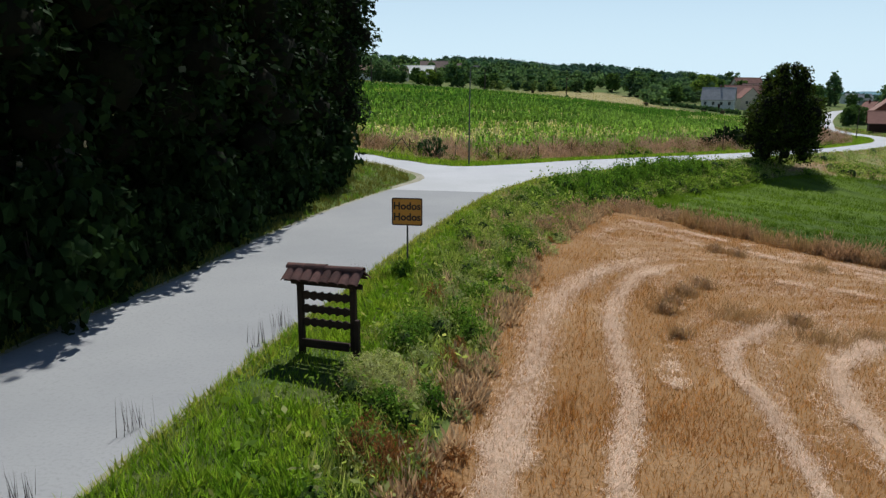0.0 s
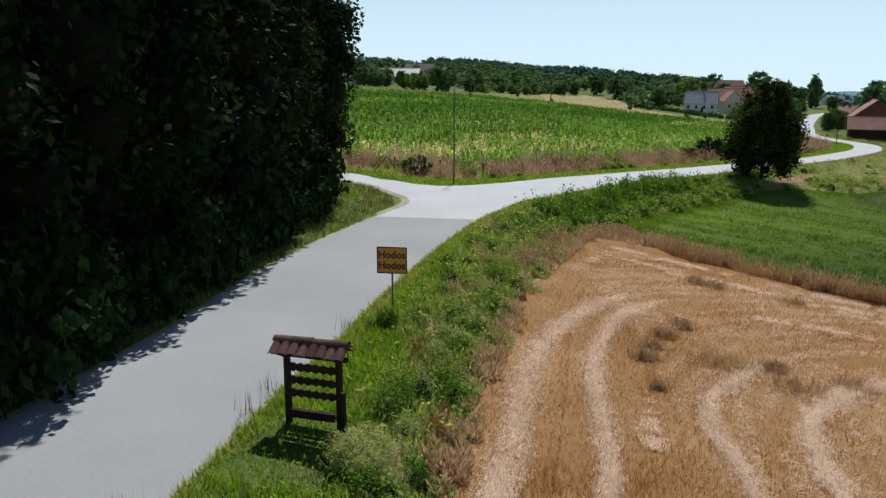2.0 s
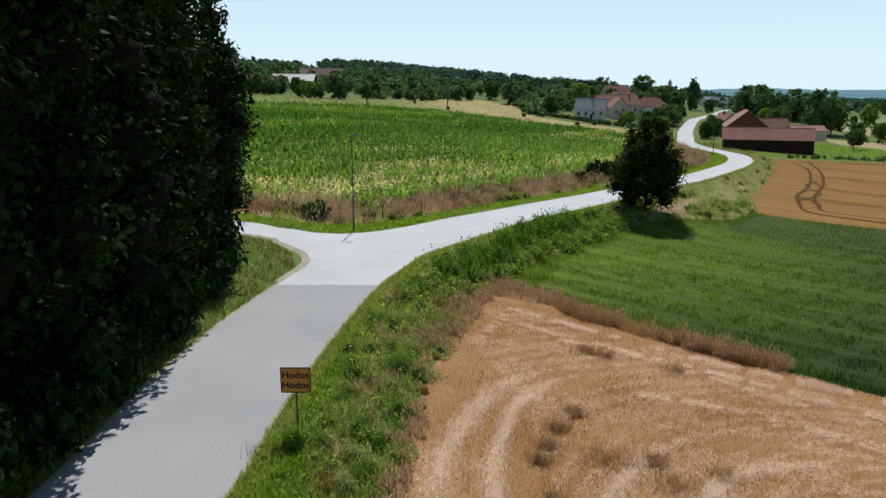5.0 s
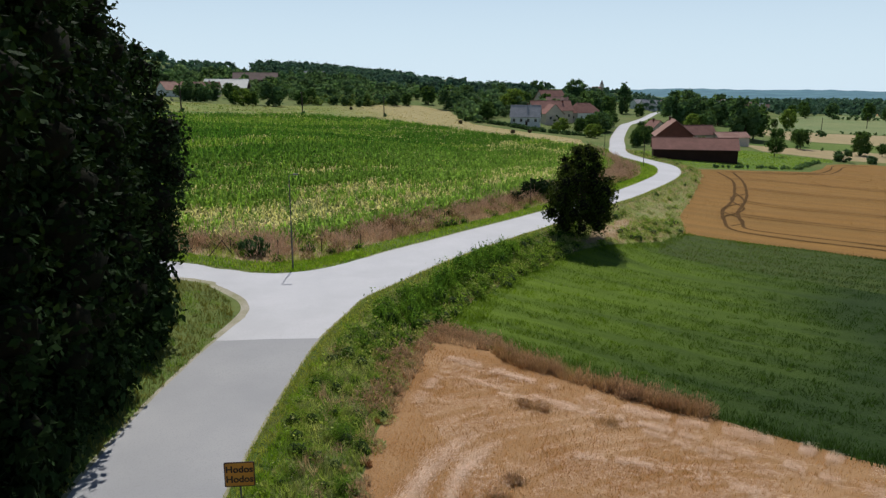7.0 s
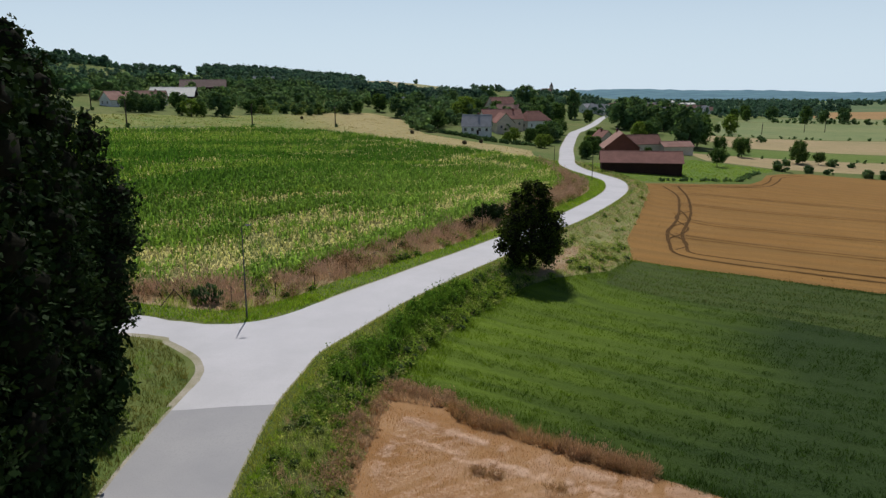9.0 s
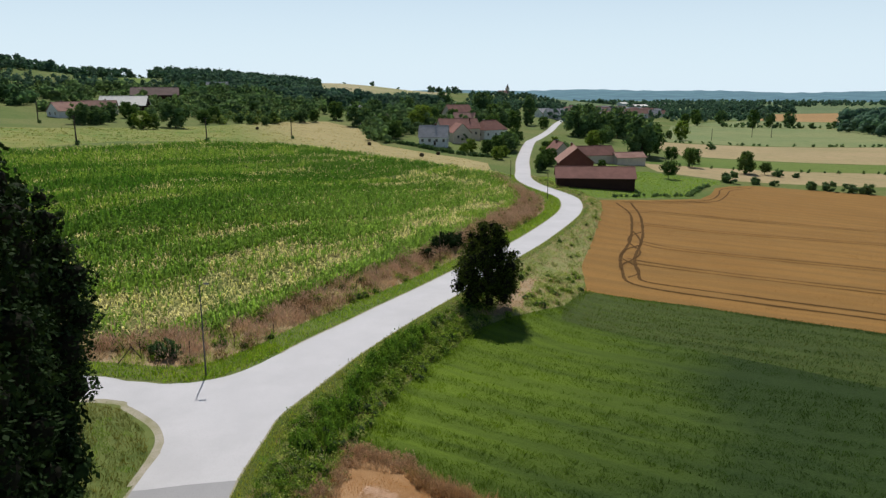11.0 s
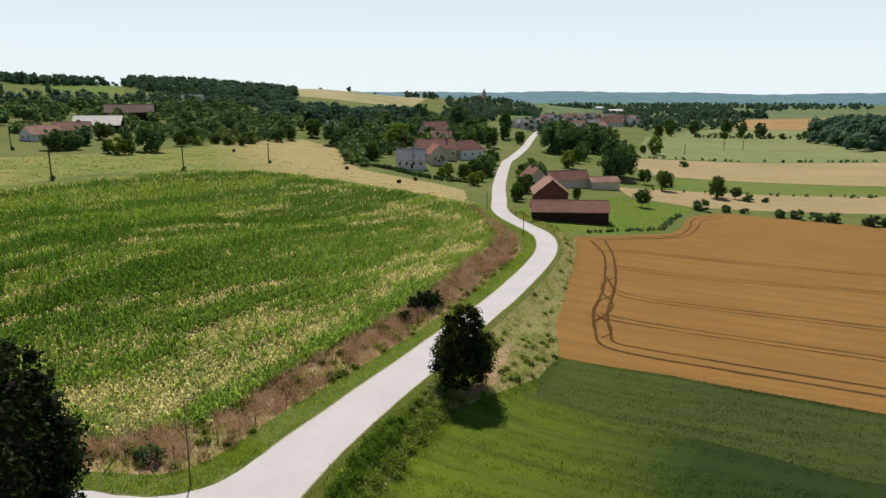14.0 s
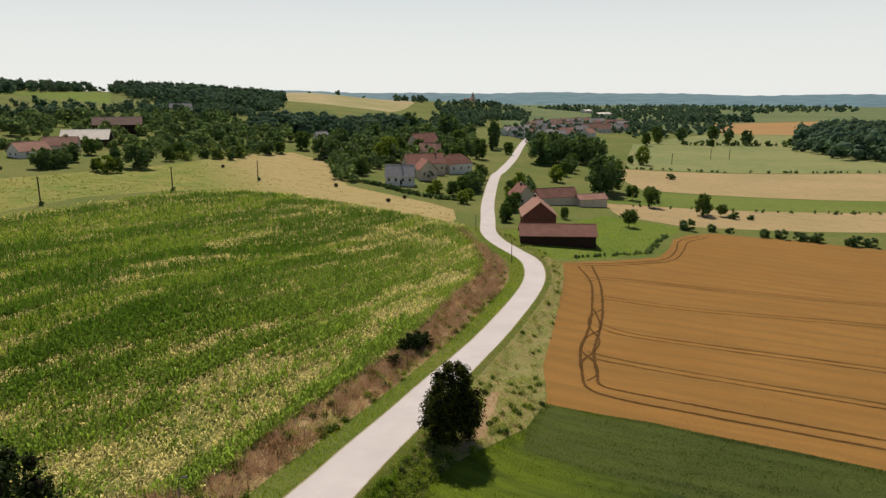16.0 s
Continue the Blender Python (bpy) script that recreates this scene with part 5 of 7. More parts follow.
M_GREYWEED = surface("grey_green_weeds", (0.30, 0.35, 0.16), (0.42, 0.45, 0.23), (0.20, 0.25, 0.09), 0.5, 5.0, 0.8, 0, island=0.45, thin=0.45)
M_RUSTY = surface("rusty_docks", (0.26, 0.12, 0.045), (0.34, 0.17, 0.07), (0.18, 0.08, 0.03), 0.5, 5.0, 0.85, 0, island=0.45, thin=0.35, warm=(1.0, 0.9, 0.7))
M_TALLWEED = surface("tall_weed_leaves", (0.09, 0.19, 0.026), (0.16, 0.27, 0.04), (0.055, 0.11, 0.02), 0.4, 2.0, 0.7, 0, island=0.6, thin=0.5)
M_TANGLE = surface("brown_tangle", (0.52, 0.36, 0.235), (0.40, 0.265, 0.16), (0.62, 0.46, 0.32), 0.4, 4.0, 0.85, 0, island=0.45, thin=0.3, warm=(1.0, 0.9, 0.7))
bank_clumps()

ds = sow(DRY_STRIP, 24, 36)
ds = ds[np.random.default_rng(2).uniform(0, 1, len(ds)) < np.clip(1.25 - ds[:, 1] / 240, 0.3, 1)]
tone = wander(ds[:, 0], ds[:, 1], 9.0, 8)
blades("tall_dry_grass", ds[tone > 0.40], 0.6, 0.05, 0.6, M_GRASS_DRY, "tall brown seeding grass between road and corn", "grass", 37, clump=2.2)
blades("tall_grass", ds[tone <= 0.40], 0.55, 0.07, 0.6, M_WEED, "tall olive grass and weeds between road and corn", "grass", 38, clump=2.2)
pinkish = surface("red_brown_seedheads", (0.58, 0.40, 0.30), (0.48, 0.325, 0.235), (0.66, 0.49, 0.375), 0.4, 3.0, 0.8, 0, island=0.3, thin=0.25, warm=(1.0, 0.9, 0.7))
dp = ds[(ds[:, 0] > 12) & (wander(ds[:, 0], ds[:, 1], 14.0, 11) > 0.42)]
blades("seeding_grass", dp + 0.1, 0.75, 0.05, 0.5, pinkish, "red-brown seedheads of tall dry grass", "grass", 39, clump=2.5)

# mounded dry grass, darker towards the road
dc = sow(DRY_STRIP, 0.6, 111)
dc = dc[dc[:, 0] > -18]
dk = np.random.default_rng(112).uniform(0, 1, len(dc))
dd_ = road_distance(dc[:, 0], dc[:, 1])[0]
low_side = dd_ < 7.2
mounds("dry_mounds", strewn_clumps(dc[(dk < 0.55) & ~low_side], 0.95, 1.7, 113), 130, 0.2, pinkish, "mounded red-brown dry grass", 114, 0.8)
mounds("dry_mounds", strewn_clumps(dc[(dk >= 0.55) & (dk < 0.8)], 0.9, 1.3, 115), 130, 0.18, M_DARK_DRY, "dark brown mounded grass and docks", 116, 0.7)
mounds("weedy_mounds", strewn_clumps(dc[(dk >= 0.8) | ((dk < 0.3) & low_side)], 0.8, 0.9, 117), 130, 0.11, M_HERB_DARK, "olive weeds mounded at the foot of the dry grass", 118, 0.2, heart=0.56)

be = sow(BARE, 26, 221)
blades("bare_patch_grass", be[wander(be[:, 0], be[:, 1], 2.5, 222) > 0.42], 0.3, 0.05, 0.8, M_GRASS_DRY, "thin dry grass on the bare earth by the tree", "grass", 223)


# ================= trees and bushes =================
def leaf_cloud(r, lobes, n, size, core=0.72, round_=8):
    """Many small leaves over rounded clumps, with a lumpy inner core that fills the crown."""
    lobes = np.asarray(lobes, float)
    wgt = lobes[:, 3] * lobes[:, 4] + lobes[:, 3] * lobes[:, 5]
    k = r.choice(len(lobes), n, p=wgt / wgt.sum())
    d = r.normal(size=(n, 3))
    d /= np.linalg.norm(d, axis=1)[:, None]
    rad = 0.52 + 0.56 * r.uniform(0, 1, n) ** 0.6
    rad += 0.14 * np.sin(d[:, 0] * 7 + k) * np.sin(d[:, 1] * 6 + 2 * k) * np.sin(d[:, 2] * 8 + k)
    c = lobes[k, :3] + d * lobes[k, 3:6] * rad[:, None]
    nn = d * 0.5 + r.normal(size=(n, 3)) * 0.6 + np.array([0, 0, 0.35])
    nn /= np.linalg.norm(nn, axis=1)[:, None]
    u = np.cross(nn, r.normal(size=(n, 3)))
    u /= np.linalg.norm(u, axis=1)[:, None]
    w = np.cross(nn, u)
    s = (size * r.uniform(0.6, 1.3, n))[:, None]
    v = np.stack([c - u * s, c + w * s * 0.62, c + u * s, c - w * s * 0.62], 1).reshape(-1, 3)
    f = np.arange(4 * n).reshape(-1, 4)
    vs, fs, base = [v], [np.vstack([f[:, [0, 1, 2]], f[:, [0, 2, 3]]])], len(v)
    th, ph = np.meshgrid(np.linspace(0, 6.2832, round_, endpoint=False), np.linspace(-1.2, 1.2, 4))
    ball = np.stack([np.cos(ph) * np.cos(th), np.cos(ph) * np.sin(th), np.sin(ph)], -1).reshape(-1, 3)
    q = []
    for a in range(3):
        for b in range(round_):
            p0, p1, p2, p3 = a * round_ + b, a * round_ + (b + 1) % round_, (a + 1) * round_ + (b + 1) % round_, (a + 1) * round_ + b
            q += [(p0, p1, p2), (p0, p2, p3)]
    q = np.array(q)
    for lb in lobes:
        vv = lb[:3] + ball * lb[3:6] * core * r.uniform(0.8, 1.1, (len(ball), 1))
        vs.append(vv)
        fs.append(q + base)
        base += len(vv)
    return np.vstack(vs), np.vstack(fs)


def crown_lobes(r, h, rad, low, shape, count):
    """Clumps that fill a crown from height low to h."""
    out = []
    for i in range(count):
        u = (i + r.uniform(0.2, 0.8)) / count
        z = low + (h - low) * u
        if shape == "cone":
            w = rad * (0.62 + 0.38 * math.sin(min(1, u / 0.36) * 1.57)) * (1.02 - max(0.0, u - 0.3) / 0.74) ** 0.55
        elif shape == "column":
            w = rad * math.sin(0.35 + 2.6 * u) ** 0.6
        else:
            w = rad * math.sin(0.32 + 2.62 * u) ** 0.55
        lr = max(0.15 * rad, w * (r.uniform(0.24, 0.4) if shape == "cone" else r.uniform(0.28, 0.52)))
        a = i * 2.4 + r.uniform(-0.5, 0.5)
        dd = max(0, w - lr) * r.uniform(0.6, 1.25)
        out.append((dd * math.cos(a), dd * math.sin(a), min(z, h - lr * 0.8), lr, lr, lr * r.uniform(0.7, 1.0)))
    return out


def make_tree(name, label, h, rad, low, shape, seed, leaves, size, leaf_mat, count=22, core=0.72, category="tree", dense=False):
    r = np.random.default_rng(seed)
    root = new(name)
    root.empty_display_size = 0.3
    bm = bmesh.new()
    tr = max(0.05, h * 0.018)
    bend = [Vector((r.normal(0, 0.02) * h * k, r.normal(0, 0.02) * h * k, h * k * 0.24 - 0.25)) for k in range(4)]
    for k in range(3):
        rod(bm, bend[k], bend[k + 1], tr * (1.25 - 0.3 * k), tr * (0.95 - 0.3 * k), 9)
    lobes = crown_lobes(r, h, rad, low, shape, count)
    for lb in lobes[::3]:
        st_ = bend[1].lerp(bend[2], r.uniform(0, 1))
        rod(bm, st_, (lb[0] * 0.8, lb[1] * 0.8, lb[2]), tr * 0.4, tr * 0.12, 5)
    part("trunk", bm, M_BARK, root)
    v, f = leaf_cloud(r, lobes, leaves, size, core)
    # dense crowns get the near-black core that stands for their inner shade
    piece("crown", grid_mesh("crown", v, f, leaf_mat, inner=(2 * leaves, M_CROWN_SHADE) if dense else None), root)
    return tagged(root, label, category)


GROVE = {}


def plant(kind, x, y, h, w=1.0, turn=None, label="", group=""):
    """A tree of a kind, h metres high; w widens it."""
    maker, h0 = KINDS[kind]
    turn = (x * 37 + y * 71) % 360 if turn is None else turn
    k = h / h0
    m = pose(x, y, ground_at(x, y) - 0.05, 0, 0, turn)
    if kind not in GROVE:
        ob = maker()
        ob.matrix_basis = m @ Matrix.Diagonal((k * w, k * w, k, 1))
        GROVE[kind] = ob
    else:
        g = GROVE[kind]
        ob = copy_thing(g, m @ Matrix.Diagonal((k * w / g.scale.x, k * w / g.scale.y, k / g.scale.z, 1)))
    tagged(ob, label, group=group)
    return ob


KINDS = {
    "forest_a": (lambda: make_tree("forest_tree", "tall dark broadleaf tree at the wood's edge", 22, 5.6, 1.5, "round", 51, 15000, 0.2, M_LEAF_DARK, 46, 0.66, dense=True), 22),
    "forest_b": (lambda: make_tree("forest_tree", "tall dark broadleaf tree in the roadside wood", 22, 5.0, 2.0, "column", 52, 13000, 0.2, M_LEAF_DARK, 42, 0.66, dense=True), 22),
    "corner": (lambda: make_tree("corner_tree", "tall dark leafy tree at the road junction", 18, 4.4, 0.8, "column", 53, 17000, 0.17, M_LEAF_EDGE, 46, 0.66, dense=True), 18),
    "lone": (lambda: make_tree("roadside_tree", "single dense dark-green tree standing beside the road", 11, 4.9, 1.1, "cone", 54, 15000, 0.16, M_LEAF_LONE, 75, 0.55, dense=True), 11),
    "round": (lambda: make_tree("village_tree", "round leafy tree among the houses", 9, 3.9, 0.6, "round", 55, 1600, 0.34, M_LEAF, 20, 0.66), 9),
    "round_dark": (lambda: make_tree("village_tree", "dense dark-green leafy tree", 11, 4.9, 0.7, "round", 56, 1700, 0.42, M_LEAF_MID, 22, 0.68), 11),
    "orchard": (lambda: make_tree("orchard_tree", "small round fruit tree with a short trunk", 5.5, 2.9, 1.3, "round", 57, 1150, 0.23, M_LEAF, 16, 0.6), 5.5),
    "light": (lambda: make_tree("garden_tree", "light green leafy garden tree", 7, 3.3, 0.4, "round", 58, 1200, 0.29, M_LEAF_LIGHT, 16, 0.66), 7),
    "spruce": (lambda: make_tree("spruce_tree", "tall dark slender conifer beside the road", 18, 3.2, 0.8, "column", 59, 2600, 0.38, M_LEAF_MID, 26, 0.66), 18),
    "shrub": (lambda: make_tree("shrub", "low rounded green shrub", 2.4, 1.7, 0.05, "round", 60, 500, 0.16, M_LEAF_MID, 9, 0.85, category="shrub"), 2.4),
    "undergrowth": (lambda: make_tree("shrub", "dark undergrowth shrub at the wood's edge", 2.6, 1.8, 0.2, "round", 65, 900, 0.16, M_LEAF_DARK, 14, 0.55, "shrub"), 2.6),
    "weed_pale": (lambda: make_tree("weed_clump", "pale grey-green flowering weed clump on the bank", 0.8, 0.65, 0.1, "round", 62, 2600, 0.02, surface("pale_weeds", (0.42, 0.45, 0.19), (0.52, 0.53, 0.27), (0.28, 0.33, 0.11), 2.0, 8.0, 0.8, 0, island=0.4, thin=0.45), 8, 0.3, "weeds"), 0.8),
}

# the dark wood along the road
plant("corner", -8.9, 50.2, 18.2, label="tall dark leafy tree at the road junction")
for i, (x, y, h) in enumerate([(-11.6, 45.5, 22.5), (-9.7, 39, 20.5), (-10.6, 33, 22), (-11.0, 27, 21.5), (-12.2, 21, 21), (-12.7, 14.5, 20), (-14, 8, 21),
                               (-18.5, 50.5, 20), (-20, 42, 24), (-21, 34, 23), (-21.5, 26, 23.5), (-26, 50, 21), (-29, 40, 24)]):
    plant("forest_a" if i % 2 == 0 else "forest_b", x, y, h)
# undergrowth at the wood's edge
for i in range(20):
    y = 8 + i * 2.2
    x = np.interp(y, [8, 30, 46, 53], [-11.2, -8.9, -7.1, -9.2]) + 0.3 * math.sin(i * 2.1)
    plant("undergrowth", float(x), y, 3.4 + 0.9 * math.sin(i * 1.7), 0.75, label="dark undergrowth shrub at the wood's edge", group="undergrowth along the wood")

plant("lone", 34.9, 75.8, 10.5, 0.95)

# bank beside the road
for x, y, h in [(-1.75, 13.8, 0.75), (-1.35, 14.0, 0.8), (-1.0, 13.7, 0.75), (-1.4, 13.3, 0.65), (-0.7, 13.1, 0.55)]:
    plant("weed_pale", x, y, h, group="pale weeds on the bank")
for x, y, h in [(41.8, 108.5, 3.2), (44.5, 110.6, 2.9), (43.0, 109.6, 2.4), (37.2, 103.6, 1.8)]:
    plant("undergrowth", x, y, h, 1.1, label="dark green shrub in the dry grass", group="shrubs in the dry grass")
for x, y, h in [(-1.2, 67.4, 1.9), (-2.0, 67.9, 1.5), (-0.4, 67.6, 1.3)]:
    plant("shrub", x, y, h, 0.9, label="small dark bush beside the street lamp", group="bushes by the lamp")

# gardens and village
for k, x, y, h in [("round_dark", 5, 345, 13.5), ("round_dark", -32, 332, 9), ("round_dark", -28, 336, 8), ("round_dark", -25, 341, 8), ("round_dark", -23, 363, 9), ("light", -8, 325, 7.5), ("round", -4, 327, 6.5), ("round", -12, 330, 5.5),
                   ("round", 19, 376, 7), ("round", 25, 393, 8), ("round_dark", -5, 377, 6), ("round", -16, 392, 8), ("round_dark", 42, 388, 5), ("round_dark", 49, 385, 4.5), ("round_dark", 37, 392, 5), ("round", 55, 396, 6), ("round_dark", 72, 409, 8), ("round", 80, 414, 7),
                   ("light", 137, 390, 14), ("light", 131, 386, 11), ("round", 104, 337, 8.5), ("round", 107, 368, 8.5), ("round", 110, 352, 7.5), ("round_dark", 101, 343, 7), ("round", 135, 404, 9), ("round_dark", 101, 396, 14), ("round", 97, 433, 11), ("round_dark", 122, 440, 13),
                   ("round_dark", 133, 321, 6), ("light", 122, 286, 6), ("round", 126, 278, 6.5), ("round_dark", 138, 285, 9.5), ("round", 133, 282, 8), ("light", 122, 259, 5.5), ("light", 117, 281, 4.5), ("round", 160, 320, 8), ("round_dark", 152, 307, 7), ("round", 146, 297, 7.5), ("light", 129, 268, 5), ("round", 142, 290, 9)]:
    plant(k, x, y, h, 1.2, group="trees of the gardens")
for k, x, y, h in [("spruce", 250, 480, 22.5), ("spruce", 259, 492, 19), ("spruce", 244, 471, 13), ("round_dark", 186, 395, 15), ("round", 205, 412, 13), ("round", 176, 380, 11), ("round_dark", 170, 392, 13), ("round", 160, 402, 12), ("round", 150, 410, 12),
                   ("round_dark", 232, 522, 21), ("round_dark", 245, 512, 15), ("round", 213, 461, 14), ("round_dark", 225, 586, 17), ("round_dark", 157, 482, 14), ("round", 243, 443, 9),
                   ("round", 124, 226, 5.5), ("round", 119.5, 219, 5.5), ("round", 132, 238, 6.5), ("round", 141, 250, 6), ("light", 148, 268, 5), ("round", 156, 282, 6), ("light", 166, 296, 5), ("light", 176, 309, 6),
                   ("round_dark", 241, 394, 20), ("round_dark", 250, 402, 21), ("round_dark", 262, 408, 19), ("round_dark", 277, 405, 20), ("round_dark", 291, 408, 18), ("round", 248, 372, 10), ("round_dark", 236, 356, 10), ("light", 203, 318, 9), ("round", 222, 340, 8)]:
    plant(k, x, y, h, 1.1, group="trees along the village road")
for k, x, y, h in [("round_dark", 203, 278, 19), ("round", 214, 286, 16), ("orchard", 208, 262, 7), ("orchard", 215, 258, 7), ("orchard", 204.5, 244, 8), ("orchard", 162.8, 205.7, 6.5), ("round", 146, 222, 4.5),
                   ("round", 214, 224, 9), ("orchard", 221, 221, 5), ("orchard", 218, 226, 4), ("light", 328, 405, 13), ("round", 322, 410, 6), ("round_dark", 554, 531, 15), ("round", 528, 530, 8), ("round", 500, 520, 7),
                   ("round_dark", 527, 592, 14), ("round", 500, 598, 14), ("round", 586, 610, 15), ("round_dark", 600, 600, 12), ("round", 470, 560, 11), ("round", 440, 540, 12), ("round", 600, 520, 7), ("round", 660, 500, 7)]:
    plant(k, x, y, h, group="trees of the valley")
for x, y, h in [(183.4, 198.6, 3.2), (209, 180, 2.6), (213, 176, 2.4), (217, 172, 2.6), (205, 184, 2.2), (224, 163, 2.8), (228, 160, 2.5), (233, 153, 2.6), (192, 196, 2.0), (197, 192, 1.6), (222, 215, 2.2), (228, 212, 1.5), (288, 330, 2.6)]:
    plant("shrub", x, y, h * 1.3, 1.3, label="low bush on the field boundary", group="bushes on the field boundary")


def wood(name, places, size, leaves, material, label, seed, lobes_each=3):
    """A far wood: crowns of big and small trees, uncounted."""
    r = np.random.default_rng(seed)
    vs, fs, base = [], [], 0
    for x, y, h in places:
        z = ground_at(x, y)
        w = h * 0.40 * r.uniform(0.8, 1.25)
        lobes = [(x + r.normal(0, w * 0.4), y + r.normal(0, w * 0.4), z + h * u, w * q, w * q, h * 0.25) for u, q in ((0.22, 0.95), (0.48, 1.0), (0.72, 0.74))[:lobes_each]]
        v, f = leaf_cloud(r, lobes, leaves, size, 0.74, 6)
        vs.append(v)
        fs.append(f + base)
        base += len(v)
    return stuff(name, grid_mesh(name, np.vstack(vs), np.vstack(fs), material, True), label, "woodland")


def strewn(poly, density, low, high, seed):
    r = np.random.default_rng(seed)
    p = sow(poly, density, seed)
    return [(float(x), float(y), float(r.uniform(low, high))) for x, y in p]


# distant foliage: haze is put into these lighter, bluer leaf colours
M_WOOD = surface("hazed_far_wood_leaves", (0.072, 0.14, 0.095), (0.115, 0.18, 0.11), (0.052, 0.105, 0.075), 0.03, 0.3, 0.7, 0, island=0.35, thin=0.4, warm=(0.9, 1.0, 0.75))
M_SCRUB = surface("hazed_hedge_leaves", (0.09, 0.165, 0.07), (0.19, 0.27, 0.10), (0.065, 0.12, 0.055), 0.025, 0.25, 0.7, 0, island=0.45, thin=0.5, warm=(0.92, 1.0, 0.8))
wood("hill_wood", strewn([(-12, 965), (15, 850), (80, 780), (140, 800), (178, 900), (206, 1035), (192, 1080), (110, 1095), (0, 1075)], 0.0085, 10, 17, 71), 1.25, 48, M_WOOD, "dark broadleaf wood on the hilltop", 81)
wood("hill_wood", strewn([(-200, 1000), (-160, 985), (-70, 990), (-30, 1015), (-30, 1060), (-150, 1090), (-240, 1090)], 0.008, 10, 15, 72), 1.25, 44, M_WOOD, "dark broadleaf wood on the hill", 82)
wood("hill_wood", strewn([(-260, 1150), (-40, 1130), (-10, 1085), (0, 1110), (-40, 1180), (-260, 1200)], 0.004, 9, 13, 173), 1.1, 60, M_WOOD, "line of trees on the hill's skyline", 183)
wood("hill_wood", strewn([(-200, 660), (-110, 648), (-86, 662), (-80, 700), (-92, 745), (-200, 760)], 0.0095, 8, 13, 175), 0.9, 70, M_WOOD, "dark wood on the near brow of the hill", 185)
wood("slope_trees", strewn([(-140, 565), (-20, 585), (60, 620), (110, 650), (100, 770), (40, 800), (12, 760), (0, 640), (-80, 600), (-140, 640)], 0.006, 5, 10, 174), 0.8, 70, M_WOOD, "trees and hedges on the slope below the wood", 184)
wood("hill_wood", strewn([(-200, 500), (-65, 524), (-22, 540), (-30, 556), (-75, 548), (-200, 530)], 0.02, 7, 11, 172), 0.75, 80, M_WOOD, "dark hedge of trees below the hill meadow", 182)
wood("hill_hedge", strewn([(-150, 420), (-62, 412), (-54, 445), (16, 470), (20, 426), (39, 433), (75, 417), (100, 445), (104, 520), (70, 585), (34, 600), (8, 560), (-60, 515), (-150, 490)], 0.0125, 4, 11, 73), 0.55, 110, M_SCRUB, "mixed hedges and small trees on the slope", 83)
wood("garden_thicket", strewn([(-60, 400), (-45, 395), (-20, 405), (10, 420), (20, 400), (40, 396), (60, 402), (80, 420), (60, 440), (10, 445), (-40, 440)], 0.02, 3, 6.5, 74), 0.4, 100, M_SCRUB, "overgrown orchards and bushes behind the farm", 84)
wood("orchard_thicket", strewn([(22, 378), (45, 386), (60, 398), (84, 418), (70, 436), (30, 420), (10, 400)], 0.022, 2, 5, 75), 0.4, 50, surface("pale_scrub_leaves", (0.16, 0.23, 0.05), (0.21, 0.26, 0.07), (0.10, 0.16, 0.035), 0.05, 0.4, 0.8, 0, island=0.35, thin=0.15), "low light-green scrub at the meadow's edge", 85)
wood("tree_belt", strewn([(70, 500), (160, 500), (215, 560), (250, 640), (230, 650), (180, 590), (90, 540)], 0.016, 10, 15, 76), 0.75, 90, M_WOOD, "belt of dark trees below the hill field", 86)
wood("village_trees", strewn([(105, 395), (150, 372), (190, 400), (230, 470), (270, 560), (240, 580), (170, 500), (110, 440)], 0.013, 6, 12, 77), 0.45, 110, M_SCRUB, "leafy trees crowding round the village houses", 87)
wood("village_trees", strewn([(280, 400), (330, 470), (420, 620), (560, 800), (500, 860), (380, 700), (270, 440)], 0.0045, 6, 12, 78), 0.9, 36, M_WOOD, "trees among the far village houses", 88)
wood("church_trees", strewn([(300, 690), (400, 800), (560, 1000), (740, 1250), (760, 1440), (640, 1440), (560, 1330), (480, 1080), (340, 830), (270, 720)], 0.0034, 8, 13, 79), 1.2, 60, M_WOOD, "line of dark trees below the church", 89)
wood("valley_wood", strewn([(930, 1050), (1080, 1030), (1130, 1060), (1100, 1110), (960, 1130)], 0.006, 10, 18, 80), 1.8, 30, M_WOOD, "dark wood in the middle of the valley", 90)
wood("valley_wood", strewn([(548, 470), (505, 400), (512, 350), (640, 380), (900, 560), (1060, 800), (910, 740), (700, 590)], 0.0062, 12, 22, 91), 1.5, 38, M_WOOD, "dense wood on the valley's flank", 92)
wood("valley_hedge", strewn([(480, 545), (640, 480), (646, 488), (486, 553)], 0.024, 3, 7, 93) + strewn([(290, 384), (440, 309), (442, 313), (293, 388)], 0.05, 1, 2.2, 94), 0.5, 30, M_SCRUB, "thin hedges between the valley fields", 95)
wood("valley_hedge", strewn([(196, 246), (290, 200), (291, 203), (197, 249)], 0.08, 0.8, 1.8, 96) + strewn([(113, 166), (140, 166.5), (166, 188.5), (164.6, 190), (139, 168), (113, 167.4)], 0.8, 0.4, 1.1, 97), 0.25, 40, M_SCRUB, "low hedge plants on the field edges", 98)
wood("house_hedge", strewn([(93, 318), (101, 306), (108, 283), (114, 272), (122, 264), (123, 266), (115.5, 274), (110, 285), (103, 308), (94, 320)], 0.8, 1.2, 2.2, 99), 0.22, 44, M_LEAF_MID, "dark clipped hedge along the house gardens", 100)

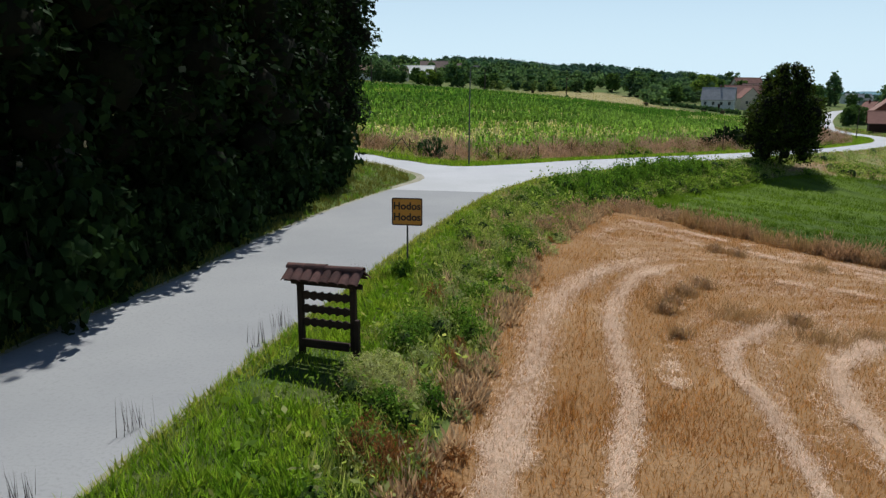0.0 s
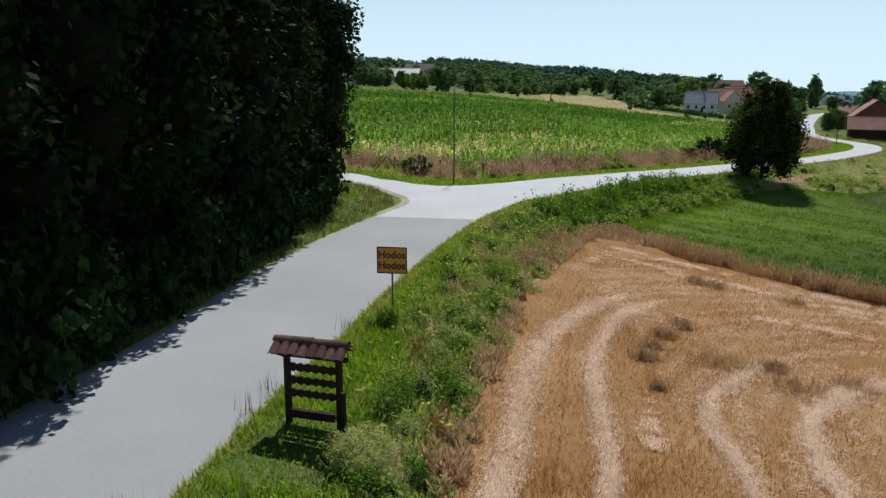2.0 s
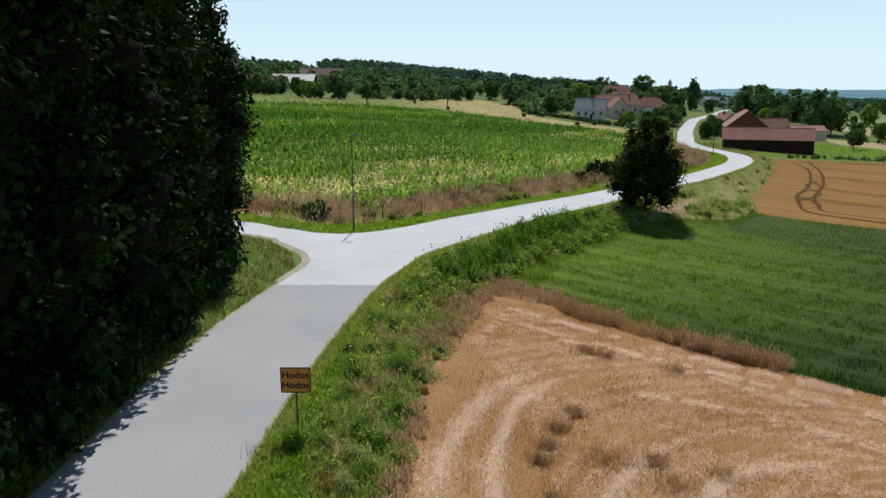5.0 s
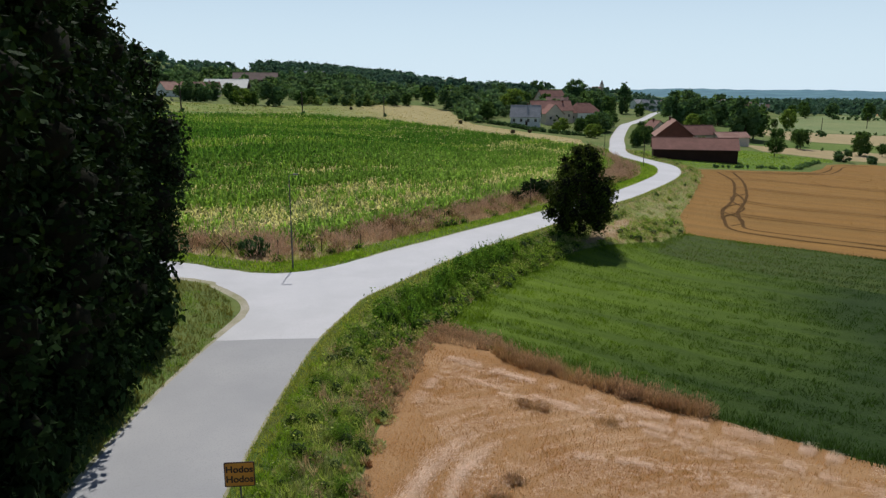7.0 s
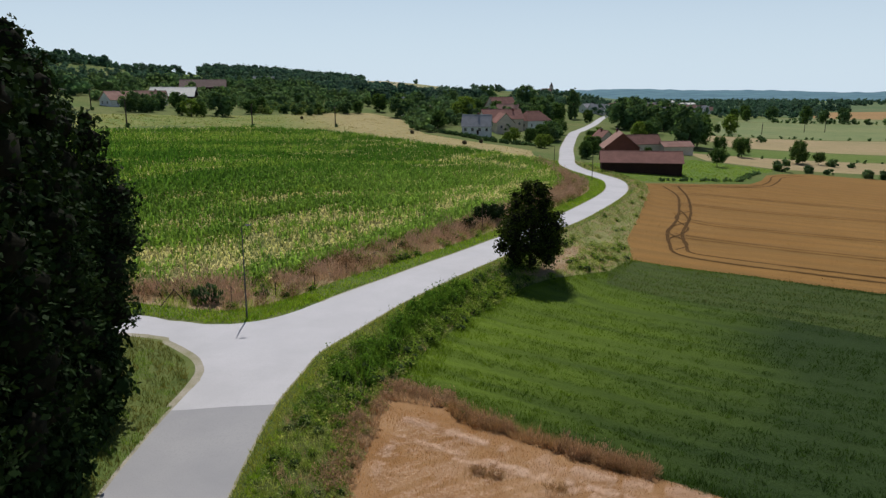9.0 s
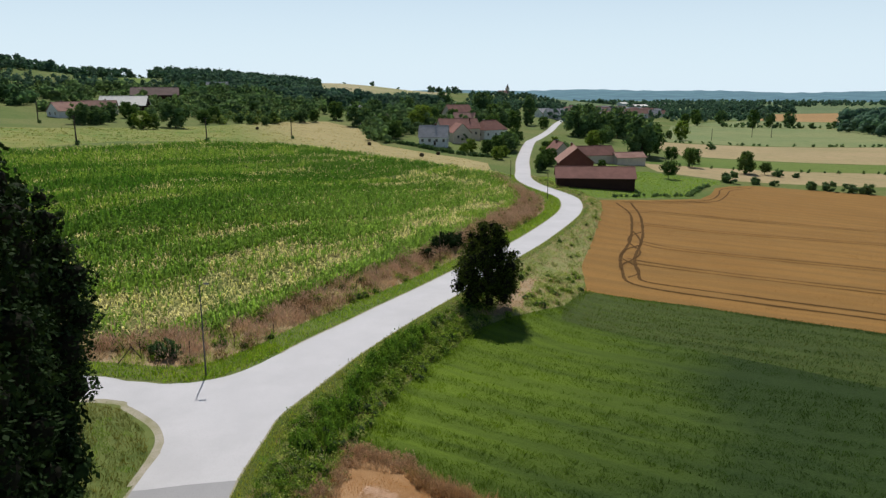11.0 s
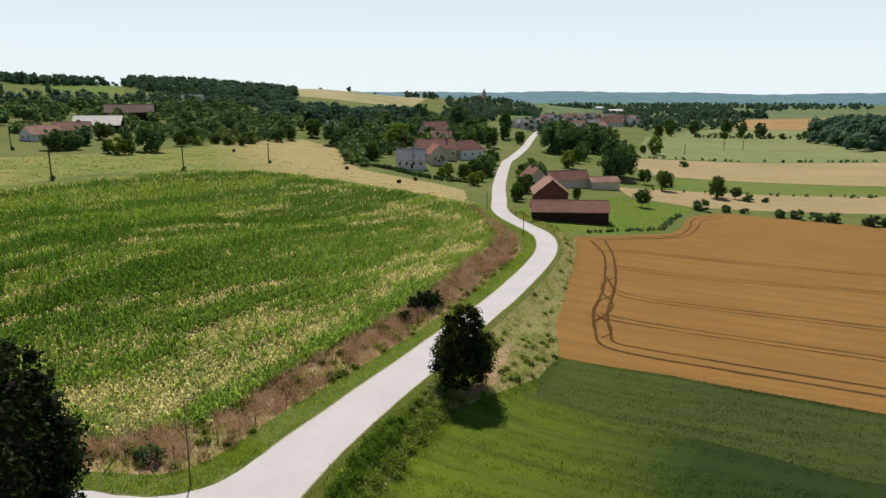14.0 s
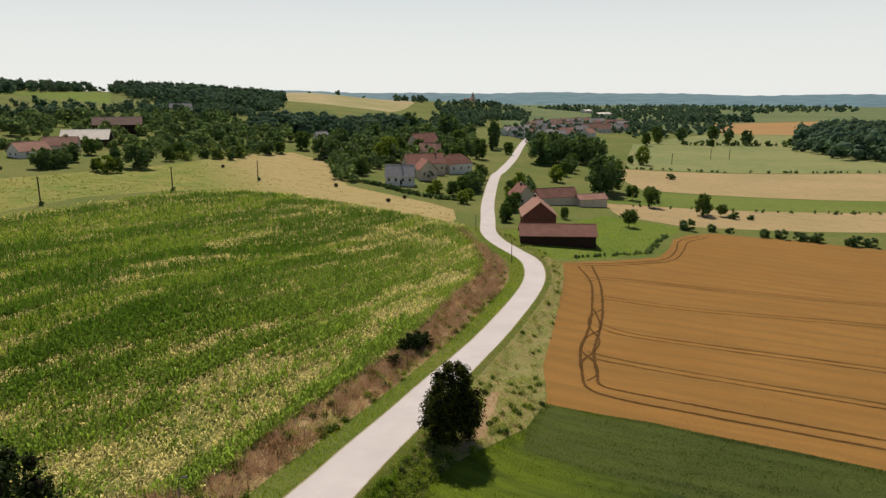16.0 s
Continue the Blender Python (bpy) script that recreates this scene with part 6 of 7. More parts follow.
wood("skyline_trees", strewn([(500, 1395), (560, 1385), (590, 1430), (520, 1455)], 0.006, 8, 15, 101) + [(384, 1395, 11.0), (389, 1399, 9.0), (332, 1410, 5.0), (445, 1420, 5.0)], 1.2, 60, M_WOOD, "row of trees on the hill's skyline", 102)
wood("valley_trees", strewn([(480, 630), (620, 620), (800, 800), (1000, 1000), (1400, 1500), (1200, 1650), (900, 1300), (620, 900)], 0.0016, 6, 12, 103), 1.9, 17, M_WOOD, "scattered trees over the far valley floor", 104)
wood("valley_trees", strewn([(1000, 1300), (1900, 1400), (2300, 1800), (1500, 2300), (1000, 1900)], 0.0006, 8, 15, 105), 3.0, 12, M_WOOD, "far trees and copses below the ridge", 106)
wood("house_trees", strewn([(86, 318), (104, 316), (104, 340), (125, 352), (125, 385), (100, 390), (92, 350)], 0.02, 5, 9, 107), 0.45, 60, M_SCRUB, "orchard trees behind the white house", 108)
wood("road_bushes", strewn([(112, 215), (124, 232), (146, 262), (176, 312), (190, 335), (198, 340), (180, 300), (152, 258), (134, 236), (120, 216)], 0.035, 2, 4.5, 109), 0.3, 60, M_SCRUB, "garden bushes along the village road", 110)

# far ridge across the valley; haze is put into its bluish, glowing colour
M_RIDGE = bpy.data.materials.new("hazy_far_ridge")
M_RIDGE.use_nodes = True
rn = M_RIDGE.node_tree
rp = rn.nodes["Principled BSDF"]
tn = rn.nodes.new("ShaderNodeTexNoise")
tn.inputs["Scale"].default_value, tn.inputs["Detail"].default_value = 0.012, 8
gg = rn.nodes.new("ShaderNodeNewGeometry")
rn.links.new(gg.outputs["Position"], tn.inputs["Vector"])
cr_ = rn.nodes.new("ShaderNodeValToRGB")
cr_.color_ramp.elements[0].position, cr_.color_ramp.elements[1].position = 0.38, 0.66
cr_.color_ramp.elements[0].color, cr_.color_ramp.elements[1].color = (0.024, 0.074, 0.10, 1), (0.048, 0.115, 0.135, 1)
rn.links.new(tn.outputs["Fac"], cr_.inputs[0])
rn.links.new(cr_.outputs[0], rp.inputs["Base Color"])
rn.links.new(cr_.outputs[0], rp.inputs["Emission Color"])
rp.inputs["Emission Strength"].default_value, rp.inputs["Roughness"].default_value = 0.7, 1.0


def ridge():
    az = np.radians(np.linspace(-75, 130, 420))
    deep = np.array([0, 0.25, 0.6, 1.0, 1.3])
    r = 3000 + 1500 * deep[None, :] + 0 * az[:, None]
    top = 30 + 8 * np.sin(az * 5 + 1) + 6 * np.sin(az * 13) + 3 * np.sin(az * 37) + 1.6 * np.sin(az * 210) + 1.0 * np.sin(az * 470 + 1)
    z = -18 + (top[:, None] + 18) * np.array([0, 0.45, 0.85, 1.0, 0.9])[None, :]
    v = np.stack([r * np.sin(az)[:, None], r * np.cos(az)[:, None], z], -1).reshape(-1, 3)
    n = len(az)
    i = np.arange(n - 1)[:, None] * 5 + np.arange(4)
    f = np.stack([i, i + 5, i + 6, i + 1], -1).reshape(-1, 4)
    tagged(new("backdrop", grid_mesh("backdrop", v, f, M_RIDGE, True)), "wooded ridge beyond the valley, its haze painted as a blue-green glow", "ridge", kind="structure")


ridge()


# ================= buildings =================
def flat(bm, *corners):
    return bm.faces.new([bm.verts.new(c) for c in corners])


def slab(bm, a, b, c, d, thick):
    """A sloping slab below four corners."""
    top = [bm.verts.new(v) for v in (a, b, c, d)]
    low = [bm.verts.new((v[0], v[1], v[2] - thick)) for v in (a, b, c, d)]
    bm.faces.new(top)
    bm.faces.new(low[::-1])
    for i in range(4):
        j = (i + 1) % 4
        bm.faces.new((top[j], top[i], low[i], low[j]))


def window(parent, x, y, z, w, h, side):
    """A framed window in the wall that looks along side: f, b, l or r."""
    turn = {"f": 0, "r": 90, "b": 180, "l": -90}[side]
    root = new("window")
    root.parent = parent
    root.matrix_basis = pose(x, y, z, 0, 0, turn)
    bm = bmesh.new()
    for x0, x1, z0, z1 in ((-w / 2 - 0.09, -w / 2, 0, h), (w / 2, w / 2 + 0.09, 0, h), (-w / 2 - 0.09, w / 2 + 0.09, h, h + 0.09), (-0.03, 0.03, 0, h)):
        box(bm, x0, x1, -0.09, 0.02, z0, z1)
    part("frame", bm, M_FRAME, root)
    part("sill", box(bmesh.new(), -w / 2 - 0.14, w / 2 + 0.14, -0.16, 0.02, -0.08, 0), M_FRAME, root)
    part("pane", box(bmesh.new(), -w / 2, w / 2, -0.03, 0.0, 0, h), M_GLASS, root)


def house(name, label, x, y, angle, long, wide, wall_h, roof_h, wall_m, roof_m, front=0, gable=0, chimneys=(), over=0.45, category="house", z=None, door=False, group="", hip=0.0, boards=False):
    z = ground_at(x, y) if z is None else z
    root = new(name)
    root.matrix_basis = pose(x, y, z, 0, 0, angle)
    hl, hw, t = long / 2, wide / 2, 0.35
    if boards:
        for side in (-1, 1):
            bm = bmesh.new()
            n = int(long / 0.5)
            for k in range(n):
                xa = -hl + long * k / n
                d = 0.02 * ((k * 7) % 3)
                ya = side * hw
                box(bm, xa + 0.01, xa + long / n - 0.01, min(ya, ya - side * 0.16) - (d if side < 0 else 0), max(ya, ya - side * 0.16) + (d if side > 0 else 0), -1.2, wall_h - 0.05)
            part("board_wall", bm, wall_m, root)
    else:
        for side in (-1, 1):
            part("wall", box(bmesh.new(), -hl, hl, min(side * hw, side * (hw - t)), max(side * hw, side * (hw - t)), -1.2, wall_h - 0.05), wall_m, root)
    for side in (-1, 1):
        bm = bmesh.new()
        pts = [(-hw + t + 0.003, -1.2), (hw - t - 0.003, -1.2), (hw - t - 0.003, wall_h), (0, wall_h + roof_h * (1 - hip) - 0.14), (-hw + t + 0.003, wall_h)]
        if hip:
            pts = pts[:3] + [pts[4]]
        xs = (side * hl, side * (hl - t))
        rows_ = [[bm.verts.new((xx, a, b)) for a, b in pts] for xx in xs]
        bm.faces.new(rows_[0])
        bm.faces.new(rows_[1][::-1])
        for i in range(len(pts)):
            j = (i + 1) % len(pts)
            bm.faces.new((rows_[0][j], rows_[0][i], rows_[1][i], rows_[1][j]))
        bmesh.ops.recalc_face_normals(bm, faces=bm.faces)
        part("gable_wall", bm, wall_m, root)
    drop = roof_h / hw * over
    e = hl + over
    r_ = e - hip * hw * 1.6
    ridge_z = wall_h + roof_h
    for side in (-1, 1):
        bm = bmesh.new()
        slab(bm, (-e, side * (hw + over), wall_h - drop), (e, side * (hw + over), wall_h - drop), (r_, side * 0.02, ridge_z), (-r_, side * 0.02, ridge_z), 0.16)
        bmesh.ops.recalc_face_normals(bm, faces=bm.faces)
        part("roof_slope", bm, roof_m, root)
    if hip:
        for side in (-1, 1):
            bm = bmesh.new()
            flat(bm, (side * e, -hw - over, wall_h - drop), (side * e, hw + over, wall_h - drop), (side * r_, 0, ridge_z + 0.01))
            bmesh.ops.recalc_face_normals(bm, faces=bm.faces)
            part("roof_hip", bm, roof_m, root)
    part("ridge_cap", rod(bmesh.new(), (-r_, 0, ridge_z), (r_, 0, ridge_z), 0.13, sides=6), roof_m, root)
    for k in range(front):
        window(root, -hl + long * (k + 0.5) / front, -hw, wall_h * 0.38, 0.95, 1.25, "f")
    for k in range(gable):
        window(root, hl, (k - (gable - 1) / 2) * wide / max(2, gable) * 0.9, wall_h * 0.38, 0.9, 1.2, "r")
        window(root, -hl, (k - (gable - 1) / 2) * wide / max(2, gable) * 0.9, wall_h * 0.38, 0.9, 1.2, "l")
    if gable and not hip:
        window(root, hl, 0, wall_h + roof_h * 0.25, 0.8, 1.0, "r")
    if door:
        d = part("door", box(bmesh.new(), -0.5 + hl * 0.12, 0.5 + hl * 0.12, -hw - 0.05, -hw + 0.05, 0, 2.05), M_WOOD_BARN, root, "dark wooden door")
        part("handle", rod(bmesh.new(), (0.36 + hl * 0.12, -hw - 0.1, 1.0), (0.36 + hl * 0.12, -hw - 0.05, 1.0), 0.03), M_METAL, d)
    for cx_, cy_ in chimneys:
        zc = ridge_z - abs(cy_) * roof_h / hw
        c = part("chimney", box(bmesh.new(), cx_ - 0.3, cx_ + 0.3, cy_ - 0.3, cy_ + 0.3, zc - 0.6, zc + 1.1, 0.03), M_WALL_BRICK, root, "dark brick chimney")
        part("cap", box(bmesh.new(), cx_ - 0.4, cx_ + 0.4, cy_ - 0.4, cy_ + 0.4, zc + 1.1, zc + 1.22), M_SLATE, c)
    return tagged(root, label, category, group)


# farmyard by the bend
house("barn", "long low dark-boarded barn with a faded red tile roof", 118.7, 184.0, -27, 22.5, 8.5, 3.6, 2.7, M_WOOD_BARN, M_TILE, over=0.5, category="barn", z=-4.4)
house("gabled_barn", "dark red brick barn with a pale tiled gable roof", 125.6, 207.0, 64, 16, 10.6, 5.9, 4.3, M_WALL_BRICK, M_TILE_PINK, chimneys=[(6.4, 0.6)], over=0.7, category="barn", z=-4.0)
house("farmhouse", "long cream farmhouse with a red tile roof", 163.5, 256.5, -6, 17, 8, 3.6, 3.2, M_WALL_CREAM, M_TILE, 0, 0, category="house", z=-5.0)
house("farmhouse_wing", "farmhouse wing with cream gable and red roof", 149.0, 258.5, 78, 12, 8.4, 4.0, 4.2, M_WALL_CREAM, M_TILE, 0, 2, chimneys=[(1, 0.5)], category="house", z=-4.4)
house("outbuilding", "low cream outbuilding with a faded red roof", 177.0, 250.5, -8, 12.4, 7, 3.4, 1.7, M_WALL_CREAM, M_TILE_PINK, category="outbuilding", z=-5.8)
# houses above the road
house("white_house", "whitewashed house with a grey fibre-cement roof", 113.5, 308.3, -26, 12.6, 8.2, 4.0, 4.6, M_WALL_WHITE, M_SLATE, 4, 2, chimneys=[(0.6, 0.2)], z=0.1, door=True)
house("red_house", "large house with a long red tile roof", 139.0, 343.0, -4, 20, 11, 5.4, 4.4, M_WALL_CREAM, M_TILE, 5, 2, chimneys=[(-6, 1), (6, -1)], z=0.4)
house("red_house", "house wing with red tile roof beside the white house", 133.0, 326.0, 80, 14, 8.5, 4.6, 4.2, M_WALL_CREAM, M_TILE, 3, 2, z=0.2)
house("hipped_house", "white house with a red hipped roof", 158.5, 347.0, 18, 16, 10, 5.2, 4.4, M_WALL_WHITE, M_TILE, 3, 2, chimneys=[(-3, 1)], z=-0.6, hip=0.5)
house("hill_house", "red-roofed house behind the village gardens", 172.0, 425.0, 10, 16, 11, 6.0, 5.0, M_WALL_CREAM, M_TILE, 3, 2, z=4.5)
house("hill_house", "house with pale red roof among garden trees", 163, 392, -30, 12, 9, 5.0, 4.2, M_WALL_CREAM, M_TILE_PINK, 3, 2, z=2.5)
house("garden_house", "small pale-roofed garden house among trees", 116, 402, 30, 8, 7, 3.4, 3, M_WALL_WHITE, M_ROOF_BROWN, 2, 1, z=5.0)
house("open_shed", "long low pale-roofed shed at the meadow's edge", 105.0, 391.0, -38, 10, 3.2, 2.0, 0.5, M_WOOD_BARN, M_ROOF_WHITE, over=0.2, category="shed")
house("summer_house", "small house with a blue-grey roof behind the tree belt", 118, 470, 15, 8, 7, 4, 3, M_WALL_WHITE, M_SLATE, 2, 1)
# the hillside farm
house("farm_house", "white farm building with a red roof on the slope", -40.5, 376, 38, 15, 9, 3.4, 3.6, M_WALL_WHITE, M_TILE_PINK, 2, 2, chimneys=[(-2, 1)])
house("farm_house", "farm building with a faded tile roof on the slope", -29.5, 405, -8, 16, 9, 3.2, 3.6, M_WALL_CREAM, M_TILE_PINK, 2, 1, chimneys=[(3, 0.5)])
house("farm_shed", "farm building with a bright pale sheet-metal roof", -19.0, 434, -12, 24, 12, 3.0, 4.6, M_WOOD_BARN, M_ROOF_WHITE, 2, 0, category="barn")
house("hill_barn", "long dark barn with a brown roof on the hill", -3.5, 484, -4, 27, 10, 5.0, 4.2, M_WOOD_BARN, M_ROOF_BROWN, 0, 0, category="barn")
house("grey_house", "grey-roofed house half hidden by trees on the hill", 44.0, 640, -14, 17, 10, 4.0, 4.8, M_WALL_WHITE, M_SLATE, 3, 2)


def far_village():
    r = np.random.default_rng(202)
    spots = sow([(318, 560), (360, 570), (470, 650), (640, 820), (760, 1000), (700, 1010), (470, 800), (330, 610)], 0.0026, 203)
    spots = spots[road_distance(spots[:, 0], spots[:, 1])[0] > 9]
    for x, y in spots[:85]:
        red = r.uniform() < 0.6
        house("village_house", "far village house with a red tile roof" if red else "far village house with a pale roof", float(x), float(y), float(r.uniform(-40, 40)), float(r.uniform(11, 17)), float(r.uniform(8, 10.5)),
              float(r.uniform(3.4, 5.8)), float(r.uniform(3.4, 4.6)), M_WALL_WHITE if r.uniform() < 0.6 else M_WALL_CREAM, M_TILE_PINK if red else M_SLATE, 3, 1, group="far village houses")
    for x, y, a, n in [(960, 1330, 10, 40), (1130, 1480, -15, 30), (1010, 1465, 20, 26), (1230, 1600, 5, 44)]:
        house("long_hall", "long pale-roofed hall at the far end of the valley", x, y, a, n, 16, 5, 3, M_WALL_WHITE, M_ROOF_WHITE, category="hall", group="far halls")


far_village()


def church():
    root = new("church")
    root.matrix_basis = pose(703, 1450, ground_at(703, 1450), 0, 0, 25)
    top = 39 - ground_at(703, 1450)
    bm = box(bmesh.new(), -3.2, 3.2, -3.2, 3.2, -2, top - 9, 0.15)
    part("tower", bm, M_WALL_CREAM, root)
    part("spire", rod(bmesh.new(), (0, 0, top - 9), (0, 0, top), 3.6, 0.1, 8), M_ROOF_BROWN, root)
    part("nave", box(bmesh.new(), -30, -3.3, -6.5, 6.5, -2, top - 20, 0.15), M_WALL_CREAM, root)
    bm = bmesh.new()
    for side in (-1, 1):
        slab(bm, (-30.5, side * 7.1, top - 20.3), (-3.3, side * 7.1, top - 20.3), (-3.3, 0, top - 14), (-30.5, 0, top - 14), 0.3)
    bmesh.ops.recalc_face_normals(bm, faces=bm.faces)
    part("roof", bm, M_TILE_PINK, root)
    for k in range(4):
        part("window", box(bmesh.new(), -27 + k * 6.2, -25.4 + k * 6.2, -6.62, -6.45, 4, 9), M_GLASS, root)
    tagged(root, "far village church with a pointed tower", "church")


church()


# ================= roadside things =================
def notice_board():
    """Two posts, carved slats, a shelf and a little tiled roof."""
    x, y = -2.62, 15.35
    root = new("notice_board")
    z0 = ground_at(-2.62, 15.4) + 0.02
    root.matrix_basis = pose(x, y, z0, 0, 0, -17)
    half = 0.64
    for sx in (-1, 1):
        part("post", box(bmesh.new(), sx * half - 0.065, sx * half + 0.065, -0.065, 0.065, -0.35, 1.86, 0.012), M_WOOD_DARK, root)
    part("stake", box(bmesh.new(), half + 0.07, half + 0.17, -0.15, -0.02, -0.35, 0.92, 0.012), M_WOOD_DARK, root)
    part("top_rail", box(bmesh.new(), -half - 0.22, half + 0.22, -0.05, 0.05, 1.60, 1.70, 0.012), M_WOOD_DARK, root)
    for zc in (1.36, 1.05, 0.74):
        bm = bmesh.new()
        n, lo, hi = 40, [], []
        for i in range(n + 1):
            u = -half + 0.05 + (2 * half - 0.1) * i / n
            wv = 0.022 * math.cos(i * 0.98) + 0.008 * math.cos(i * 2.1)
            lo.append((u, zc - 0.085 + wv))
            hi.append((u, zc + 0.085 - wv * 0.8))
        outline = lo + hi[::-1]
        fr_ = [bm.verts.new((u, -0.025, w)) for u, w in outline]
        bk = [bm.verts.new((u, 0.025, w)) for u, w in outline]
        for i in range(n):
            a, b, c, d = i, i + 1, 2 * n - i, 2 * n + 1 - i
            bm.faces.new([fr_[k] for k in (a, b, c, d)])
            bm.faces.new([bk[k] for k in (d, c, b, a)])
        m_ = len(outline)
        for i in range(m_):
            j = (i + 1) % m_
            bm.faces.new((fr_[j], fr_[i], bk[i], bk[j]))
        bmesh.ops.recalc_face_normals(bm, faces=bm.faces)
        part("slat", bm, M_WOOD_DARK, root)
    part("shelf", box(bmesh.new(), -half + 0.06, half - 0.06, -0.13, 0.10, 0.26, 0.31, 0.008), M_WOOD_DARK, root)
    part("shelf_rail", box(bmesh.new(), -half + 0.06, half - 0.06, -0.16, -0.12, 0.19, 0.38, 0.01), M_WOOD_DARK, root)
    for sx in (-1, 1):
        bm = bmesh.new()
        for sy in (-1, 1):
            rod(bm, (sx * half, 0, 1.55), (sx * half, sy * 0.30, 1.76), 0.035, sides=6)
        part("bracket", bm, M_WOOD_DARK, root)
    # roof boards and tiles
    for sy in (-1, 1):
        bm = bmesh.new()
        slab(bm, (-0.85, sy * 0.34, 1.77), (0.85, sy * 0.34, 1.77), (0.85, sy * 0.005, 1.97), (-0.85, sy * 0.005, 1.97), 0.025)
        bmesh.ops.recalc_face_normals(bm, faces=bm.faces)
        part("roof_board", bm, M_WOOD_DARK, root)

    def tile(width, length, rise):
        bm = bmesh.new()
        n, rings = 8, []
        for t_ in (0.0, 0.018):
            ring = []
            for yy in (0.0, length):
                ring.append([bm.verts.new((math.cos(math.pi * i / n) * (width / 2 - t_), yy, math.sin(math.pi * i / n) * (rise - t_))) for i in range(n + 1)])
            rings.append(ring)
        for i in range(n):
            (a0, a1), (b0, b1) = rings
            bm.faces.new((a0[i], a0[i + 1], a1[i + 1], a1[i]))
            bm.faces.new((b0[i + 1], b0[i], b1[i], b1[i + 1]))
            bm.faces.new((a0[i + 1], a0[i], b0[i], b0[i + 1]))
            bm.faces.new((a1[i], a1[i + 1], b1[i + 1], b1[i]))
        me = bpy.data.meshes.new("tile")
        bm.normal_update()
        bm.to_mesh(me)
        bm.free()
        me.materials.append(M_TILE_NEAR)
        return me

    t_me, r_me = tile(0.235, 0.45, 0.07), tile(0.24, 0.50, 0.10)
    slope = math.degrees(math.atan2(0.20, 0.34))
    for sy in (-1, 1):
        for k in range(8):
            m = pose(-0.79 + k * 0.225, sy * 0.385, 1.755 + 0.008 * (k % 3), 0, 0, 0 if sy < 0 else 180) @ pose(0, 0, 0, slope + 1.2 * math.sin(k * 2.0), 0, 1.0 * math.sin(k * 1.3))
            piece("tile", t_me, root, m)
    for k in range(4):
        piece("ridge_tile", r_me, root, pose(-0.92 + k * 0.44, 0, 1.975 + 0.012 * (k % 2), 0, 0, -90) @ pose(0, 0, 0, 1.5))
    tagged(root, "dark wooden notice board with carved slats and a small tiled roof", "notice board")


notice_board()


M_LAMP = surface("dull_dark_steel", (0.085, 0.088, 0.09), (0.06, 0.062, 0.065), (0.045, 0.046, 0.05), 3.0, 30.0, 0.6, 0.1)


def place_sign():
    root = new("place_name_sign")
    x, y = -1.3, 23.9
    root.matrix_basis = pose(x, y, 0.02, 0, 0, -8)
    part("post", rod(bmesh.new(), (0, 0.05, -0.7), (0, 0.05, 2.02), 0.032, sides=12), M_LAMP, root, "thin dark steel post")

    def rounded(w, h, r, y0, y1, zc):
        bm = bmesh.new()
        pts = []
        for cx_, cz_, a0 in ((w / 2 - r, h / 2 - r, 0), (-w / 2 + r, h / 2 - r, 90), (-w / 2 + r, -h / 2 + r, 180), (w / 2 - r, -h / 2 + r, 270)):
            pts += [(cx_ + r * math.cos(radians(a0 + 22.5 * k)), zc + cz_ + r * math.sin(radians(a0 + 22.5 * k))) for k in range(5)]
        f, b = [bm.verts.new((a, y0, c)) for a, c in pts], [bm.verts.new((a, y1, c)) for a, c in pts]
        bm.faces.new(f)
        bm.faces.new(b[::-1])
        for i in range(len(pts)):
            j = (i + 1) % len(pts)
            bm.faces.new((f[j], f[i], b[i], b[j]))
        bmesh.ops.recalc_face_normals(bm, faces=bm.faces)
        return bm

    part("board", rounded(1.04, 0.93, 0.05, -0.012, 0.012, 1.64), M_RED_EDGE, root, "dark sign edge")
    part("face", rounded(0.96, 0.85, 0.04, -0.018, -0.010, 1.64), M_YELLOW, root, "yellow reflective sign face")
    for zc in (1.74, 1.37):
        cu = bpy.data.curves.new("lettering", "FONT")
        cu.body, cu.size, cu.align_x, cu.extrude, cu.offset = "Hodos", 0.345, "CENTER", 0.003, 0.010
        tmp = new("lettering_source", cu)
        me = bpy.data.meshes.new_from_object(tmp.evaluated_get(bpy.context.evaluated_depsgraph_get()))
        bpy.data.objects.remove(tmp)
        me.materials.clear()
        me.materials.append(M_BLACK)
        piece("lettering", me, root, pose(0, -0.022, zc - 0.02, 90))
    for zc in (1.4, 1.9):
        part("clamp", box(bmesh.new(), -0.12, 0.12, 0.012, 0.09, zc - 0.03, zc + 0.03, 0.005), M_METAL, root)
    tagged(root, "yellow place-name sign on a thin post in roadside grass", "road sign")


place_sign()


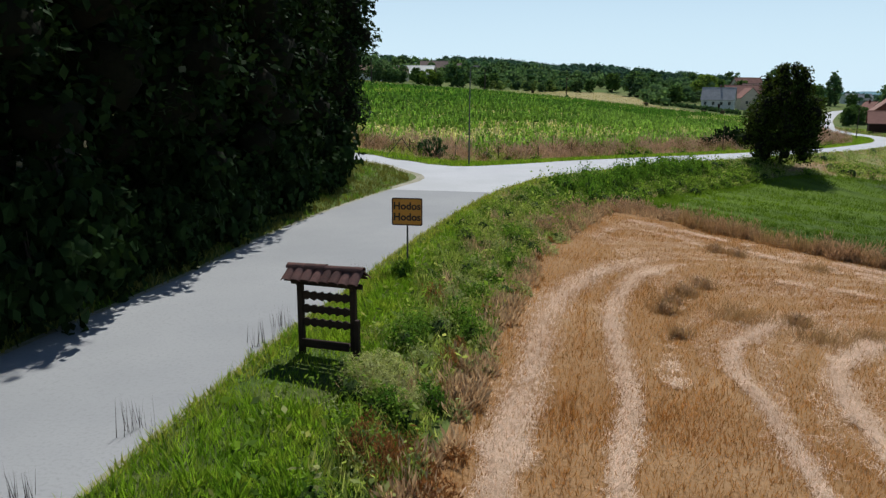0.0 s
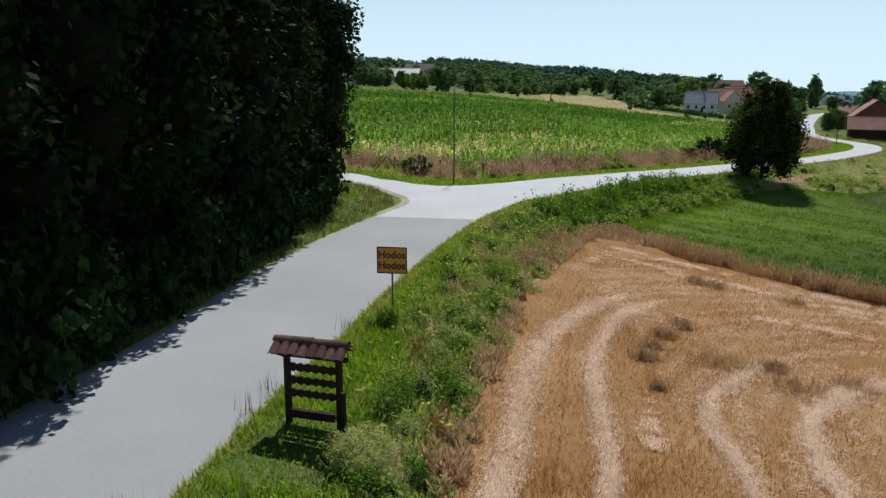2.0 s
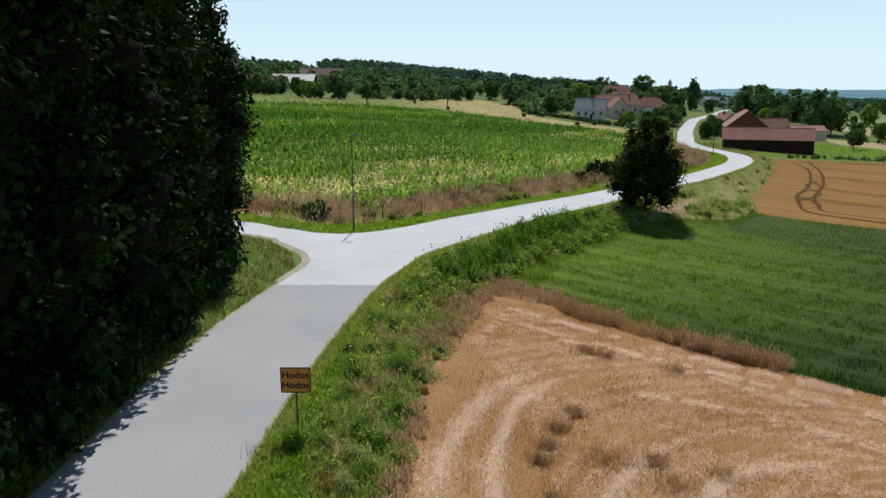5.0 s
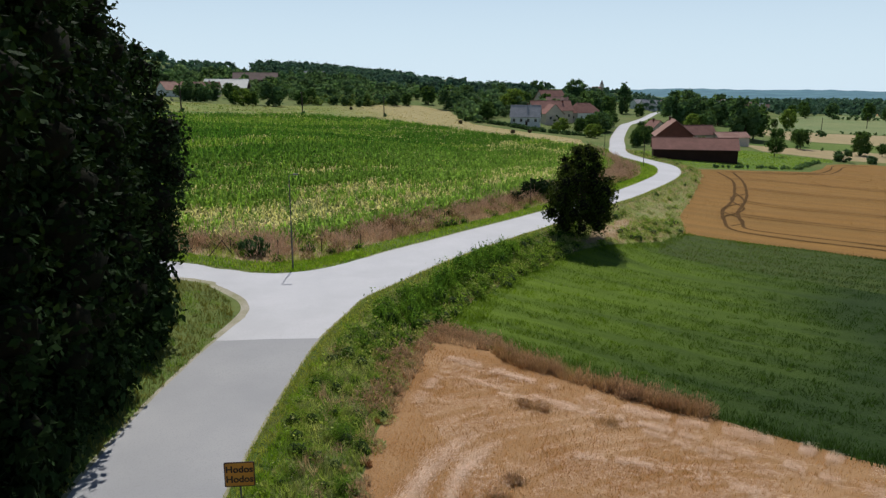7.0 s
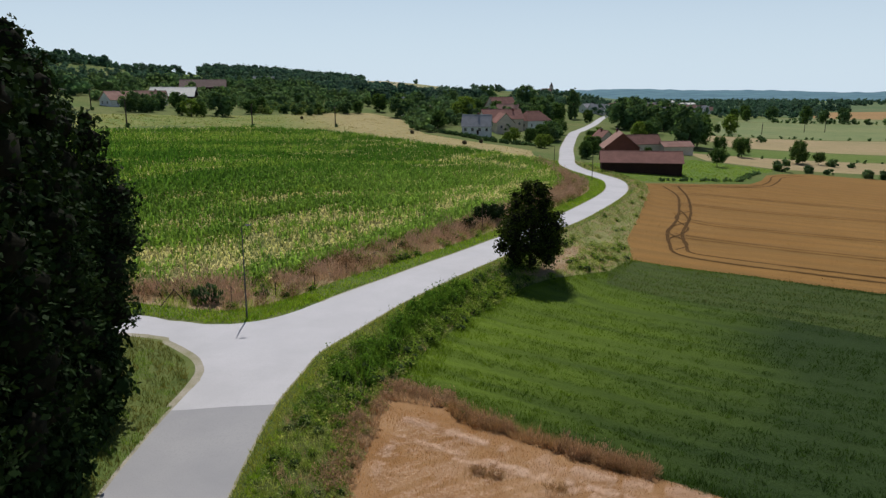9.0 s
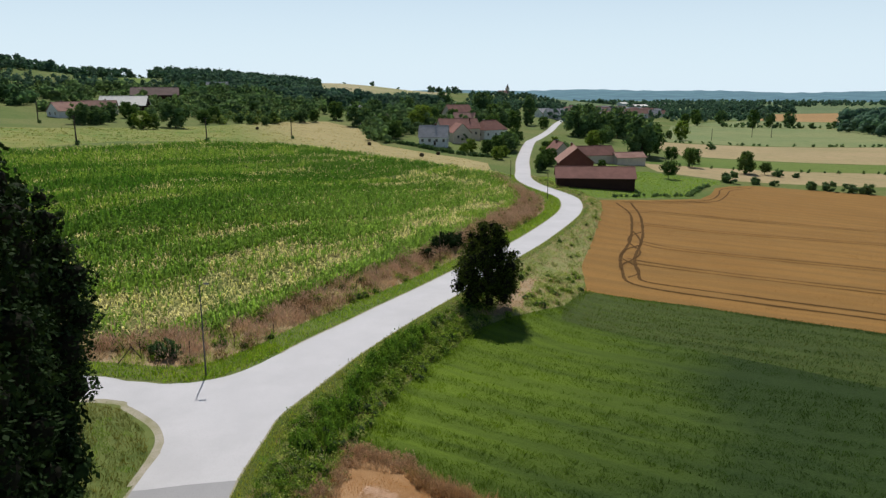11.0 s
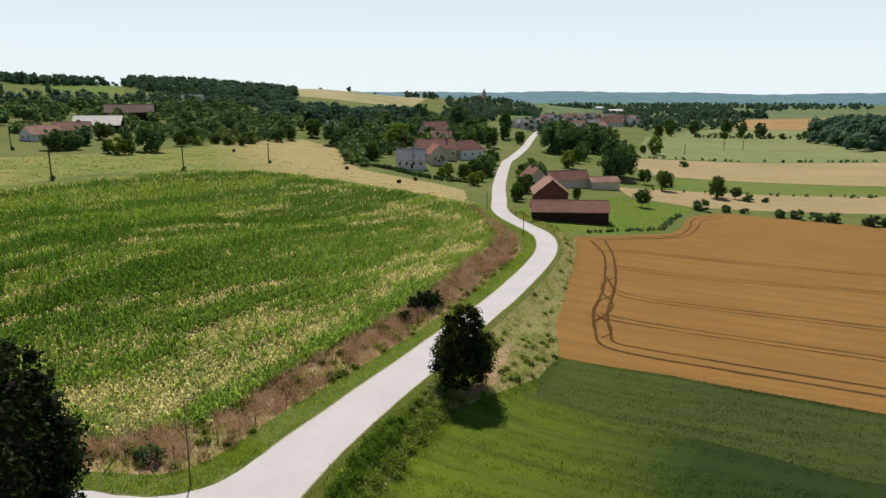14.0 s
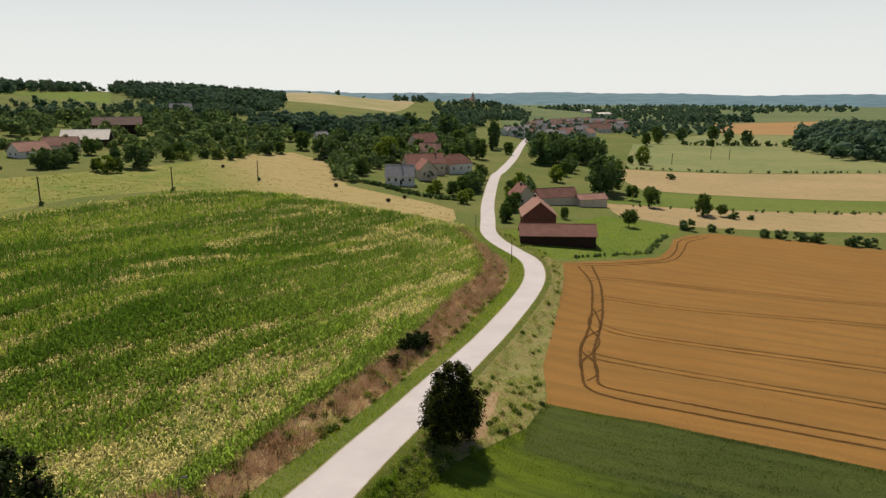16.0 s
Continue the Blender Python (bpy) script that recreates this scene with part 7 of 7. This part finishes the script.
def street_lamp():
    root = new("street_lamp")
    root.matrix_basis = pose(1.95, 62.4, ground_at(1.95, 62.4), 0, 0, -8)
    part("base_sleeve", rod(bmesh.new(), (0, 0, -0.3), (0, 0, 0.9), 0.085, 0.08, 14), M_LAMP, root)
    part("pole", rod(bmesh.new(), (0, 0, 0.9), (0, 0, 8.2), 0.07, 0.04, 14), M_LAMP, root)
    part("arm", rod(rod(bmesh.new(), (0, 0, 8.15), (0.22, 0, 8.3), 0.028), (0.22, 0, 8.3), (0.38, 0, 8.32), 0.028), M_LAMP, root)
    bm = box(bmesh.new(), 0.3, 0.82, -0.1, 0.1, 8.27, 8.37, 0.04)
    head = part("lamp_head", bm, M_LAMP, root, "grey lamp housing")
    part("lens", box(bmesh.new(), 0.36, 0.76, -0.08, 0.08, 8.24, 8.27, 0.01), M_CHROME, head, "clear lamp lens")
    tagged(root, "slim steel street lamp at the junction", "street lamp")


street_lamp()


def power_pole(x, y, h, label="wooden power pole standing in the meadow", arms=True, group="power poles", r0=0.24):
    root = new("power_pole")
    root.matrix_basis = pose(x, y, ground_at(x, y), 0.5, -0.6, (x * 13) % 40)
    part("pole", rod(bmesh.new(), (0, 0, -0.4), (0, 0, h), r0, r0 * 0.7, 10), M_POLE, root)
    if arms:
        part("crossarm", box(bmesh.new(), -0.6, 0.6, -0.05, 0.05, h - 0.55, h - 0.45), M_POLE, root)
        for k in (-0.5, 0, 0.5):
            part("insulator", rod(bmesh.new(), (k, 0, h - 0.45), (k, 0, h - 0.28), 0.045, 0.03, 8), M_WHITE_PAINT, root)
    return tagged(root, label, "power pole", group)


for x, y in [(-24.6, 241.5), (14.3, 278), (50.6, 313), (-46, 326)]:
    power_pole(x, y, 8.6)
    plant("shrub", x + 0.3, y - 0.2, 1.5, 1.0, label="dark weeds round the foot of a pole", group="weeds at the poles")
power_pole(92.6, 165.2, 6.6, "thin wooden pole beside the road's bend", False, "roadside poles", 0.1)
power_pole(102.6, 207.5, 5.6, "thin wooden pole beside the road", False, "roadside poles", 0.1)
power_pole(38.4, 101.2, 4.2, "thin wooden pole in the dry grass", False, "roadside poles", 0.07)
for x, y in [(353, 404), (412.6, 429.3), (427.2, 425)]:
    power_pole(x, y, 8.0, "thin power pole in the valley meadow", True, "valley poles")


def fence_post(x, y, h, lean):
    root = new("fence_post")
    root.matrix_basis = pose(x, y, ground_at(x, y), lean, lean * 0.6, 0)
    part("stake", rod(bmesh.new(), (0, 0, -0.3), (0, 0, h), 0.055, 0.045, 8), M_POLE, root)
    tagged(root, "weathered wooden fence post in tall dry grass", "fence post", "fence posts")


for i in range(11):
    u = i / 10
    fence_post(-16 + 42 * u, float(np.interp(u, [0, 0.4, 0.6, 1], [70, 67.5, 72.5, 93])), 1.45 + 0.15 * math.sin(i * 2), 4 * math.sin(i * 1.7))


def broken_rails():
    root = new("broken_fence_rails")
    x, y = -4.2, 66.4
    root.matrix_basis = pose(x, y, ground_at(x, y), 0, 0, 8)
    part("rail", rod(bmesh.new(), (-1.1, 0, 0.1), (0.2, 0, 1.6), 0.05, 0.04, 7), M_POLE, root)
    part("rail", rod(bmesh.new(), (1.0, 0.1, 0.2), (0.1, 0.1, 1.55), 0.05, 0.04, 7), M_POLE, root)
    tagged(root, "two leaning broken fence rails in dry grass", "fence rails")


broken_rails()


def marker(x, y, h, lean):
    root = new("marker_stick")
    root.matrix_basis = pose(x, y, ground_at(x, y), 0, lean, 0)
    part("stick", rod(bmesh.new(), (0, 0, -0.2), (0, 0, h), 0.028, 0.022, 8), M_WHITE_PAINT, root, "white painted stick")
    part("band", rod(bmesh.new(), (0, 0, h * 0.72), (0, 0, h * 0.82), 0.031, 0.03, 8), M_TILE_NEAR, root, "red band")
    tagged(root, "thin white marker stick at the wood's edge", "marker stick", "marker sticks")


marker(-9.95, 29.2, 1.25, -5)


def bale(x, y, turn):
    root = new("hay_bale")
    root.matrix_basis = pose(x, y, ground_at(x, y) - 0.05, 0, 0, turn)
    bm = bmesh.new()
    prof = [(-0.62, 0.0), (-0.62, 0.6), (-0.58, 0.72), (-0.3, 0.77), (0, 0.75), (0.3, 0.77), (0.58, 0.72), (0.62, 0.6), (0.62, 0.0)]
    n = 20
    rings = []
    for k in range(n):
        a = 6.2832 * k / n
        j = 1 + 0.025 * math.sin(k * 5)
        rings.append([bm.verts.new((px, pr * j * math.cos(a), 0.74 + pr * j * math.sin(a) * (0.95 if math.sin(a) < 0 else 1))) for px, pr in prof[1:-1]])
    for k in range(n):
        p_, q_ = rings[k], rings[(k + 1) % n]
        for i in range(len(p_) - 1):
            bm.faces.new((p_[i], p_[i + 1], q_[i + 1], q_[i]))
    bm.faces.new([r[0] for r in rings])
    bm.faces.new([r[-1] for r in rings][::-1])
    bmesh.ops.recalc_face_normals(bm, faces=bm.faces)
    part("roll", bm, surface("dark_hay", (0.06, 0.05, 0.03), (0.085, 0.07, 0.04), (0.045, 0.04, 0.025), 1.0, 8.0, 0.95, 0.6) if "dark_hay" not in bpy.data.materials else bpy.data.materials["dark_hay"], root)
    tagged(root, "dark round hay bale on the mown meadow", "hay bale", "hay bales")


for x, y, a in [(92.4, 264.6, 30), (102.3, 272.9, 55), (81.5, 301.2, 10), (41.3, 355, 80)]:
    bale(x, y, a)

# dry seed stalks at the road's edge
dk = np.vstack([np.random.default_rng(40 + k).normal(c, (0.16, 0.16), (26, 2)) for k, c in enumerate([(-4.25, 15.9), (-5.3, 11.4), (-2.75, 22.4), (-4.0, 17.2), (-5.9, 9.0)])])
blades("seed_stalks", dk, 0.62, 0.014, 0.25, M_WOOD_DARK, "thin dark dry seed stalks at the asphalt edge", "weeds", 44)
